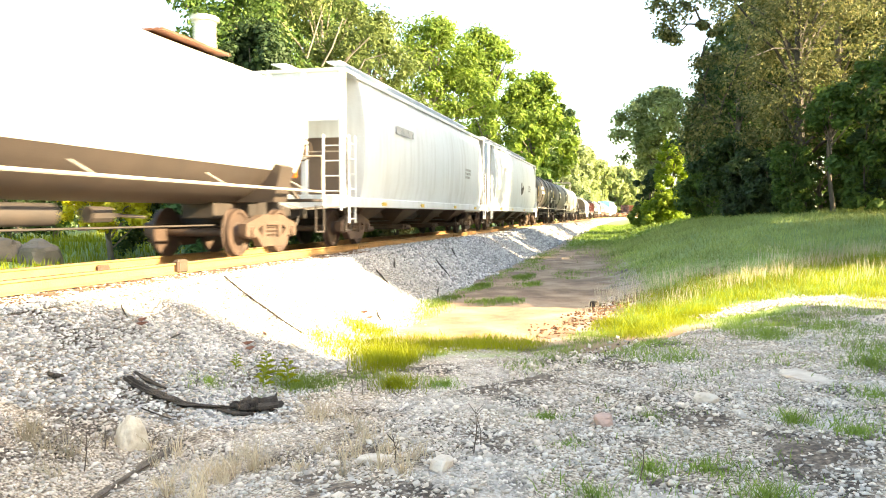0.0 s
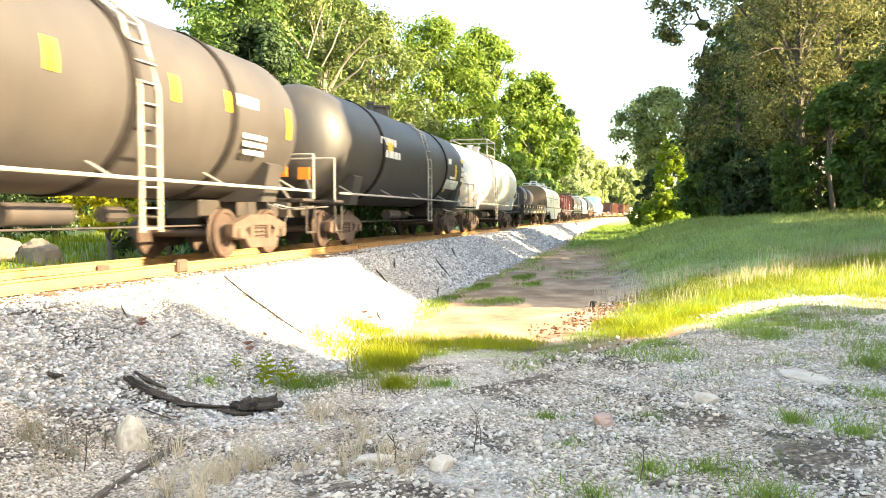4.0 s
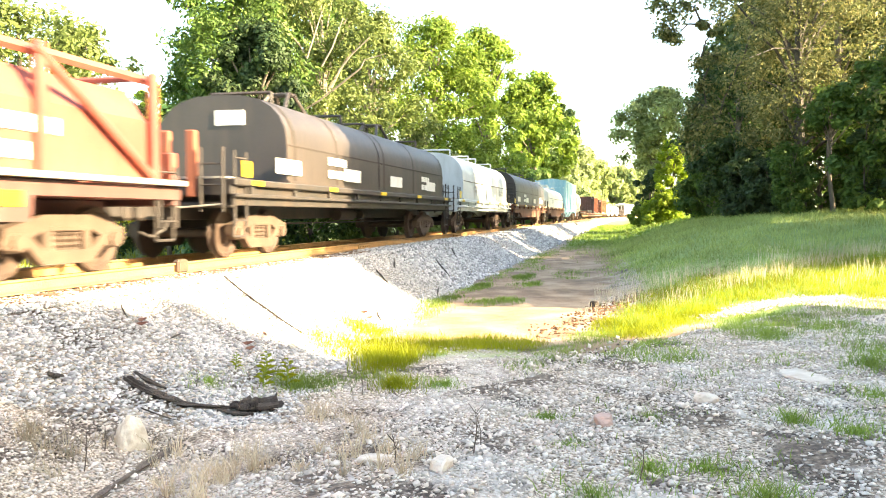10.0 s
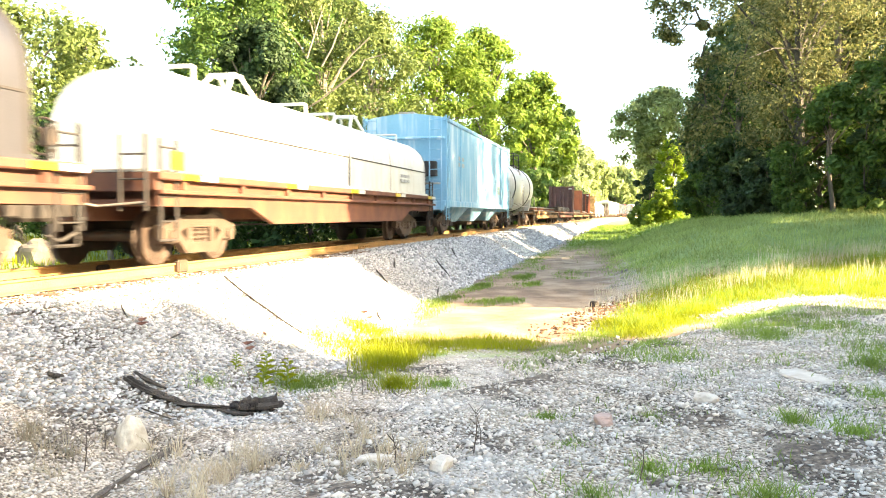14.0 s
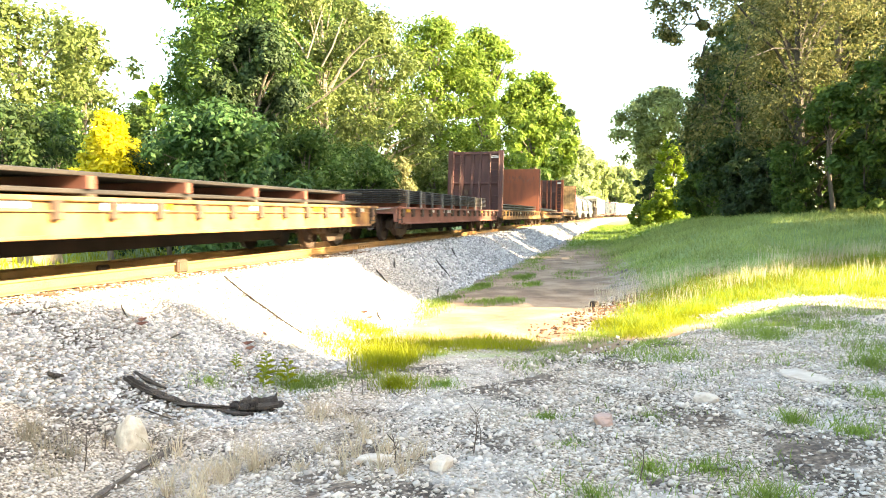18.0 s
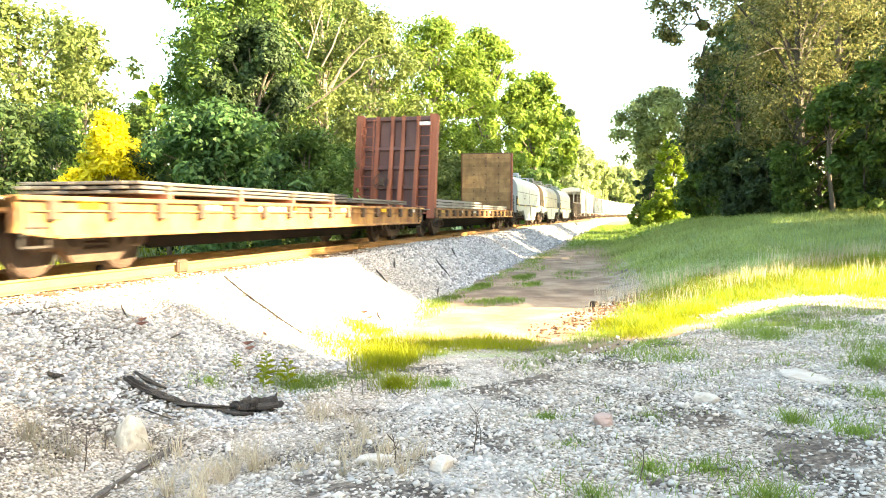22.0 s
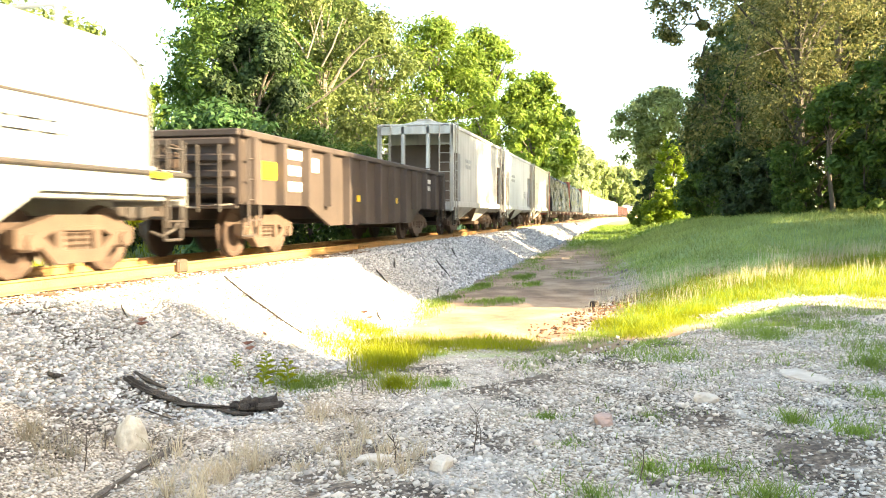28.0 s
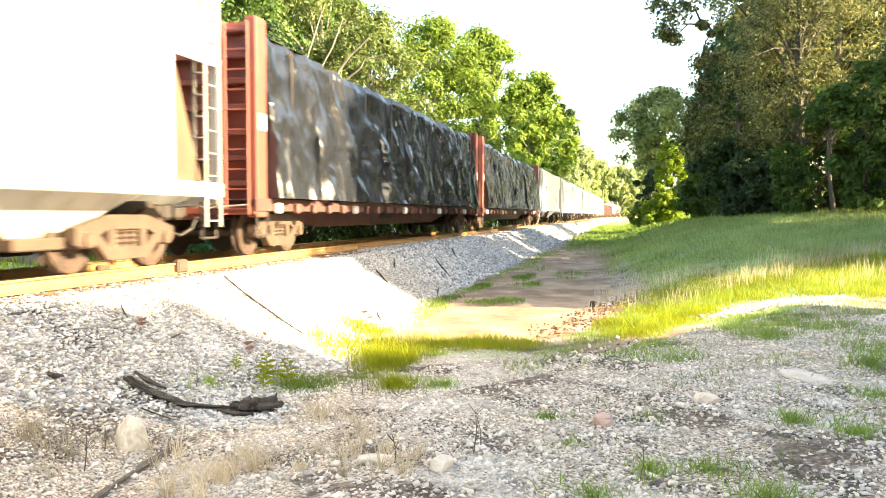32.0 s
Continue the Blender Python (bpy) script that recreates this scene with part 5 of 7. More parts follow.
def gondola(pitch, label, mat, top=2.22, ribs=13, marks=True):
    car = start("gondola_car", pitch, label, "gondola car")
    L = pitch - 1.9
    gear(car, L, mat)
    part("floor", Shape().box(-1.4, 1.4, -L / 2, L / 2, 1.0, 1.1), M[mat], car)
    for sx in (-1, 1):
        x0, x1 = sorted((sx * 1.42, sx * 1.48))
        part("side_wall", Shape().prism([(-L / 2, top), (L / 2, top), (L / 2, 0.98), (L / 2 - 3.0, 0.98), (L / 2 - 4.2, 0.55), (-L / 2 + 4.2, 0.55), (-L / 2 + 3.0, 0.98), (-L / 2, 0.98)], "x", x0, x1), M[mat], car)
        part("top_chord", Shape().box(min(sx * 1.40, sx * 1.58), max(sx * 1.40, sx * 1.58), -L / 2, L / 2, top - 0.06, top + 0.07, 0.02), M[mat], car)
        for k in range(ribs):
            y = -L / 2 + 0.35 + k * (L - 0.7) / (ribs - 1)
            low = 0.58 if abs(y) < L / 2 - 4.0 else 0.98
            part("side_rib", Shape().prism([(min(sx * 1.48, sx * 1.64), y - 0.12), (max(sx * 1.48, sx * 1.64), y - (0.08 if sx > 0 else 0.12)), (max(sx * 1.48, sx * 1.64), y + (0.08 if sx > 0 else 0.12)), (min(sx * 1.48, sx * 1.64), y + 0.12)], "z", low, top - 0.06), M[mat], car)
    for sy in (-1, 1):
        e = sy * L / 2
        y0, y1 = sorted((e, e - sy * 0.06))
        part("end_wall", Shape().box(-1.42, 1.42, y0, y1, 0.9, top, 0.01), M[mat], car)
        for k in range(4):
            z = 1.15 + k * (top - 1.25) / 3.4
            part("end_rib", Shape().box(-1.4, 1.4, min(e, e + sy * 0.1), max(e, e + sy * 0.1), z, z + 0.14, 0.03), M[mat], car)
        part("end_chord", Shape().box(-1.5, 1.5, min(e + sy * 0.08, e - sy * 0.1), max(e + sy * 0.08, e - sy * 0.1), top - 0.05, top + 0.075, 0.02), M[mat], car)
        ladder(car, 1.6, e - sy * 0.3, 0.6, top - 0.1, 0.42, mat=mat)
        ladder(car, 0.95, e + sy * 0.13, 0.85, top - 0.2, 0.42, True)
        ladder(car, -1.2, e + sy * 0.13, 0.85, top - 0.2, 0.42, True, mat=mat)
    brake_wheel(car, -L / 2 - 0.2, 1.75, 0.25)
    if marks:
        for k in range(4):
            mark(car, 1.482, -L / 2 + 3.0 + k * (L - 5.6) / 3, 1.20, 0.34, 0.16, "yellow_mark", "reflective_stripe")
        mark(car, 1.482, -L / 2 + 1.15, 1.62, 0.6, 0.34, "yellow_mark", "placard")
        lettering(car, 1.482, -L / 2 + 2.4, 2.0, 0.8, 3, 0.2)
        lettering(car, 1.482, -L / 2 + 3.4, 1.85, 0.6, 1, 0.3)
        lettering(car, 1.482, L / 2 - 2.0, 1.9, 0.8, 2, 0.14)
        lettering(car, 1.482, L / 2 - 1.2, 1.35, 0.5, 2, 0.12)
    return car


def wrapped_flat(pitch, label, seed):
    """A centre-beam flat car whose lumber is wrapped in black sheeting, in bundles."""
    car = start("centre_beam_car", pitch, label, "centre-beam flat car")
    L = pitch - 0.95
    gear(car, L, "red_paint")
    D, H = 1.08, 4.38
    part("deck", Shape().box(-1.45, 1.45, -L / 2, L / 2, D - 0.14, D, 0.01), M["maroon_paint"], car)
    for sx in (-1, 1):
        part("side_sill", Shape().prism([(-L / 2, D), (L / 2, D), (L / 2, 0.80), (L / 2 - 3.2, 0.78), (L / 2 - 5, 0.50), (-L / 2 + 5, 0.50), (-L / 2 + 3.2, 0.78), (-L / 2, 0.80)], "x", min(sx * 0.5, sx * 0.6), max(sx * 0.5, sx * 0.6)), M["maroon_paint"], car)
        part("side_rail", Shape().box(min(sx * 1.44, sx * 1.52), max(sx * 1.44, sx * 1.52), -L / 2, L / 2, D - 0.22, D + 0.02, 0.01), M["maroon_paint"], car)
        for k in range(24):
            y = -L / 2 + 0.8 + k * (L - 1.6) / 23
            part("tie_down_winch", Shape().box(min(sx * 1.51, sx * 1.63), max(sx * 1.51, sx * 1.63), y - 0.09, y + 0.09, D - 0.26, D - 0.06, 0.03), M["white_mark" if k % 5 == 0 else "maroon_paint"], car)
    for sy in (-1, 1):
        e = sy * L / 2
        y0, y1 = sorted((e - sy * 0.1, e - sy * 0.5))
        head = part("bulkhead", Shape().box(-1.40, 1.40, min(e - sy * 0.42, e - sy * 0.5), max(e - sy * 0.42, e - sy * 0.5), D, H, 0.01), M["red_paint"], car)
        for x in (-1.38, -0.5, 0.5, 1.38):
            w = 0.11 if abs(x) > 1 else 0.06
            part("bulkhead_post", Shape().box(x - w, x + w, y0, y1, 0.75 if abs(x) > 1 else D, H + 0.02, 0.02), M["red_paint"], head)
        for k in range(7):
            z = D + 0.3 + k * 0.47
            part("bulkhead_beam", Shape().box(-1.3, 1.3, min(e - sy * 0.2, e - sy * 0.42), max(e - sy * 0.2, e - sy * 0.42), z - 0.05, z + 0.05, 0.01), M["red_paint"], head)
        part("stencil_panel", Shape().box(1.49, 1.50, min(e - sy * 0.15, e - sy * 0.45), max(e - sy * 0.15, e - sy * 0.45), 2.35, 2.65), M["white_mark"], head)
        part("end_sill", Shape().box(-1.5, 1.5, min(e, e - sy * 0.15), max(e, e - sy * 0.15), 0.8, D, 0.02), M["red_paint"], car)
        ladder(car, 1.15, e + sy * 0.03, 0.8, H - 0.1, 0.45, True, mat="red_paint")
    part("centre_beam", Shape().box(-0.12, 0.12, -L / 2 + 0.5, L / 2 - 0.5, H - 0.35, H - 0.05, 0.02), M["red_paint"], car)
    rnd = random.Random(seed)
    n = 9
    y = -L / 2 + 0.56
    w = (L - 1.12) / n
    for k in range(n):
        bundle = None
        for sx in (-1, 1):
            cols, rows = (52, 52) if sx > 0 else (8, 6)
            top = H - 0.18 - rnd.uniform(0, 0.10)
            pts = []
            ph = seed * 7.3
            slack = rnd.uniform(0.5, 1.6)
            for r in range(rows + 1):
                f = r / rows
                for c in range(cols + 1):
                    g = c / cols
                    yy, zz = y + g * w, f * 3.2
                    broad = noise.noise(Vector((yy * 0.5, zz * 0.3, ph)))
                    billow = noise.noise(Vector((yy * 1.7, zz * 1.15, ph + 30 + k * 5)))
                    drape = (1 - 2.2 * abs(noise.noise(Vector((yy * 0.95 + 0.25 * zz, zz * 0.30, ph + 4))))) * (0.7 + 0.6 * billow)
                    crease = 1 - 2.4 * abs(noise.noise(Vector((yy * 1.3 - 0.9 * zz, zz * 1.0 + yy * 0.4, ph + 9))))
                    ripple = 1 - 2.4 * abs(noise.noise(Vector((yy * 3.1 + 0.7 * zz, zz * 1.2, ph + 13))))
                    cross = (1 - 2.4 * abs(noise.noise(Vector((yy * 1.6 + zz, zz * 4.2, ph + 17))))) * max(0, noise.noise(Vector((yy * 0.4, zz * 0.5, ph + 21))) + 0.1)
                    fold = 0.05 * broad + 0.07 * billow + slack * (0.125 * drape + 0.022 * crease + 0.040 * ripple + 0.06 * cross) + 0.045 * (1 - f) ** 5 * math.sin(yy * 13 + 2 * broad)
                    edge = 0.05 * (abs(2 * g - 1) ** 10)
                    x = 1.24 + fold - edge + 0.40 * (1 - f) - 0.10 * max(0, f - 0.94) / 0.06
                    pts.append((sx * x, y + (0.002 + g * 0.996) * w, D + 0.03 + f * (top - D)))
            m = cols + 1
            faces = [(r * m + c, r * m + c + 1, (r + 1) * m + c + 1, (r + 1) * m + c) for r in range(rows) for c in range(cols)]
            k0 = len(pts)
            pts += [(sx * 0.1, y + 0.01, top + 0.03), (sx * 0.1, y + w - 0.01, top + 0.03), (sx * 0.1, y + 0.01, D + 0.03), (sx * 0.1, y + w - 0.01, D + 0.03)]
            faces += [(rows * m, rows * m + cols, k0 + 1, k0), tuple([r * m for r in range(rows + 1)] + [k0, k0 + 2]), tuple([r * m + cols for r in range(rows + 1)] + [k0 + 1, k0 + 3]), (0, cols, k0 + 3, k0 + 2)]
            b = part("wrapped_lumber", Shape().add(pts, faces), M["wrap"], car, "lumber bundle wrapped in creased black sheeting", smooth=True)
            if sx > 0:
                bundle = b
        for q in range(rnd.choice((0, 1, 1, 2))):
            zz, yy = rnd.uniform(1.5, 3.9), y + rnd.uniform(0.3, 0.8) * w
            part("label_patch", Shape().box(1.445, 1.455, yy - rnd.uniform(0.03, 0.07), yy + rnd.uniform(0.03, 0.07), zz, zz + rnd.uniform(0.06, 0.14)), M["wrap_pale"], bundle, "pale torn patch on the sheeting")
        part("tie_strap", Shape().box(1.46, 1.465, y + w * 0.5 - 0.03, y + w * 0.5 + 0.03, D, H - 0.3), M["dark_iron"], bundle)
        y += w
    return car


# ---- the train, in the order in which it passes: the ends of the cars along the track at 0 s ----
ENDS = [0.3, 16.95, 36.6, 56.9, 71.9, 88.5, 103.9, 118.1, 133.4, 149.2, 167.1, 182.3, 201.4, 219.1, 236.0, 248.6, 266.9, 286.7, 306.2, 325.7, 345.6,
        360.4, 375.3, 391.6, 408.6, 421.6, 433.8, 445.8, 468.2, 492.0, 510.5, 527.5, 544.5, 561.5, 578.5, 595.5, 612.5, 629.0, 646.0, 663.0, 680.0, 697.0]
P = [b - a for a, b in zip(ENDS, ENDS[1:])]
tank_car(P[0], "white tank car with a brown stained lower half", "white_tank", "brown_belly", r=1.42, z=2.42, ladder_y=None, letters=False, platform=False, vents=(5.3,))
curved_hopper(P[1], "pale grey covered hopper with smooth bulging sides", "grey_hopper")
curved_hopper(P[2], "pale grey covered hopper with a painted scrawl", "grey_hopper", patch=1.5)
tank_car(P[3], "brown-black tank car with yellow stripes and white lettering", "brown_tank", bands=(-3.2, 0.6, 3.4), ladder_y=0.9, yellow=((-6.0, 0.24, 0.8), (-2.3, 0.2, 0.4), (-1.0, 0.2, 0.4), (1.6, 0.2, 0.4), (3.2, 0.18, 0.35), (5.6, 0.2, 0.6)), platform=False)
tank_car(P[4], "black tank car with yellow labels and white panels", "black_tank", bands=(-4.0, 3.6), ladder_y=1.0, yellow=((-3.4, 0.5, 0.3),), platform=False,
         panels=((4.8, 2.2, 1.95, 0.34, "white_mark"), (4.1, 0.3, 1.72, 0.10, "yellow_mark"), (5.2, 0.30, 2.45, 0.55, "yellow_mark"), (6.65, 0.95, 2.42, 0.16, "white_mark"), (6.65, 0.95, 2.62, 0.16, "white_mark"), (6.65, 0.95, 2.20, 0.14, "white_mark"), (6.6, 0.5, 2.95, 0.15, "yellow_mark"), (6.8, 0.3, 2.02, 0.12, "yellow_mark")))
tank_car(P[5], "white tank car with a railed top platform and rust stains", "white_tank", ladder_y=-1.4, bands=())
open_coil_car(P[6], "black open coil car carrying three grey steel coils")
coil_car(P[7], "coil car with a dirty white rounded hood, its shaded end coloured tan", "white_hood", "silver_hood", belly=True, hood_end="shade_tan_end", letters="faded_mark", top=3.22, front=0.25)
frame_coil_car(P[8], "red coil car with a framed angular hood")
coil_car(P[9], "coil car with a black hood, white panels and yellow labels", "black_hood", "black_frame", stakes="orange_steel", front=1.45, top=3.22, deep=False, panel=True)
coil_car(P[10], "coil car with a pale silver hood on a grey frame", "silver_hood", "silver_hood", arch=False, letters="faded_mark", front=0.4, deep=False, top=3.36)
coil_car(P[11], "coil car with a dark grey hood on a rusty frame", "grey_hood", "rusty_frame", strips=("yellow_mark", "white_mark"), seams=2, split=0.05, arch=False, hood_end="black_frame", front=0.45)
coil_car(P[12], "coil car with a white hood on a rusty frame", "white_hood", "rusty_frame", strips=("yellow_mark", "white_mark"), letters="faded_mark", top=3.22, front=0.6)
bay_hopper(P[13], "light blue covered hopper with white-streaked flat sides", "blue_hopper", 4.32, bays=3, flat=1.52, ribs=3, roof=0.20)
tank_car(P[14], "short grey-white tank car with dark bands", "grey_tank", bands=(-4.1, 2.7), ladder_y=-0.5, yellow=(), letters=False, r=1.50, z=2.52, top="dark_iron")
flat_car(P[15], "yellow-rusty flat car loaded with steel bars on tall spacers", "ochre_frame", layers=2, step=0.11, gap=0.17, load="dark_load", base=0.06)
flat_car(P[16], "dull red flat car with a tall stack of steel bars", "dull_red", layers=7, step=0.080, gap=0.034, stakes=True, trim=2.2, front=0.7, rear=1.3, load="dark_load")
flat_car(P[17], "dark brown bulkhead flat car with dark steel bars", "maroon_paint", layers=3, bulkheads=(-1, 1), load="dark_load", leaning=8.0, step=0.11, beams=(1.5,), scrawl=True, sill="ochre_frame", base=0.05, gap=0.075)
flat_car(P[18], "yellow-rusty flat car loaded with grey steel plates", "ochre_frame", layers=3, load="rail_load", two=3.0, step=0.10, gap=0.02, front=2.5, load_w=1.1, trim=2.1, base=0.10)
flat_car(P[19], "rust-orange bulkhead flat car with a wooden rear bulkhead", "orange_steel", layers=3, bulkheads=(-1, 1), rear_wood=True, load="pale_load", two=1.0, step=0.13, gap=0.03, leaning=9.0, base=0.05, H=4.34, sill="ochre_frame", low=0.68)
coil_car(P[20], "coil car with a silver hood and a skirted body", "silver_hood", "silver_hood", belly=True, top=3.32, letters="faded_mark", rear=0.3)
coil_car(P[21], "coil car with a stained white hood, its shaded end coloured tan", "tan_hood", "silver_hood", belly=True, hood_end="shade_tan_end", letters="faded_mark", top=3.32)
coil_car(P[22], "coil car with a skirted body, its white hood greyed for shade", "shaded_hood", "shaded_hood", belly=True, letters="faded_mark")
gondola(P[23], "dark brown ribbed gondola with yellow markers", "gondola_brown")
for k in (24, 25, 26):
    bay_hopper(P[k], "pale grey two-bay covered hopper with stained sides" if k == 25 else "two-bay covered hopper, tree shade in its grey streaked sides", "pale_hopper" if k == 25 else "shade_streak_hopper")
wrapped_flat(P[27], "red centre-beam car with lumber wrapped in black sheeting", 3)
wrapped_flat(P[28], "red centre-beam car with lumber wrapped in black sheeting", 8)
bay_hopper(P[29], "pale grey covered hopper with stained sides", "grey_hopper")
for k in range(30, 37):
    curved_hopper(P[k], "pale grey covered hopper with smooth bulging sides", "grey_hopper", inset=1.9)
for k in (37, 38):
    gondola(P[k], "maroon ribbed gondola with high sides", "maroon_paint", top=3.2, marks=False)
tank_car(P[39], "grey tank car at the end of the train", "grey_tank", ladder_y=0.0, letters=False)
tank_car(P[40], "black tank car at the end of the train", "black_tank", ladder_y=0.0, letters=False)

# ---- ties, stones and plants ----
track_bed = tagged(new("track_bed"), "wooden ties bedded in grey crushed-stone ballast", "track", kind="structure")
tie_mesh = Shape().box(-1.30, 1.30, -0.11, 0.11, -0.36, -0.185, 0.012).mesh("tie")
for k in range(120):
    s0 = 3.0 + k * 0.53
    ob = part("tie", tie_mesh, M["tie_wood"], track_bed)
    ob.matrix_basis = pose(TRACK_X + random.uniform(-0.03, 0.03), s0, random.uniform(-0.012, 0.006), 0, 0, random.uniform(-1, 1))

rng = np.random.default_rng(7)
CUBE = np.array([(x, y, z) for x in (-1, 1) for y in (-1, 1) for z in (-1, 1)]) * 0.62
CUBE_F = np.array([(0, 1, 3), (0, 3, 2), (4, 6, 7), (4, 7, 5), (0, 4, 5), (0, 5, 1), (2, 3, 7), (2, 7, 6), (0, 2, 6), (0, 6, 4), (1, 5, 7), (1, 7, 3)])
CHIPS = (CUBE[None] + rng.uniform(-0.34, 0.34, (40, 8, 3))) * rng.uniform(0.55, 1.25, (40, 1, 3))


OCTA = np.array([(1, 0, 0), (-1, 0, 0), (0, 1, 0), (0, -1, 0), (0, 0, 1), (0, 0, -1)], float)
OCTA_F = np.array([(0, 2, 4), (2, 1, 4), (1, 3, 4), (3, 0, 4), (2, 0, 5), (1, 2, 5), (3, 1, 5), (0, 3, 5)])
GRITS = (OCTA[None] + rng.uniform(-0.42, 0.42, (40, 6, 3))) * rng.uniform(0.5, 1.4, (40, 1, 3))


def turns(n):
    """n random rotation matrices."""
    q = rng.normal(size=(n, 4))
    q /= np.linalg.norm(q, axis=1)[:, None]
    w, x, y, z = q.T
    return np.stack([np.stack([1 - 2 * (y * y + z * z), 2 * (x * y - z * w), 2 * (x * z + y * w)], -1), np.stack([2 * (x * y + z * w), 1 - 2 * (x * x + z * z), 2 * (y * z - x * w)], -1),
                     np.stack([2 * (x * z - y * w), 2 * (y * z + x * w), 1 - 2 * (x * x + y * y)], -1)], 1)


def stones(name, x, y, size, material, label, sink=0.25, fine=False):
    n = len(x)
    kinds, sides = (GRITS, OCTA_F) if fine else (CHIPS, CUBE_F)
    pts = np.einsum("nij,nkj->nki", turns(n), kinds[rng.integers(0, len(kinds), n)]) * size[:, None, None]
    if fine:
        pts[:, :, 2] *= 0.6
    z = height(x, y) + size * (1 - sink * 2) * rng.uniform(0.2, 0.7, n)
    pts += np.stack([x, y, z], -1)[:, None]
    faces = (sides[None] + (np.arange(n) * kinds.shape[1])[:, None, None]).reshape(-1, 3)
    return tagged(new(name, cloud(name, pts.reshape(-1, 3), faces, material)), label, "gravel", kind="stuff")


def near_path(x, y):
    """The wedge of ground before the camera that is worth single stones and blades."""
    return (x > -0.95 * y - 0.4) & (x < 0.31 * y + 0.6)


def jittered(x0, x1, y0, y1, step):
    gx, gy = np.meshgrid(np.arange(x0, x1, step), np.arange(y0, y1, step))
    x, y = (gx + rng.uniform(-0.5, 0.5, gx.shape) * step).ravel(), (gy + rng.uniform(-0.5, 0.5, gy.shape) * step).ravel()
    keep = near_path(x, y)
    return x[keep], y[keep]


def ballast_edge(y):
    return -3.55 - 0.8 * smooth(8, 18, y) - 1.5 * smooth(6.9, 4.9, y) + 0.12 * np.sin(y * 1.9) + 0.1 * np.sin(y * 4.7)


for x0, x1, y0, y1, step, s0, s1 in ((-7.25, -3.2, 3.6, 20, 0.039, 0.016, 0.036), (-7.25, -3.6, 20, 46, 0.085, 0.034, 0.064), (-9.2, -7.45, 4, 22, 0.085, 0.03, 0.048), (-7.25, -4.0, 46, 90, 0.2, 0.07, 0.12)):
    x, y = jittered(x0, x1, y0, y1, step)
    keep = (x < ballast_edge(y) + rng.normal(0, 0.12, len(x))) & (np.abs(x - TRACK_X - 0.755) > 0.09)
    x, y = x[keep], y[keep]
    stones("ballast", x, y, rng.uniform(s0, s1, len(x)), M["oil_shade_stone" if x0 < -9 else "stone"], "dark oily ballast between the rails, train shade in its colour" if x0 < -9 else "grey crushed-stone ballast beside the rails", fine=y0 < 20)
x, y = jittered(-7.22, -6.55, 4.5, 26, 0.05)
keep = rng.uniform(size=len(x)) < smooth(-6.5, -7.15, x) * (0.55 + 0.45 * (lumps(x, y, 0.5, 2.0) > -0.1))
stones("rusty_ballast", x[keep], y[keep], rng.uniform(0.018, 0.034, keep.sum()), M["rusty_stone"], "rust-stained crushed stone along the rail", 0.1, True)
# the trodden gravel pad, coarse and fine mixed, with bare patches
x, y = jittered(-6.0, 5.5, 3.4, 13.5, 0.029)
bare = lumps(x, y, 0.9, 3.0) * 0.6 + lumps(x, y, 0.27, 1.0) * 0.45
keep = (rng.uniform(size=len(x)) < np.clip(0.64 - 0.95 * bare, 0.12, 0.95) * (1 - 0.4 * soiliness(x, y))) & (y < np.maximum(crest(x), 10.5) + 0.5 * rng.normal(size=len(x))) & (x > ballast_edge(y) - 0.1)
x, y = x[keep], y[keep]
size = 0.007 + 0.020 * (1 - rng.power(0.75, len(x)) ** 0.4)
size = np.where(rng.uniform(size=len(x)) < 0.05, rng.uniform(0.018, 0.040, len(x)), size)
stones("gravel", x, y, size, M["warm_stone"], "pale loose gravel mixed with dirt", 0.3, True)

bar = np.array(GRAVEL_BAR)[rng.integers(0, len(GRAVEL_BAR), 2600)]
stones("bar_gravel", bar[:, 0] + rng.normal(0, 0.24, 2600), bar[:, 1] + rng.normal(0, 0.17, 2600), 0.010 + 0.028 * rng.uniform(0, 1, 2600) ** 2, M["warm_stone"], "pale gravel between patches of grass", 0.3, True)

# the pad's broken lip: bigger loose stones, dark clods for shade under it
f = rng.uniform(0, 1, 420)
x = -1.5 + 1.6 * f + rng.normal(0, 0.26, 420)
y = 9.2 + 2.45 * f + rng.normal(0, 0.5, 420)
stones("lip_gravel", x, y, 0.015 + 0.035 * rng.uniform(0, 1, 420) ** 2, M["warm_stone"], "loose pale stones along the lip of the gravel", 0.3)
f = rng.uniform(0, 1, 60)
stones("lip_clods", -1.4 + 1.5 * f + rng.normal(0, 0.2, 60), 9.3 + 2.45 * f + rng.normal(0, 0.35, 60), rng.uniform(0.014, 0.03, 60), M["dark_soil"], "dark clods standing in for shade along the lip of the gravel", 0.3)

# reddish clods on the bank between the path and the tall grass
f = rng.uniform(0, 1, 900)
stones("bank_clods", -1.35 + 1.7 * f + rng.normal(0, 0.22, 900), 13.2 + 5.2 * f + rng.normal(0, 0.35, 900), 0.010 + 0.03 * rng.uniform(0, 1, 900) ** 2, M["rusty_stone"], "reddish clods and litter on the bank", 0.3, True)
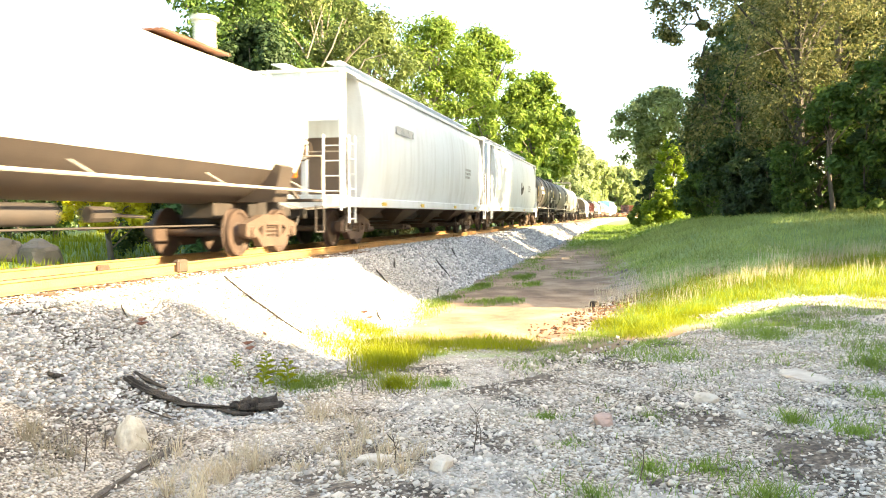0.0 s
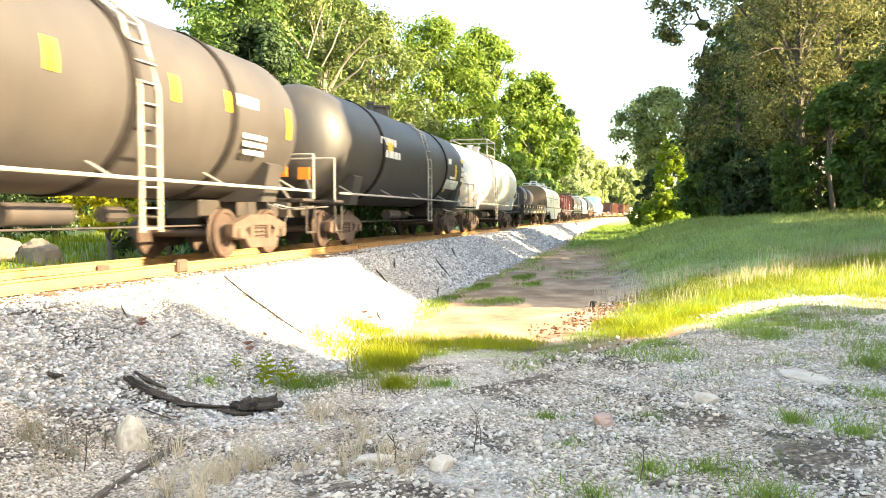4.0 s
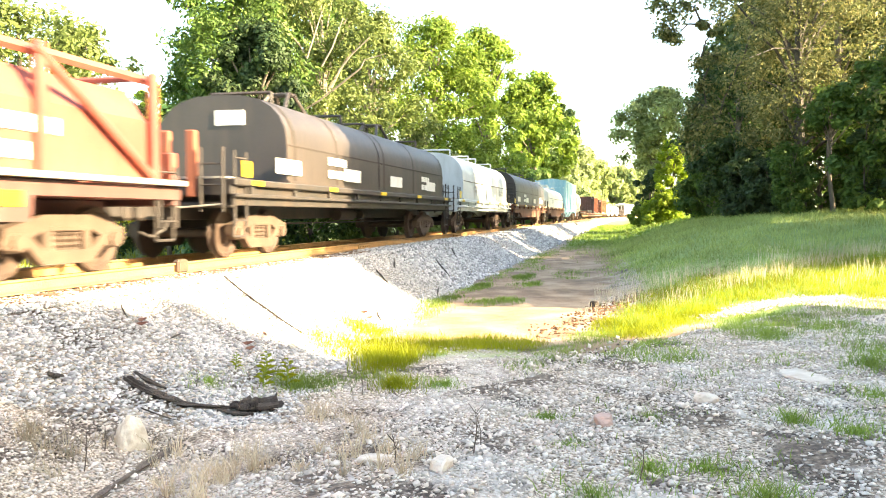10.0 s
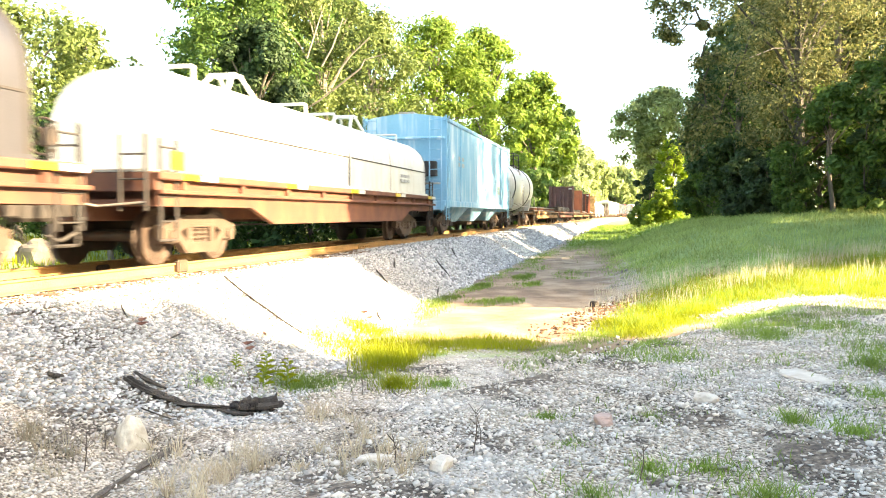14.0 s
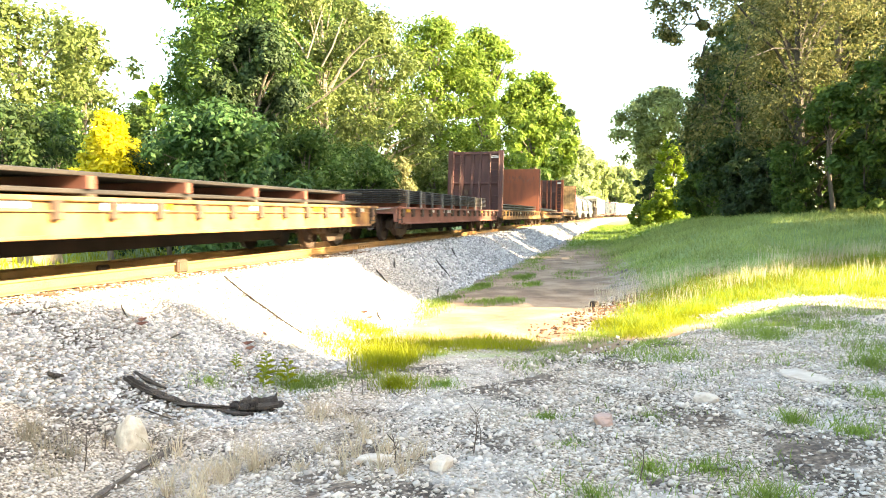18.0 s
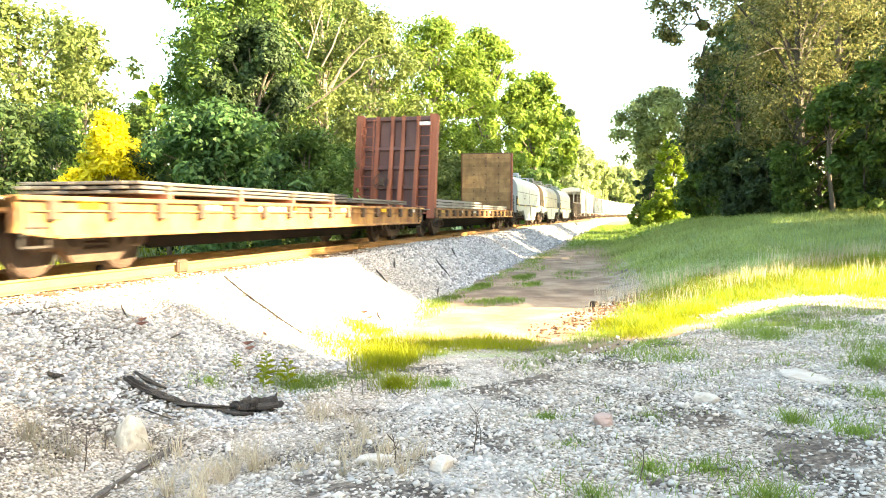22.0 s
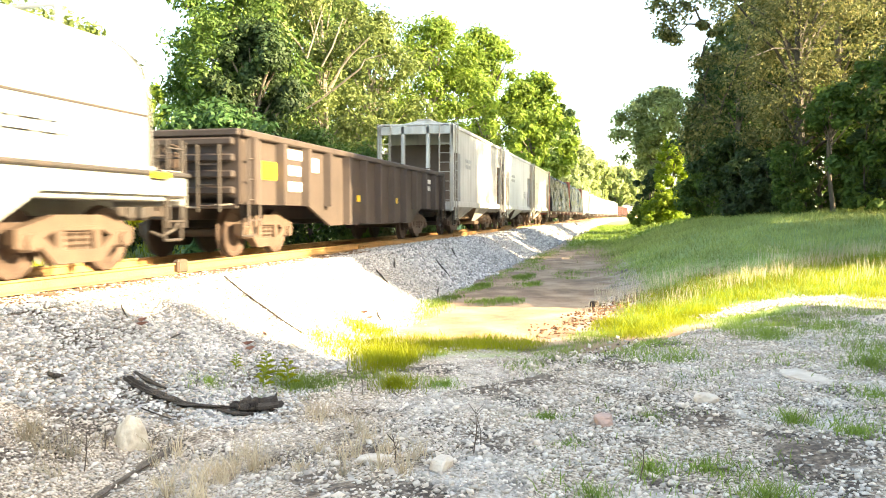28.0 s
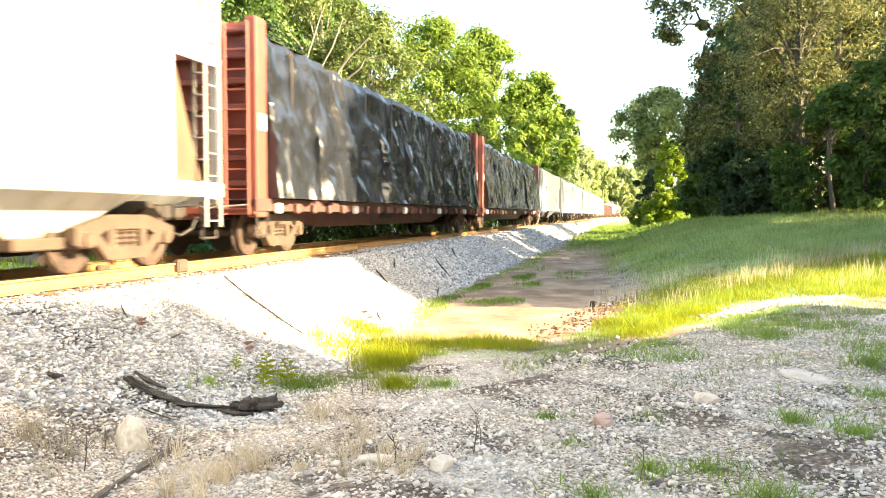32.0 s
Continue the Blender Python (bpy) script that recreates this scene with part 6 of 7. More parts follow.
# crumbs of dark soil in worn patches of the pad
sx, sy, sr = np.array([(-0.9, 8.6, 0.5), (0.15, 7.0, 0.35), (0.55, 6.4, 0.3), (-0.3, 6.6, 0.4), (-1.3, 7.4, 0.5), (-1.1, 5.3, 0.35), (0.9, 5.2, 0.35), (-2.0, 6.2, 0.4), (1.6, 6.9, 0.4), (-0.5, 9.4, 0.4)]).T
k = rng.integers(0, len(sx), 3200)
x, y = sx[k] + rng.normal(0, 1, 3200) * sr[k], sy[k] + rng.normal(0, 1, 3200) * sr[k]
stones("soil", x, y, 0.004 + 0.009 * rng.uniform(0, 1, 3200) ** 2, M["dark_soil"], "dark crumbs of soil among gravel", 0.3, True)


def rock(x, y, sx, sy, sz, mat, label, seed, name="rock", sink=0.25, taper=0.0):
    bm = bmesh.new()
    bmesh.ops.create_icosphere(bm, subdivisions=3, radius=1)
    for v in bm.verts:
        p = v.co.copy()
        d = 1 + 0.28 * noise.noise(p * 1.3 + Vector((seed, 0, 0))) + 0.10 * noise.noise(p * 3.7 + Vector((0, seed, 0)))
        q = Vector([math.copysign(abs(c) ** 0.75, c) for c in p]) * d
        k = 1 - taper * p.z
        v.co = Vector((q.x * sx * k, q.y * sy * k, q.z * sz))
    me = bpy.data.meshes.new(name)
    bm.to_mesh(me)
    bm.free()
    ob = part(name, me, M[mat])
    ob.matrix_basis = pose(x, y, float(height(x, y)) + sz * (1 - 2 * sink), 0, 0, seed * 47)
    return tagged(ob, label, "rock")


rock(-4.02, 5.66, 0.115, 0.09, 0.17, "white_rock", "pale upright angular chunk of stone on gravel", 1.3, taper=0.42)
rock(-0.18, 6.02, 0.10, 0.07, 0.055, "pink_rock", "pinkish flat stone on gravel", 2.1)
rock(0.63, 6.82, 0.10, 0.07, 0.05, "pale_rock", "pale rounded stone on gravel", 3.4)
rock(-1.63, 4.92, 0.12, 0.06, 0.03, "pale_rock", "flat pale stone sunk in gravel", 4.2)
rock(-1.12, 4.66, 0.09, 0.06, 0.05, "pale_rock", "tan lump of stone on gravel", 5.5)
rock(1.66, 8.1, 0.32, 0.16, 0.022, "pale_rock", "white flat slab of stone in gravel", 6.1)
rock(1.27, 6.50, 0.08, 0.06, 0.06, "pale_rock", "pale stone beside grass", 7.3)
rock(2.05, 5.9, 0.07, 0.05, 0.04, "pale_rock", "pale stone beside grass", 8.3)
rock(-0.70, 16.5, 0.10, 0.09, 0.09, "old_wood", "dark clod of earth on sand", 9.1)
rock(-0.4, 8.9, 0.12, 0.10, 0.06, "pale_rock", "pale stone at the gravel edge", 10.4)
rock(-17.6, 20.4, 0.62, 0.55, 0.5, "grey_rock", "large grey boulder on grass across the track", 11.2, "boulder")
rock(-18.7, 20.0, 0.6, 0.6, 0.45, "grey_rock", "grey boulder on grass across the track", 12.7, "boulder")


def timber(name, path, radii, label, mat="old_wood", n=10, seed=1.0):
    """A weathered, split piece of wood along a path."""
    s = Shape()
    rings = []
    pts = [Vector(p) for p in path]
    if n > 9:
        m = 4 * (len(pts) - 1)
        at = [j * (len(pts) - 1) / m for j in range(m + 1)]
        cut = [min(int(f), len(pts) - 2) for f in at]
        radii = [(radii[j] + (radii[j + 1] - radii[j]) * (f - j)) * (1 + 0.30 * noise.noise(Vector((f * 3.1, seed, 0)))) for f, j in zip(at, cut)]
        pts = [pts[j].lerp(pts[j + 1], f - j) + Vector((0, 0.03 * noise.noise(Vector((f * 1.7, 0, seed))), 0)) for f, j in zip(at, cut)]
    for i, (p, r) in enumerate(zip(pts, radii)):
        d = (pts[min(i + 1, len(pts) - 1)] - pts[max(i - 1, 0)]).normalized()
        a = d.cross(Vector((0, 0, 1))).normalized()
        b = a.cross(d)
        ring = []
        for k in range(n):
            t = k * math.tau / n
            q = r * (1 + 0.75 * noise.noise(Vector((k * 2.3, i * (0.16 if n > 9 else 0.7), seed))) + 0.2 * noise.noise(Vector((k * 5.1, i * 1.1, seed)))) * (0.6 if k % 4 == 3 else 1)
            jag = d * (r * 1.6 * noise.noise(Vector((k * 3.7, seed, i * 0.0)))) if n > 9 and (i < 2 or i > len(pts) - 3) else Vector()
            ring.append(p + jag + a * math.cos(t) * q + b * math.sin(t) * q * 0.62)
        rings.append(ring)
    return tagged(part(name, s.loft(rings), M[mat]), label, "wood")


def along(p, q, n, bow=0.0, lift=0.04):
    out = []
    for k in range(n):
        f = k / (n - 1)
        x, y = p[0] + (q[0] - p[0]) * f, p[1] + (q[1] - p[1]) * f - bow * 4 * f * (1 - f)
        out.append((x, y, float(height(x, y)) + lift))
    return out


def over(points, lift):
    """Points laid on the ground."""
    return [(x, y, float(height(x, y)) + lift) for x, y in points]


timber("driftwood", over(((-4.74, 6.62), (-4.58, 6.58), (-4.42, 6.57), (-4.28, 6.59), (-4.16, 6.68), (-4.04, 6.85), (-3.94, 7.02), (-3.84, 7.14)), 0.03), (0.045, 0.06, 0.062, 0.058, 0.045, 0.034, 0.03, 0.02), "black weathered curved branch on ballast", n=16)
timber("driftwood", over(((-4.72, 6.72), (-4.54, 6.68), (-4.37, 6.70)), 0.07), (0.015, 0.028, 0.012), "thin black splinter of wood beside a branch", seed=2.6, n=12)
timber("driftwood", over(((-3.94, 6.92), (-3.78, 6.98), (-3.62, 7.04)), 0.025), (0.02, 0.035, 0.02), "black splinter of wood before a rotten tie", seed=2.9, n=12)
timber("tie_fragment", over(((-3.88, 7.10), (-3.78, 7.16), (-3.68, 7.22), (-3.58, 7.28), (-3.50, 7.34)), 0.05), (0.06, 0.105, 0.12, 0.125, 0.125), "rotten black end of a wooden tie", seed=3.0, n=16)
timber("plank", along((-3.75, 6.0), (-3.60, 4.3), 8, 0.06, 0.008), (0.03, 0.04, 0.045, 0.035, 0.045, 0.04, 0.045, 0.03), "half-buried grey weathered plank in gravel", "grey_wood", n=16, seed=4.0)
timber("tie_fragment", along((-5.08, 5.97), (-5.0, 6.03), 4, 0, 0.05), (0.025, 0.035, 0.035, 0.02), "small black lump of wood on ballast", seed=5.0)
for i, (p, q, r, lab) in enumerate((((-4.6, 13.9), (-4.3, 13.3), 0.018, "dark stick on ballast"), ((-6.0, 8.3), (-5.7, 8.0), 0.012, "thin twig on ballast"), ((-5.16, 8.25), (-5.12, 7.95), 0.012, "red-brown twig on ballast"),
                                   ((-5.6, 22.5), (-4.9, 21.3), 0.03, "dark stick on ballast"), ((-5.9, 19.3), (-5.6, 18.4), 0.025, "dark stick on ballast"), ((-5.7, 17.2), (-5.2, 16.6), 0.025, "dark stick on ballast"),
                                   ((-4.7, 19.2), (-4.5, 18.3), 0.022, "dark stick on ballast"), ((-5.9, 26.0), (-5.5, 24.9), 0.03, "dark stick on ballast"), ((-4.3, 6.2), (-4.0, 6.35), 0.01, "thin twig on gravel"))):
    timber("stick", along(p, q, 5, 0.02, r * 1.6 + 0.02), (r * 0.5, r, r * 1.1, r, r * 0.4), lab + " beside the track", seed=6.0 + i, n=6)
timber("cable", along((-6.25, 11.25), (-4.55, 10.35), 14, 0.06, 0.035), (0.02, 0.016, 0.022, 0.015, 0.02, 0.024, 0.016, 0.02, 0.015, 0.022, 0.018, 0.02, 0.015, 0.018), "thin dark raised line down the ballast slope", "dark_iron", 5)
for x, y, a in ((-4.62, 8.86, 20), (-4.52, 8.72, 70), (-4.70, 9.50, 130), (-4.60, 13.2, 10), (-4.45, 13.05, 60), (-5.55, 8.05, 80), (-5.48, 7.95, 15)):
    s = Shape().add([(-0.07, 0, 0.01), (-0.02, -0.035, 0.0), (0.05, -0.02, 0.02), (0.085, 0.0, 0.035), (0.04, 0.03, 0.03), (-0.02, 0.035, 0.02), (0.0, 0.0, -0.012)], [(0, 1, 6), (1, 2, 6), (2, 3, 6), (3, 4, 6), (4, 5, 6), (5, 0, 6)])
    ob = part("dead_leaf", s, M["rusty_frame"])
    ob.matrix_basis = pose(x, y, float(height(x, y)) + 0.055, 8, 5, a)
    tagged(ob, "curled brown dead leaf on ballast", "leaf", "dead leaves")


def leaf_cloud(name, centres, radii, count, size, material, parent, flat=0.8, shell=0.55):
    """Leaves in clumps: bent diamonds that face outwards and up, thinner towards the middle of a clump."""
    n = len(centres) * count
    c = np.repeat(np.asarray(centres, float), count, 0)
    r = np.repeat(np.asarray(radii, float), count)
    d = rng.normal(size=(n, 3))
    d /= np.linalg.norm(d, axis=1)[:, None]
    at = c + d * (r * rng.uniform(0, 1, n) ** shell)[:, None] * np.array([1, 1, flat])
    face = d * 0.85 + rng.normal(size=(n, 3)) * 0.42
    face[:, 2] += 0.45
    face /= np.linalg.norm(face, axis=1)[:, None]
    u = np.cross(face, rng.normal(size=(n, 3)))
    u /= np.linalg.norm(u, axis=1)[:, None]
    v = np.cross(face, u)
    s = size * rng.uniform(0.55, 1.3, n)
    droop = np.zeros((n, 3))
    droop[:, 2] = -0.25 * s
    pts = np.stack([at - u * s[:, None], at + v * (s * 0.48)[:, None] + droop * 0.3, at + u * s[:, None] + droop, at - v * (s * 0.48)[:, None] + droop * 0.3], 1)
    return part(name, cloud(name, pts.reshape(-1, 3), np.arange(n * 4).reshape(-1, 4), M[material]), M[material], parent)


def tree(x, y, h, r, base, leaf, size, clumps, count, label, bark="bark", lean=0.0, extra=(), cone=0.0, name="tree", category="tree", seed=0, stem=0.02, puff=1.0, boughs=()):
    """A tapered trunk, limbs reaching to clumps of leaves, an uneven crown."""
    rnd = random.Random(seed + int(abs(x * 31 + y * 17)))
    z0 = float(height(x, y)) - 0.1
    thing = tagged(new(name), label, category)
    thing.location = (x, y, z0)
    s = Shape()
    w = h * stem
    pts = [Vector((lean * f * f + 0.12 * math.sin(f * 5 + x), 0.10 * math.sin(f * 4 + y), h * 0.9 * f)) for f in (0, 0.08, 0.25, 0.45, 0.65, 0.85, 1.0)]
    for (p, q), (a, b) in zip(zip(pts, pts[1:]), ((1.3, 1.0), (1.0, 0.85), (0.85, 0.7), (0.7, 0.5), (0.5, 0.3), (0.3, 0.1))):
        s.rod(p, q, w * a, 9, w * b)
    part("trunk", s, M[bark], thing)
    centres, radii = [], []
    for k in range(clumps):
        f = (k + rnd.random()) / clumps
        a = rnd.uniform(0, math.tau)
        zc = base + (h - base) * (0.04 + 0.92 * f)
        g = (zc - base) / (h - base)
        wide = (1 - g) if cone else math.sqrt(max(0.05, 1 - (2 * g - 0.9) ** 2 / 1.25))
        q = r * wide * rnd.uniform(0.35, 1.0) ** 0.6 * (0.8 + 0.35 * math.sin(a * 3 + x + g * 4))
        centres.append((math.cos(a) * q + lean * (zc / h) ** 2, math.sin(a) * q, zc))
        radii.append(r * rnd.uniform(0.20, 0.36) * (0.6 if cone else 1) * puff)
    for c in extra:
        centres.append((c[0] - x, c[1] - y, c[2] - z0))
        radii.append(c[3])
    for k in range(0, len(centres) - len(extra), 4):
        c = Vector(centres[k])
        f = min(0.85, max(0.12, (c.z - 0.25 * r) / h * 0.85))
        root = Vector((lean * f * f, 0, h * 0.9 * f))
        mid = (root + c) / 2 + Vector((0, 0, 0.12 * r))
        part("limb", Shape().rod(root, mid, w * 0.35, 5, w * 0.22).rod(mid, c, w * 0.22, 5, w * 0.06), M[bark], thing)
    reach = [Vector((lean * 0.3, 0, h * 0.55))]
    for c in sorted((Vector(c) for c in centres[len(centres) - len(extra):]), key=lambda c: c.x ** 2 + c.y ** 2):
        q = min(reach, key=lambda p: (p - c).length)
        part("limb", Shape().rod(q, (q + c) / 2 + Vector((0, 0, 0.25)), w * 0.16, 6, w * 0.10).rod((q + c) / 2 + Vector((0, 0, 0.25)), c, w * 0.10, 6, w * 0.05), M[bark], thing)
        reach.append(c)
    for path in boughs:
        path = [Vector(q) - Vector((x, y, z0)) for q in path]
        b = Shape()
        for k, (p, q) in enumerate(zip(path, path[1:])):
            b.rod(p, q, 0.046 - 0.01 * k, 6, 0.036 - 0.01 * k)
        part("limb", b, M[bark], thing, "pale bare limb")
    thin = 0.72 if x > 8 or y > 90 or x < -20 else 0.94
    leaf_cloud("crown", centres, radii, int(count * thin), size * 0.9 / math.sqrt(thin), leaf, thing)
    return thing


def bush(*args, **kw):
    return tree(*args, name="bush", category="bush", **kw)

# across the track
tree(-33.83, 33.05, 12.7, 4.5, 2.5, "leaf_light", 0.157, 93, 126, "tall green broadleaf tree across the track")
tree(-33.2, 37.31, 13.1, 4.3, 2.0, "leaf_light", 0.174, 108, 136, "tall green broadleaf tree across the track")
tree(-33.86, 43.32, 13.4, 3.4, 2.0, "leaf_light", 0.196, 93, 126, "green broadleaf tree with a thin crown across the track")
tree(-37.73, 56.79, 11.8, 2.2, 2.4, "leaf_bright", 0.285, 40, 96, "slender pale green tree behind others")
tree(-14.9, 27.32, 11.4, 2.6, 2.6, "leaf_mid", 0.112, 124, 220, "green broadleaf tree beside the track")
tree(-13.2, 26.0, 8.9, 1.75, 1.6, "leaf_shade", 0.115, 130, 220, "dark dense evergreen beside the track")
tree(-13.26, 32.82, 12.8, 3.0, 3.2, "leaf_light", 0.118, 110, 170, "open green tree with pale bare limbs", bark='pale_bark', stem=0.013,
     boughs=(((-11.73, 29.9, 5.78), (-10.52, 29.9, 6.63), (-10.36, 29.9, 6.94), (-9.46, 29.9, 7.16)),
             ((-11.48, 29.9, 6.52), (-10.9, 29.9, 7.19), (-10.12, 29.9, 7.84)),
             ((-12.82, 29.9, 7.12), (-12.44, 29.9, 8.16), (-12.14, 29.9, 9.0)),
             ((-12.18, 29.9, 6.77), (-11.72, 29.9, 7.5), (-11.25, 29.9, 8.64)),
             ((-13.16, 29.9, 4.94), (-12.36, 29.9, 5.37), (-11.73, 29.9, 5.78))))
tree(-13.56, 39.94, 12.7, 3.2, 1.9, "leaf_light", 0.155, 110, 130, "open green tree with pale bare limbs", bark='pale_bark', stem=0.026)
tree(-13.8, 55.31, 16.3, 4.0, 1.6, "leaf_bright", 0.168, 150, 225, "sunlit yellow-green broadleaf tree beside the track")
tree(-13.6, 74.89, 20.0, 4.0, 2.0, "leaf_bright", 0.225, 140, 205, "sunlit yellow-green broadleaf tree beside the track")
tree(-13.36, 111.96, 22.2, 5.0, 2.2, "leaf_bright", 0.40, 130, 150, "sunlit yellow-green tree along the track")
tree(-14.5, 129.0, 21.5, 4.6, 2.1, "leaf_mid", 0.42, 100, 130, "green tree along the track")
tree(-14.3, 166.0, 25.5, 6.0, 2.0, "leaf_dark", 0.42, 120, 150, "dark green pine along the track", cone=1.0)
tree(-14.8, 198.0, 28.5, 7.0, 2.0, "leaf_dark", 0.48, 120, 150, "dark green pine along the track", cone=1.0)
tree(-14.6, 150.0, 20.5, 5, 1.6, "leaf_soft_haze", 0.45, 100, 150, "green tree along the track")
# far trees whose haze comes from their leaf colour
tree(-15.0, 182.0, 20.0, 6, 1.4, "leaf_soft_haze", 0.55, 93, 130, "hazy green tree along the track")
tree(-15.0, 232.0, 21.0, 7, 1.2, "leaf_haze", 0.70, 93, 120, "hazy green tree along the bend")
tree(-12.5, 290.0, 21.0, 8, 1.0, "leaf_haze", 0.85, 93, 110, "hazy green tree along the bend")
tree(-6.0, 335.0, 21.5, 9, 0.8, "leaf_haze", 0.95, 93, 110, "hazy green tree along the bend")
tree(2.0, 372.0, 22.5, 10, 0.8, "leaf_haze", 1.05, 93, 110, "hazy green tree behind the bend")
tree(-23.56, 44.75, 15.5, 3.6, 0.8, "leaf_mid", 0.27, 100, 90, "green tree standing behind others across the track")
tree(-20.98, 48.45, 16.5, 3.6, 0.8, "leaf_mid", 0.27, 100, 90, "green tree standing behind others across the track")
tree(-21.26, 56.61, 18, 3.8, 0.8, "leaf_mid", 0.29, 100, 90, "green tree standing behind others across the track")

# bushes and young growth across the track
bush(-12.54, 22.71, 5.3, 2.3, 0.4, "leaf_rich", 0.125, 90, 180, "dark green broad-leaved bush across the track")
bush(-16.02, 24.96, 4.8, 2.0, 0.5, "leaf_dark", 0.102, 66, 168, "dark green bush across the track")
bush(-11.2, 26.11, 4.5, 2.2, 0.4, "leaf_mid", 0.102, 75, 168, "green bush with pale tips across the track")
bush(-11.0, 31.3, 4.3, 2.0, 0.4, "leaf_mid", 0.118, 60, 156, "green bush across the track")
bush(-16.79, 22.72, 5.1, 2.6, 1.2, "leaf_yellow", 0.10, 110, 130, "bright yellow-leaved conical bush", cone=1.0, puff=0.78)
bush(-11.36, 37.38, 4.5, 1.6, 0.2, "leaf_pale", 0.11, 54, 144, "pale flowering bush beside the track")
bush(-12.59, 50.46, 6.1, 2.8, 0.3, "leaf_light", 0.184, 60, 156, "green bush beside the track")
bush(-13.02, 68.86, 7.2, 3.2, 0.4, "leaf_bright", 0.312, 60, 104, "sunlit green bush beside the track")
bush(-12.98, 99.71, 7.7, 4, 0.4, "leaf_mid", 0.445, 60, 104, "sunlit green bush beside the track")
bush(-25.65, 30.89, 6.1, 2.8, 0.3, "leaf_mid", 0.142, 75, 126, "green bush with yellowing leaves across the track")
bush(-23.27, 25.29, 5.4, 2.4, 0.3, "leaf_dark", 0.12, 66, 124, "green bush across the track")
bush(-26.87, 38.82, 6.8, 2.2, 0.3, "leaf_mid", 0.175, 54, 126, "green bush between taller trees")
bush(-24.95, 24.89, 6.2, 2.6, 0.3, "leaf_dark", 0.12, 60, 124, "green bush across the track")

# beside the path and the field
tree(2.4, 82.65, 13.3, 4.0, 4.6, "leaf_haze", 0.24, 90, 170, "green tree over the path, haze in its pale leaf colour")
tree(6.3, 66.5, 10.2, 3.4, 1.0, "leaf_mid", 0.276, 78, 120, "dark shaded tree beside the field")
bush(2.35, 58.0, 2.3, 1.5, 0.1, "leaf_lime", 0.13, 60, 150, "sunlit yellow-green low bush beside the path")
bush(3.0, 58.8, 6.0, 1.25, 0.6, "leaf_lime", 0.14, 64, 130, "slender green bush beside the path")
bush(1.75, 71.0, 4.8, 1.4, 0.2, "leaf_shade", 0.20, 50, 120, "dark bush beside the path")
bush(1.3, 66.0, 1.7, 1.3, 0.1, "leaf_bright", 0.20, 44, 90, "sunlit low bush beside the path")
tree(5.46, 44.48, 9.8, 2.9, 1.0, "leaf_dark", 0.149, 70, 204, puff=0.85, label="dark shaded tree beside the field")
tree(7.46, 38.79, 13.8, 4.0, 2.8, "leaf_sunfleck", 0.095, 104, 310, puff=0.88, bark="dark_bark", label="large dark tree with branches over the field", extra=((1.33, 30.13, 8.12, 0.75), (1.9, 30.3, 8.5, 0.75), (1.15, 30.2, 7.5, 0.5), (1.5, 30.2, 7.3, 0.4), (2.5, 30.42, 7.75, 0.28), (2.85, 30.5, 7.45, 0.2), (3.1, 30.54, 8.75, 0.7), (2.53, 31.45, 6.6, 0.5), (3.2, 31.62, 6.75, 0.6), (4.5, 31.77, 7.9, 0.8), (2.65, 32.6, 5.85, 0.5), (3.81, 32.78, 5.94, 0.9), (4.25, 32.89, 6.84, 0.9), (0.92, 30.03, 8.54, 0.5), (2.3, 32.6, 4.9, 0.7), (2.9, 32.7, 5.0, 0.8), (2.6, 32.7, 4.2, 0.8), (3.3, 32.8, 4.3, 0.8), (2.2, 32.6, 4.1, 0.6), (2.4, 32.6, 3.4, 0.6)))
tree(12.2, 31.4, 14.6, 4.0, 1.2, "leaf_deep", 0.095, 84, 260, puff=0.9, bark="dark_bark", label="large dark tree at the edge of the field")
tree(10.3, 44.5, 13.0, 3.5, 0.8, "leaf_sunfleck", 0.14, 80, 170, "dark dense tree among others by the field")
tree(12.0, 47.5, 15.5, 4.6, 1.6, "leaf_deep", 0.14, 84, 190, "large dark tree behind others by the field", puff=0.85)
tree(14.0, 45.2, 15.7, 4.2, 1.6, "leaf_deep", 0.128, 84, 204, "large dark tree at the edge of the field", puff=0.85)
# unseen bushes, added to keep low sun off the undergrowth
for x, y, h in ((15.2, 34.4, 8.6), (15.4, 40.8, 8.2)):
    bush(x, y, h, 2.3, 0.2, "leaf_deep", 0.2, 60, 110, "dark bush in the undergrowth by the field")
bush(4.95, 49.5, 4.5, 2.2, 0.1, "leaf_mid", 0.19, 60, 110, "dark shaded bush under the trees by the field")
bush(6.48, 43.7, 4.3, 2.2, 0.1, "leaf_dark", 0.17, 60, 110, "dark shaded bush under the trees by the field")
bush(6.75, 36.2, 3.2, 1.1, 0.1, "leaf_mid", 0.10, 60, 130, "blue-green leafy bush at the edge of the field")
tree(8.2, 36.0, 5.3, 1.5, 3.6, "leaf_mid", 0.10, 50, 120, "young green tree under the large one")
bush(8.94, 41.2, 5.4, 2.4, 0.1, "leaf_mid", 0.16, 60, 110, "dark shaded bush under the trees by the field")
bush(10.2, 38.42, 4.4, 2.4, 0.1, "leaf_mid", 0.15, 60, 110, "dark shaded bush under the trees by the field")
bush(12.05, 37.83, 4.0, 2.4, 0.1, "leaf_mid", 0.15, 60, 110, "dark shaded bush under the trees by the field")

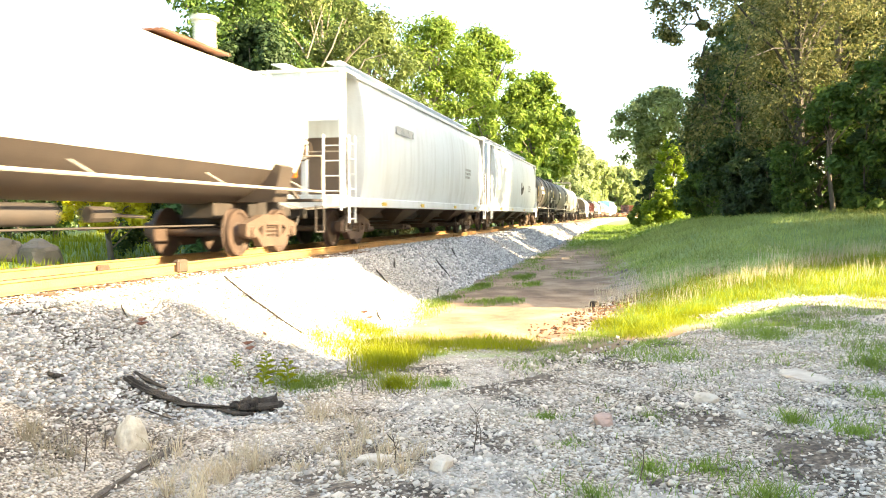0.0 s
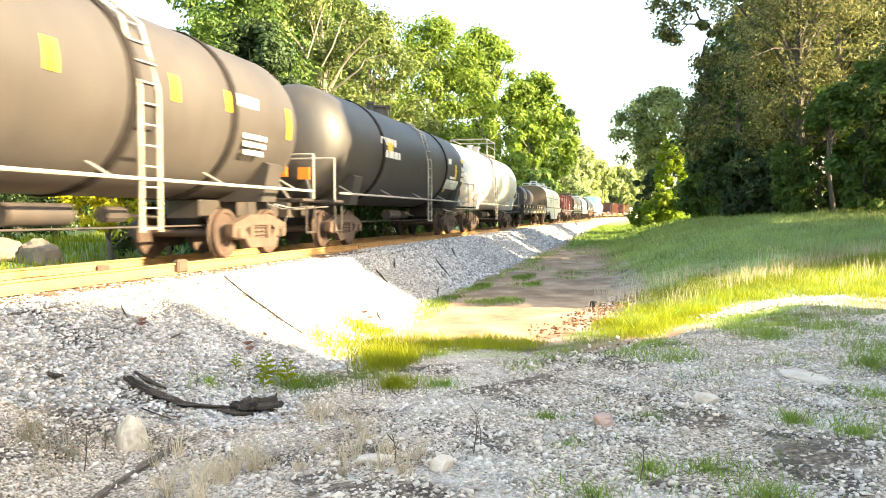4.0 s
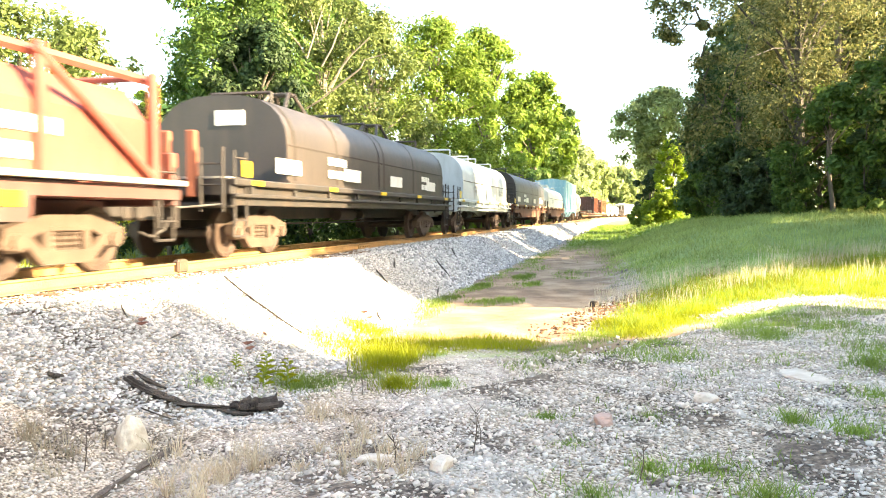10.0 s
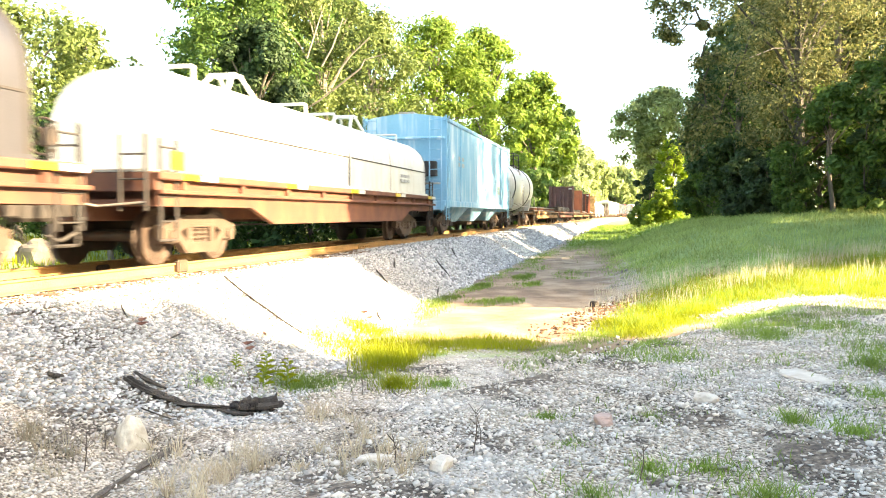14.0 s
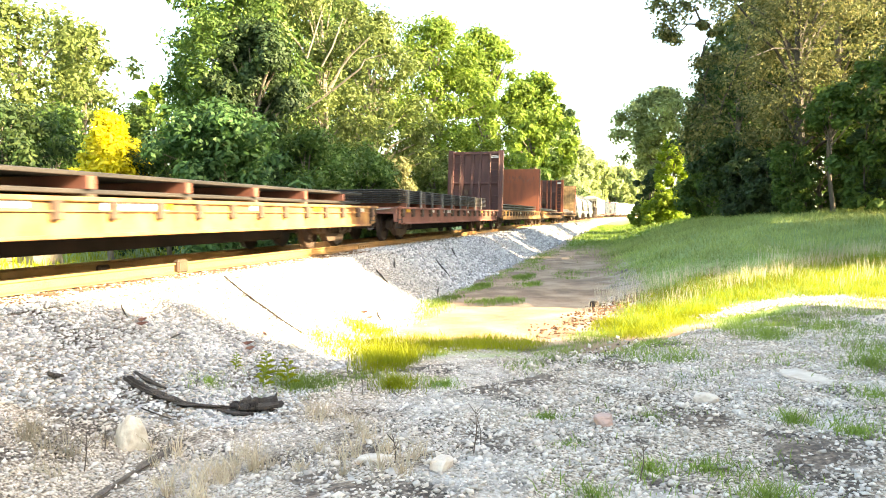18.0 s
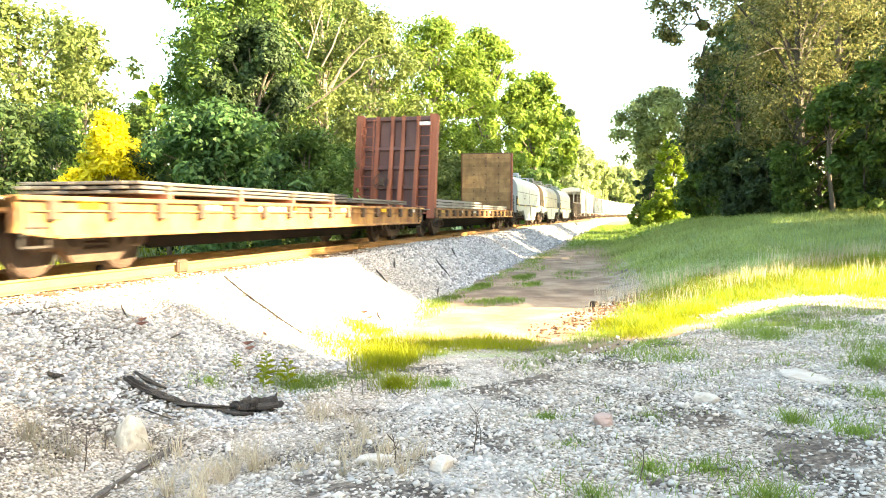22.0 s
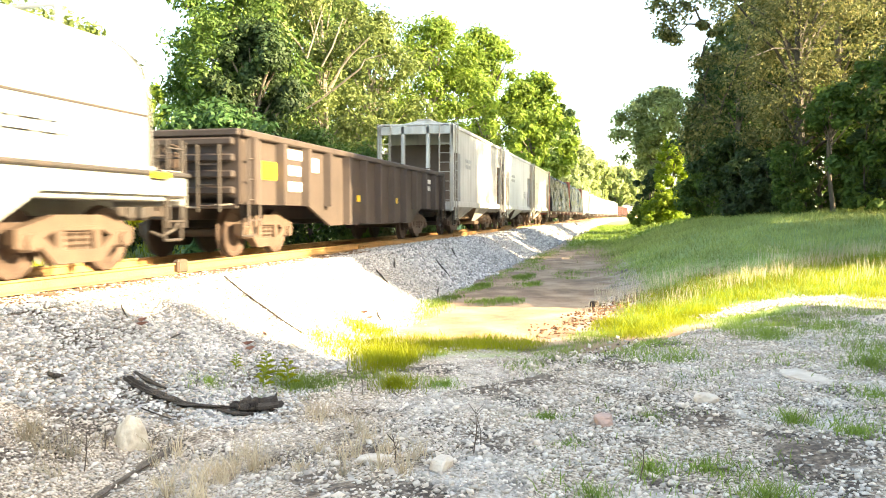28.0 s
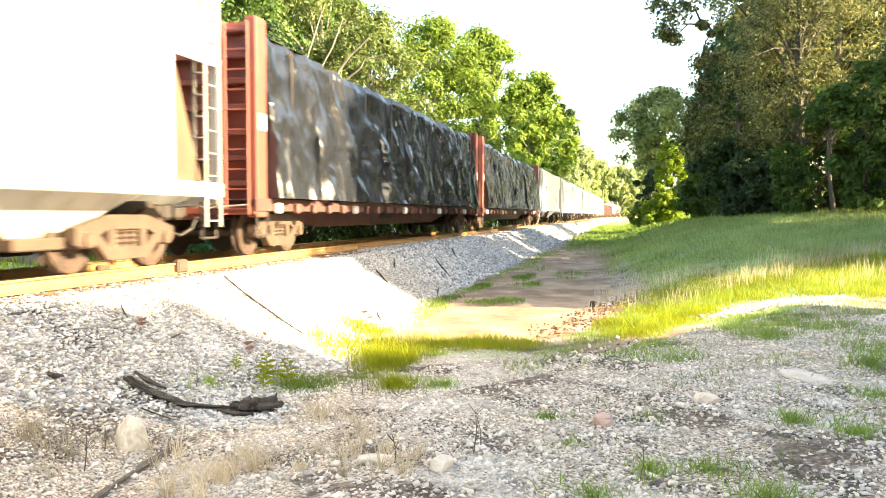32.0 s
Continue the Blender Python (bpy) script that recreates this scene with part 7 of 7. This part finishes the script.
# low growth at the edge of the field; dark leaf colours hold its shade
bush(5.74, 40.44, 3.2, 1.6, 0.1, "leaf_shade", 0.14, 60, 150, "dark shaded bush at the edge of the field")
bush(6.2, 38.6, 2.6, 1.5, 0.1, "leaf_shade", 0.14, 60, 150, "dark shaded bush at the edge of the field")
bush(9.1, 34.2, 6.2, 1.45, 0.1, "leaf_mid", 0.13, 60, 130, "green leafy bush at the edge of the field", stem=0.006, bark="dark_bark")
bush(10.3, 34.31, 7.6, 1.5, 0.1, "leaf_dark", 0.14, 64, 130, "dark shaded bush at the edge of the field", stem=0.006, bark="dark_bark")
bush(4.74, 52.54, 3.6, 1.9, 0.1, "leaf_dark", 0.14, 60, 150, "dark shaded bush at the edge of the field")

# mostly unseen wood beside and behind the camera, placed to shade gravel and train
for x, y, h, r, low, n in ((13.2, 18.5, 15, 3.3, 5.9, 90), (13.5, 22.9, 16, 2.9, 0.9, 90), (14, 27.2, 16, 3.4, 0.7, 80), (19, 47, 17.5, 2.9, 11.0, 44), (17.5, 22.8, 18, 3.3, 7.5, 70), (17.5, 28.5, 18, 3.4, 4.5, 70), (10.2, 51.5, 17, 3.6, 8.3, 60), (11.5, 57.8, 17, 3.2, 11.5, 50), (13, 69, 18, 3.6, 8.5, 60), (14.2, 54.5, 18, 3.2, 11.0, 60), (14.6, 61, 18, 3.2, 12.5, 50), (14.6, 75.5, 18.5, 3.4, 9.5, 60), (14.2, 81.5, 18.5, 3.4, 9.0, 60), (14.6, 88.5, 18.5, 3.4, 9.0, 60), (12.5, 110, 17, 4.2, 6.5, 60), (12.5, 119, 17, 4.2, 6.5, 60), (13, 128, 17, 4.2, 6.5, 60), (13, 137, 17, 4.2, 6.5, 60), (13.5, 146, 17, 4.2, 6.5, 60), (11.2, 64.5, 17, 3.6, 8.5, 60), (10, 73, 17, 4.0, 7.0, 60), (11, 86, 17, 3.2, 7.0, 60), (11, 91, 17, 4.2, 6.5, 60), (12, 101, 17, 4.4, 6.5, 60),
                           (11.0, 21.0, 6.2, 2.0, 0.2, 70), (11.2, 24.2, 7.0, 2.3, 0.2, 70),
                           (13, 0.6, 11.2, 3.6, 0.6, 90), (13, 4.6, 9.8, 2.3, 0.4, 70), (13, 7.2, 8.1, 2.0, 0.4, 64), (13, 9.6, 6.5, 1.8, 0.3, 56), (13, 11.6, 5.0, 1.6, 0.3, 50), (13.3, 13.3, 3.6, 1.4, 0.2, 44),
                           (15.8, 2.0, 12.0, 3.2, 0.5, 80), (15.8, 5.8, 10.4, 2.3, 0.4, 70), (15.8, 9.0, 8.2, 2.2, 0.4, 60), (15.8, 11.8, 6.0, 1.8, 0.4, 50), (13, -7.5, 11, 4.4, 0.8, 60), (12, -15, 10, 4.4, 0.8, 60)):
    tree(x, y, h, r, low, "leaf_deep", 0.58, int(n * (1.5 if y > 18 and x < 18.5 else 1)), 38, "dark broadleaf tree in the wood, added to shade the track")


# ---- grass ----
def blades(name, x, y, tall, width, material, label, lean=0.45, category="grass"):
    """Single bent blades: two triangles each."""
    n = len(x)
    z = height(x, y) - 0.01
    a = rng.uniform(0, math.tau, n)
    b = rng.uniform(0, math.tau, n)
    side = np.stack([np.cos(a), np.sin(a), np.zeros(n)], -1) * (width * rng.uniform(0.6, 1.3, n))[:, None]
    bow = np.stack([np.cos(b), np.sin(b), np.zeros(n)], -1) * (tall * lean * rng.uniform(0.2, 1.2, n))[:, None]
    root = np.stack([x, y, z], -1)
    up = np.zeros((n, 3))
    up[:, 2] = tall
    pts = np.stack([root - side, root + side, root + up * 0.6 + bow * 0.4 + side * 0.7, root + up * 0.6 + bow * 0.4 - side * 0.7, root + up * 0.95 + bow], 1)
    k = np.arange(n)[:, None] * 5
    faces = np.concatenate([k + [0, 1, 2], k + [0, 2, 3], k + [3, 2, 4]], 1).reshape(-1, 3)
    return tagged(new(name, cloud(name, pts.reshape(-1, 3), faces, M[material])), label, category, kind="stuff")


def scatter(n, x0, x1, y0, y1, want):
    """Points kept by a likelihood."""
    x, y = rng.uniform(x0, x1, n), rng.uniform(y0, y1, n)
    keep = (rng.uniform(size=n) < want(x, y)) & near_path(x, y)
    return x[keep], y[keep]


patchy = lambda x, y, size, seed: np.clip(0.5 + 0.9 * lumps(x, y, size, seed), 0, 1)
# the field
x, y = scatter(58000, -1.6, 9, 11, 24, lambda x, y: turfiness(x, y) * (0.25 + 0.75 * patchy(x, y, 0.7, 1.0)))
blades("field_grass", x, y, rng.uniform(0.03, 0.10, len(x)), 0.005, "grass", "green field grass with bare patches", 1.2)
x, y = scatter(42000, -2.5, 14, 22, 48, lambda x, y: turfiness(x, y))
blades("field_grass", x, y, rng.uniform(0.08, 0.26, len(x)), 0.010, "field_blade", "pale green field grass before the trees", 1.0)
x, y = scatter(20000, -6, 10, 45, 110, lambda x, y: turfiness(x, y))
blades("field_grass", x, y, rng.uniform(0.10, 0.25, len(x)), 0.03, "grass", "green grass along the path", 1.2)
def patches(spots):
    """A likelihood that is full in soft-edged oval patches and nothing between them."""
    def want(x, y):
        best = np.zeros(len(x))
        for cx, cy, rx, ry in spots:
            best = np.maximum(best, smooth(1.25, 0.35, np.hypot((x - cx) / rx, (y - cy) / ry)))
        return best * (0.35 + 0.65 * patchy(x, y, 0.5, 4.0))
    return want


# the tall sunny growth across the field
sunny = patches(((0.27, 14.96, 0.6, 1.5), (0.85, 16.49, 0.75, 1.9), (1.68, 17.22, 0.95, 2.0), (2.96, 17.61, 1.1, 2.0), (4.1, 18.6, 1.1, 2.2), (4.9, 19.35, 1.1, 2.4), (6.3, 20.0, 1.4, 2.4), (0.1, 13.4, 0.4, 0.8), (0.55, 14.1, 0.45, 0.8), (1.05, 14.85, 0.4, 0.7), (1.9, 16.3, 0.6, 0.9), (2.6, 16.6, 0.7, 1.0), (3.4, 16.9, 0.8, 1.0), (4.3, 17.4, 0.9, 1.1), (5.2, 18.2, 1.0, 1.2), (4.3, 15.7, 0.6, 0.8), (5.0, 16.6, 0.7, 0.9), (2.2, 15.7, 0.7, 0.5), (3.2, 15.9, 0.7, 0.5), (1.5, 15.2, 0.4, 0.5)))
x, y = scatter(110000, -0.6, 8, 12.2, 23, sunny)
blades("tall_grass", x, y, rng.uniform(0.05, 0.20, len(x)), 0.0045, "sun_tone_grass", "tall sunlit yellow-green grass", 0.9)
x, y = scatter(26000, -0.6, 8, 12.5, 23, lambda x, y: sunny(x, y) * (patchy(x, y, 0.32, 7.0) > 0.62))
blades("tall_grass", x, y, rng.uniform(0.14, 0.34, len(x)), 0.005, "grass", "taller green clumps in the sunlit grass", 0.8)
x, y = scatter(16000, -0.5, 8, 15.5, 24.5, lambda x, y: sunny(x, y - 1.6) * patchy(x, y, 0.9, 6.0))
blades("seed_stalks", x, y, rng.uniform(0.20, 0.50, len(x)), 0.0035, "straw", "dry seed stalks above the grass", 0.35)
x, y = scatter(2600, -1.2, 2.2, 15, 24, patches(((-0.3, 18.0, 0.6, 2.2), (0.5, 20.0, 0.9, 2.4), (-0.7, 16.0, 0.4, 1.0))))
blades("seed_stalks", x, y, rng.uniform(0.10, 0.36, len(x)), 0.0035, "straw", "dry brown stalks on the bank of the path", 0.4)
x, y = scatter(36000, -0.8, 2.0, 12.2, 15.4, patches(((0.1, 13.2, 0.6, 0.9), (0.6, 13.9, 0.6, 0.8), (1.1, 14.5, 0.5, 0.6), (-0.3, 13.9, 0.4, 0.8), (0.9, 15.3, 0.5, 0.6))))
blades("tall_grass", x, y, rng.uniform(0.03, 0.11, len(x)), 0.0055, "sun_tone_grass", "short sunlit grass before the taller growth", 0.9)
# lush patches in the ditch
lush = patches(((-4.05, 10.54, 0.5, 0.6), (-3.75, 11.1, 0.7, 0.9), (-3.05, 11.2, 0.6, 1.0), (-1.98, 11.9, 0.8, 0.65), (-3.2, 10.14, 0.42, 0.8), (-2.5, 11.5, 0.5, 0.6), (-4.2, 12.3, 0.4, 0.7)))
x, y = scatter(60000, -4.9, -0.9, 9, 13.4, lush)
blades("ditch_grass", x, y, rng.uniform(0.04, 0.17, len(x)), 0.0036, "sun_tone_grass", "short bright grass in the ditch", 0.8)
x, y = scatter(6000, -3.9, -2.6, 9.0, 11.2, patches(((-3.2, 10.0, 0.4, 0.75),)))
blades("ditch_grass", x, y, rng.uniform(0.12, 0.32, len(x)), 0.004, "sun_tone_grass", "longer bright grass at the edge of the ditch", 0.5)
# green growth in the shade along the pad and on the path
rim = patches(((-1.31, 10.1, 0.3, 0.5), (-0.96, 11.21, 0.4, 0.8), (-0.55, 12.58, 0.5, 0.84), (0.3, 9.17, 0.6, 0.5), (1.65, 13.2, 0.5, 0.7), (2.25, 12.7, 0.6, 0.8), (2.75, 13.5, 0.6, 0.6), (3.3, 13.7, 0.6, 0.6), (3.9, 14.4, 0.5, 0.6), (1.6, 11.2, 0.5, 0.8), (2.79, 11.8, 0.6, 0.8), (2.7, 9.64, 0.35, 0.8), (-3.6, 8.61, 0.45, 0.45), (-3.1, 9.0, 0.4, 0.35), (-2.4, 8.9, 0.3, 0.3), (0.2, 13.6, 0.5, 0.7)))
x, y = scatter(96000, -4, 4.4, 8, 15, rim)
blades("rim_grass", x, y, rng.uniform(0.03, 0.13, len(x)), 0.0034, "grass", "green grass along the rim of the gravel", 0.9)
x, y = scatter(60000, -4.8, 1.7, 14, 54, patches(((-3.03, 17.05, 0.4, 0.8), (-2.57, 17.34, 0.35, 0.8), (-3.94, 15.8, 0.45, 0.95), (-1.8, 24.89, 0.6, 2.2), (-2.77, 21.3, 0.5, 1.2), (0.1, 26.06, 1.2, 2.0), (-3.7, 36.5, 0.5, 4.0), (-3.5, 29.0, 0.35, 2.0), (-4.13, 15.2, 0.3, 0.6), (-3.0, 44.0, 0.7, 5.0), (-4.2, 17.0, 0.4, 1.3), (-4.1, 18.8, 0.35, 1.0), (-3.1, 23.9, 0.3, 1.3), (-3.9, 23.0, 0.3, 2.0), (-3.0, 27.2, 0.4, 1.6), (-3.7, 30.2, 0.45, 3.0), (-0.3, 33.8, 1.0, 5.0), (0.6, 25.5, 0.8, 3.5), (-1.9, 50, 1.0, 5.0))))
near = patches(((-3.2, 17.3, 0.45, 0.5), (-2.7, 17.7, 0.35, 0.5), (-4.2, 16.7, 0.35, 0.8), (-4.1, 17.8, 0.3, 0.7), (-3.9, 20.5, 0.3, 1.0), (-3.1, 23.4, 0.35, 1.0), (-2.6, 21.3, 0.3, 0.5)))
nx, ny = scatter(50000, -4.8, -2.0, 15, 25, near)
blades("path_grass", nx, ny, rng.uniform(0.03, 0.12, len(nx)), 0.006, "grass", "patches of grass on the sandy path", 0.9)
blades("path_grass", x, y, rng.uniform(0.04, 0.14, len(x)), 0.006, "grass", "patches of grass on the sandy path", 0.9)
# toe of the ballast and tufts on the sand
x, y = scatter(16000, -4.9, -3.0, 13, 34, lambda x, y: smooth(0.5, 0.1, np.abs(x + 4.0 - 0.02 * (y - 14))) * patchy(x, y, 1.1, 5.0) ** 4)
blades("ditch_grass", x, y, rng.uniform(0.03, 0.10, len(x)), 0.006, "grass", "thin grass at the toe of the ballast", 1.1)
# the gravel's own thin growth
x, y = scatter(16000, -1.2, 4.5, 4, 12, lambda x, y: patchy(x, y, 0.55, 9.0) ** 4 * smooth(-1.0, 1.4, x))
blades("gravel_grass", x, y, rng.uniform(0.03, 0.10, len(x)), 0.004, "grass", "thin grass coming through gravel", 0.9)
# across the track
x, y = scatter(14000, -24, -11.2, 8, 40, lambda x, y: np.ones(len(x)))
blades("verge_grass", x, y, rng.uniform(0.12, 0.45, len(x)), 0.016, "sun_tone_grass", "green verge across the track")


def tuft(x, y, r, tall, n, material, label, name="grass_tuft", width=0.0035, lean=1.1):
    """One clump of blades fanning out from its root."""
    q = np.abs(rng.normal(0, 0.62, n)) * r
    a = rng.uniform(0, math.tau, n)
    ob = blades(name, x + q * np.cos(a), y + q * np.sin(a), tall * rng.uniform(0.35, 1.0, n), width, material, label, lean)
    return ob


for x, y, r, tall, n, mat in ((0.14, 5.0, 0.16, 0.11, 160, "grass"), (-0.40, 5.4, 0.14, 0.07, 90, "grass"), (-0.64, 6.15, 0.13, 0.09, 110, "grass"), (0.50, 5.1, 0.20, 0.10, 170, "grass"), (1.23, 6.4, 0.14, 0.16, 150, "grass"),
                              (1.6, 6.1, 0.18, 0.13, 150, "grass"), (-0.66, 9.0, 0.4, 0.16, 420, "grass"), (0.2, 10.0, 0.45, 0.13, 420, "grass"), (1.75, 11.0, 0.55, 0.16, 460, "grass"), (2.39, 8.7, 0.25, 0.22, 260, "grass"),
                              (0.15, 6.3, 0.22, 0.07, 130, "grass"), (-2.62, 8.6, 0.22, 0.26, 360, "sun_tone_grass"), (-3.7, 8.3, 0.34, 0.22, 420, "grass"), (-2.1, 8.8, 0.16, 0.16, 160, "grass"), (-0.2, 4.55, 0.2, 0.12, 140, "grass"),
                              (0.75, 4.6, 0.2, 0.16, 160, "grass"), (1.9, 5.0, 0.2, 0.10, 120, "grass"), (-4.3, 7.4, 0.2, 0.12, 130, "grass"), (-5.0, 4.9, 0.12, 0.10, 90, "grass"), (2.1, 7.5, 0.3, 0.12, 200, "grass")):
    tagged(tuft(x, y, r * 1.25, tall * 0.95, int(n * 1.5), mat, "green grass tuft growing in gravel"), group="grass tufts")
rnd = random.Random(5)
for cx, cy, rx, ry, many in ((-2.75, 5.0, 0.55, 0.45, 22), (-3.9, 5.5, 0.5, 0.3, 8), (-4.4, 5.1, 0.4, 0.3, 8), (-2.0, 5.2, 0.5, 0.4, 8), (-2.7, 7.0, 0.6, 0.3, 5), (-1.5, 4.6, 0.4, 0.3, 5)):
    for k in range(many):
        tagged(tuft(cx + rnd.gauss(0, 0.5) * rx, cy + rnd.gauss(0, 0.5) * ry, 0.10, rnd.uniform(0.10, 0.30), rnd.randint(14, 40), "straw", "dry straw-coloured grass tuft on gravel", width=0.004, lean=0.9), group="dry tufts")


def weed(x, y, tall, label):
    """A broad-leaved weed: a stem with leaves in whorls."""
    z = float(height(x, y))
    thing = tagged(new("weed"), label, "plant")
    thing.location = (x, y, z)
    part("stem", Shape().rod((0, 0, -0.03), (0.02, 0, tall), 0.008, 6, 0.003), M["grass"], thing)
    for k in range(16):
        a, f = k * 2.4, 0.15 + 0.85 * k / 16
        l = tall * 0.5 * (1.1 - 0.7 * f)
        d = Vector((math.cos(a), math.sin(a), 0))
        p = Vector((0.02 * f, 0, tall * f))
        w = Vector((-d.y, d.x, 0)) * l * 0.17
        part("leaf", Shape().add([p, p + d * l * 0.45 + w + Vector((0, 0, l * 0.35)), p + d * l + Vector((0, 0, l * 0.25)), p + d * l * 0.45 - w + Vector((0, 0, l * 0.35))], [(0, 1, 2), (0, 2, 3)]), M["sun_tone_grass"], thing)
    return thing


def dead_weed(x, y, tall, label):
    """A dry upright stem with a few side twigs."""
    z = float(height(x, y))
    rnd = random.Random(int(abs(x * 71 + y * 13)))
    thing = tagged(new("dead_weed"), label, "plant", "dead weeds")
    thing.location = (x, y, z)
    top = Vector((rnd.uniform(-0.05, 0.05), rnd.uniform(-0.05, 0.05), tall))
    part("stem", Shape().rod((0, 0, -0.02), top * 0.5 + Vector((0.015, 0, 0)), 0.005, 5, 0.004).rod(top * 0.5 + Vector((0.015, 0, 0)), top, 0.004, 5, 0.002), M["tie_wood"], thing)
    for k in range(5):
        p, a = top * rnd.uniform(0.35, 0.95), rnd.uniform(0, math.tau)
        part("twig", Shape().rod(p, p + Vector((math.cos(a) * 0.3, math.sin(a) * 0.3, 0.35)) * tall * rnd.uniform(0.4, 0.8), 0.003, 4, 0.0015), M["tie_wood"], thing)


for x, y, tall in ((-1.00, 5.05, 0.30), (-1.00, 5.33, 0.20), (-2.84, 7.79, 0.22), (-3.80, 7.01, 0.16), (-3.98, 5.03, 0.34), (-4.08, 5.40, 0.22), (-2.89, 8.21, 0.20), (-4.30, 7.12, 0.18), (-1.46, 4.78, 0.20), (0.07, 4.87, 0.20)):
    dead_weed(x, y, tall, "thin dry brown weed standing in gravel")
weed(-4.08, 8.26, 0.32, "green broad-leaved weed at the foot of the ballast")
weed(-4.35, 8.05, 0.2, "small green weed at the foot of the ballast")
weed(-3.96, 7.95, 0.30, "green broad-leaved weed at the foot of the ballast")
weed(-3.80, 8.22, 0.36, "green broad-leaved weed at the foot of the ballast")


# ---- how the train moves ----
def gone(t):
    """Metres that the train has rolled after t seconds: it slows a little."""
    return 13.925 * t - 0.50645 * t * t / 32 + 0.12029 * t ** 3 / 1024


def motions():
    for i, (car, _) in enumerate(TRAIN):
        centre = (ENDS[i] + ENDS[i + 1]) / 2
        rows = []
        for k in range(33):
            x, y, a = on_track(centre - gone(k))
            rows.append((k, pose(x, y, 0, 0, 0, -math.degrees(a))))
        walk(car, rows)
    # all wheels have one size and turn alike: each axle place is keyed once
    turns = {}
    for w in WHEELSETS:
        at = round(w.location.y, 2)
        if at not in turns:
            rows = [(k / FPS, pose(0, at, 0.457, math.degrees(gone(k / FPS) / 0.457))) for k in range(32 * FPS + 1)]
            walk(w, rows)
            turns[at] = w.animation_data
        else:
            w.rotation_mode = "QUATERNION"
            keys = w.animation_data_create()
            keys.action = turns[at].action
            keys.action_slot = turns[at].action_slot


motions()
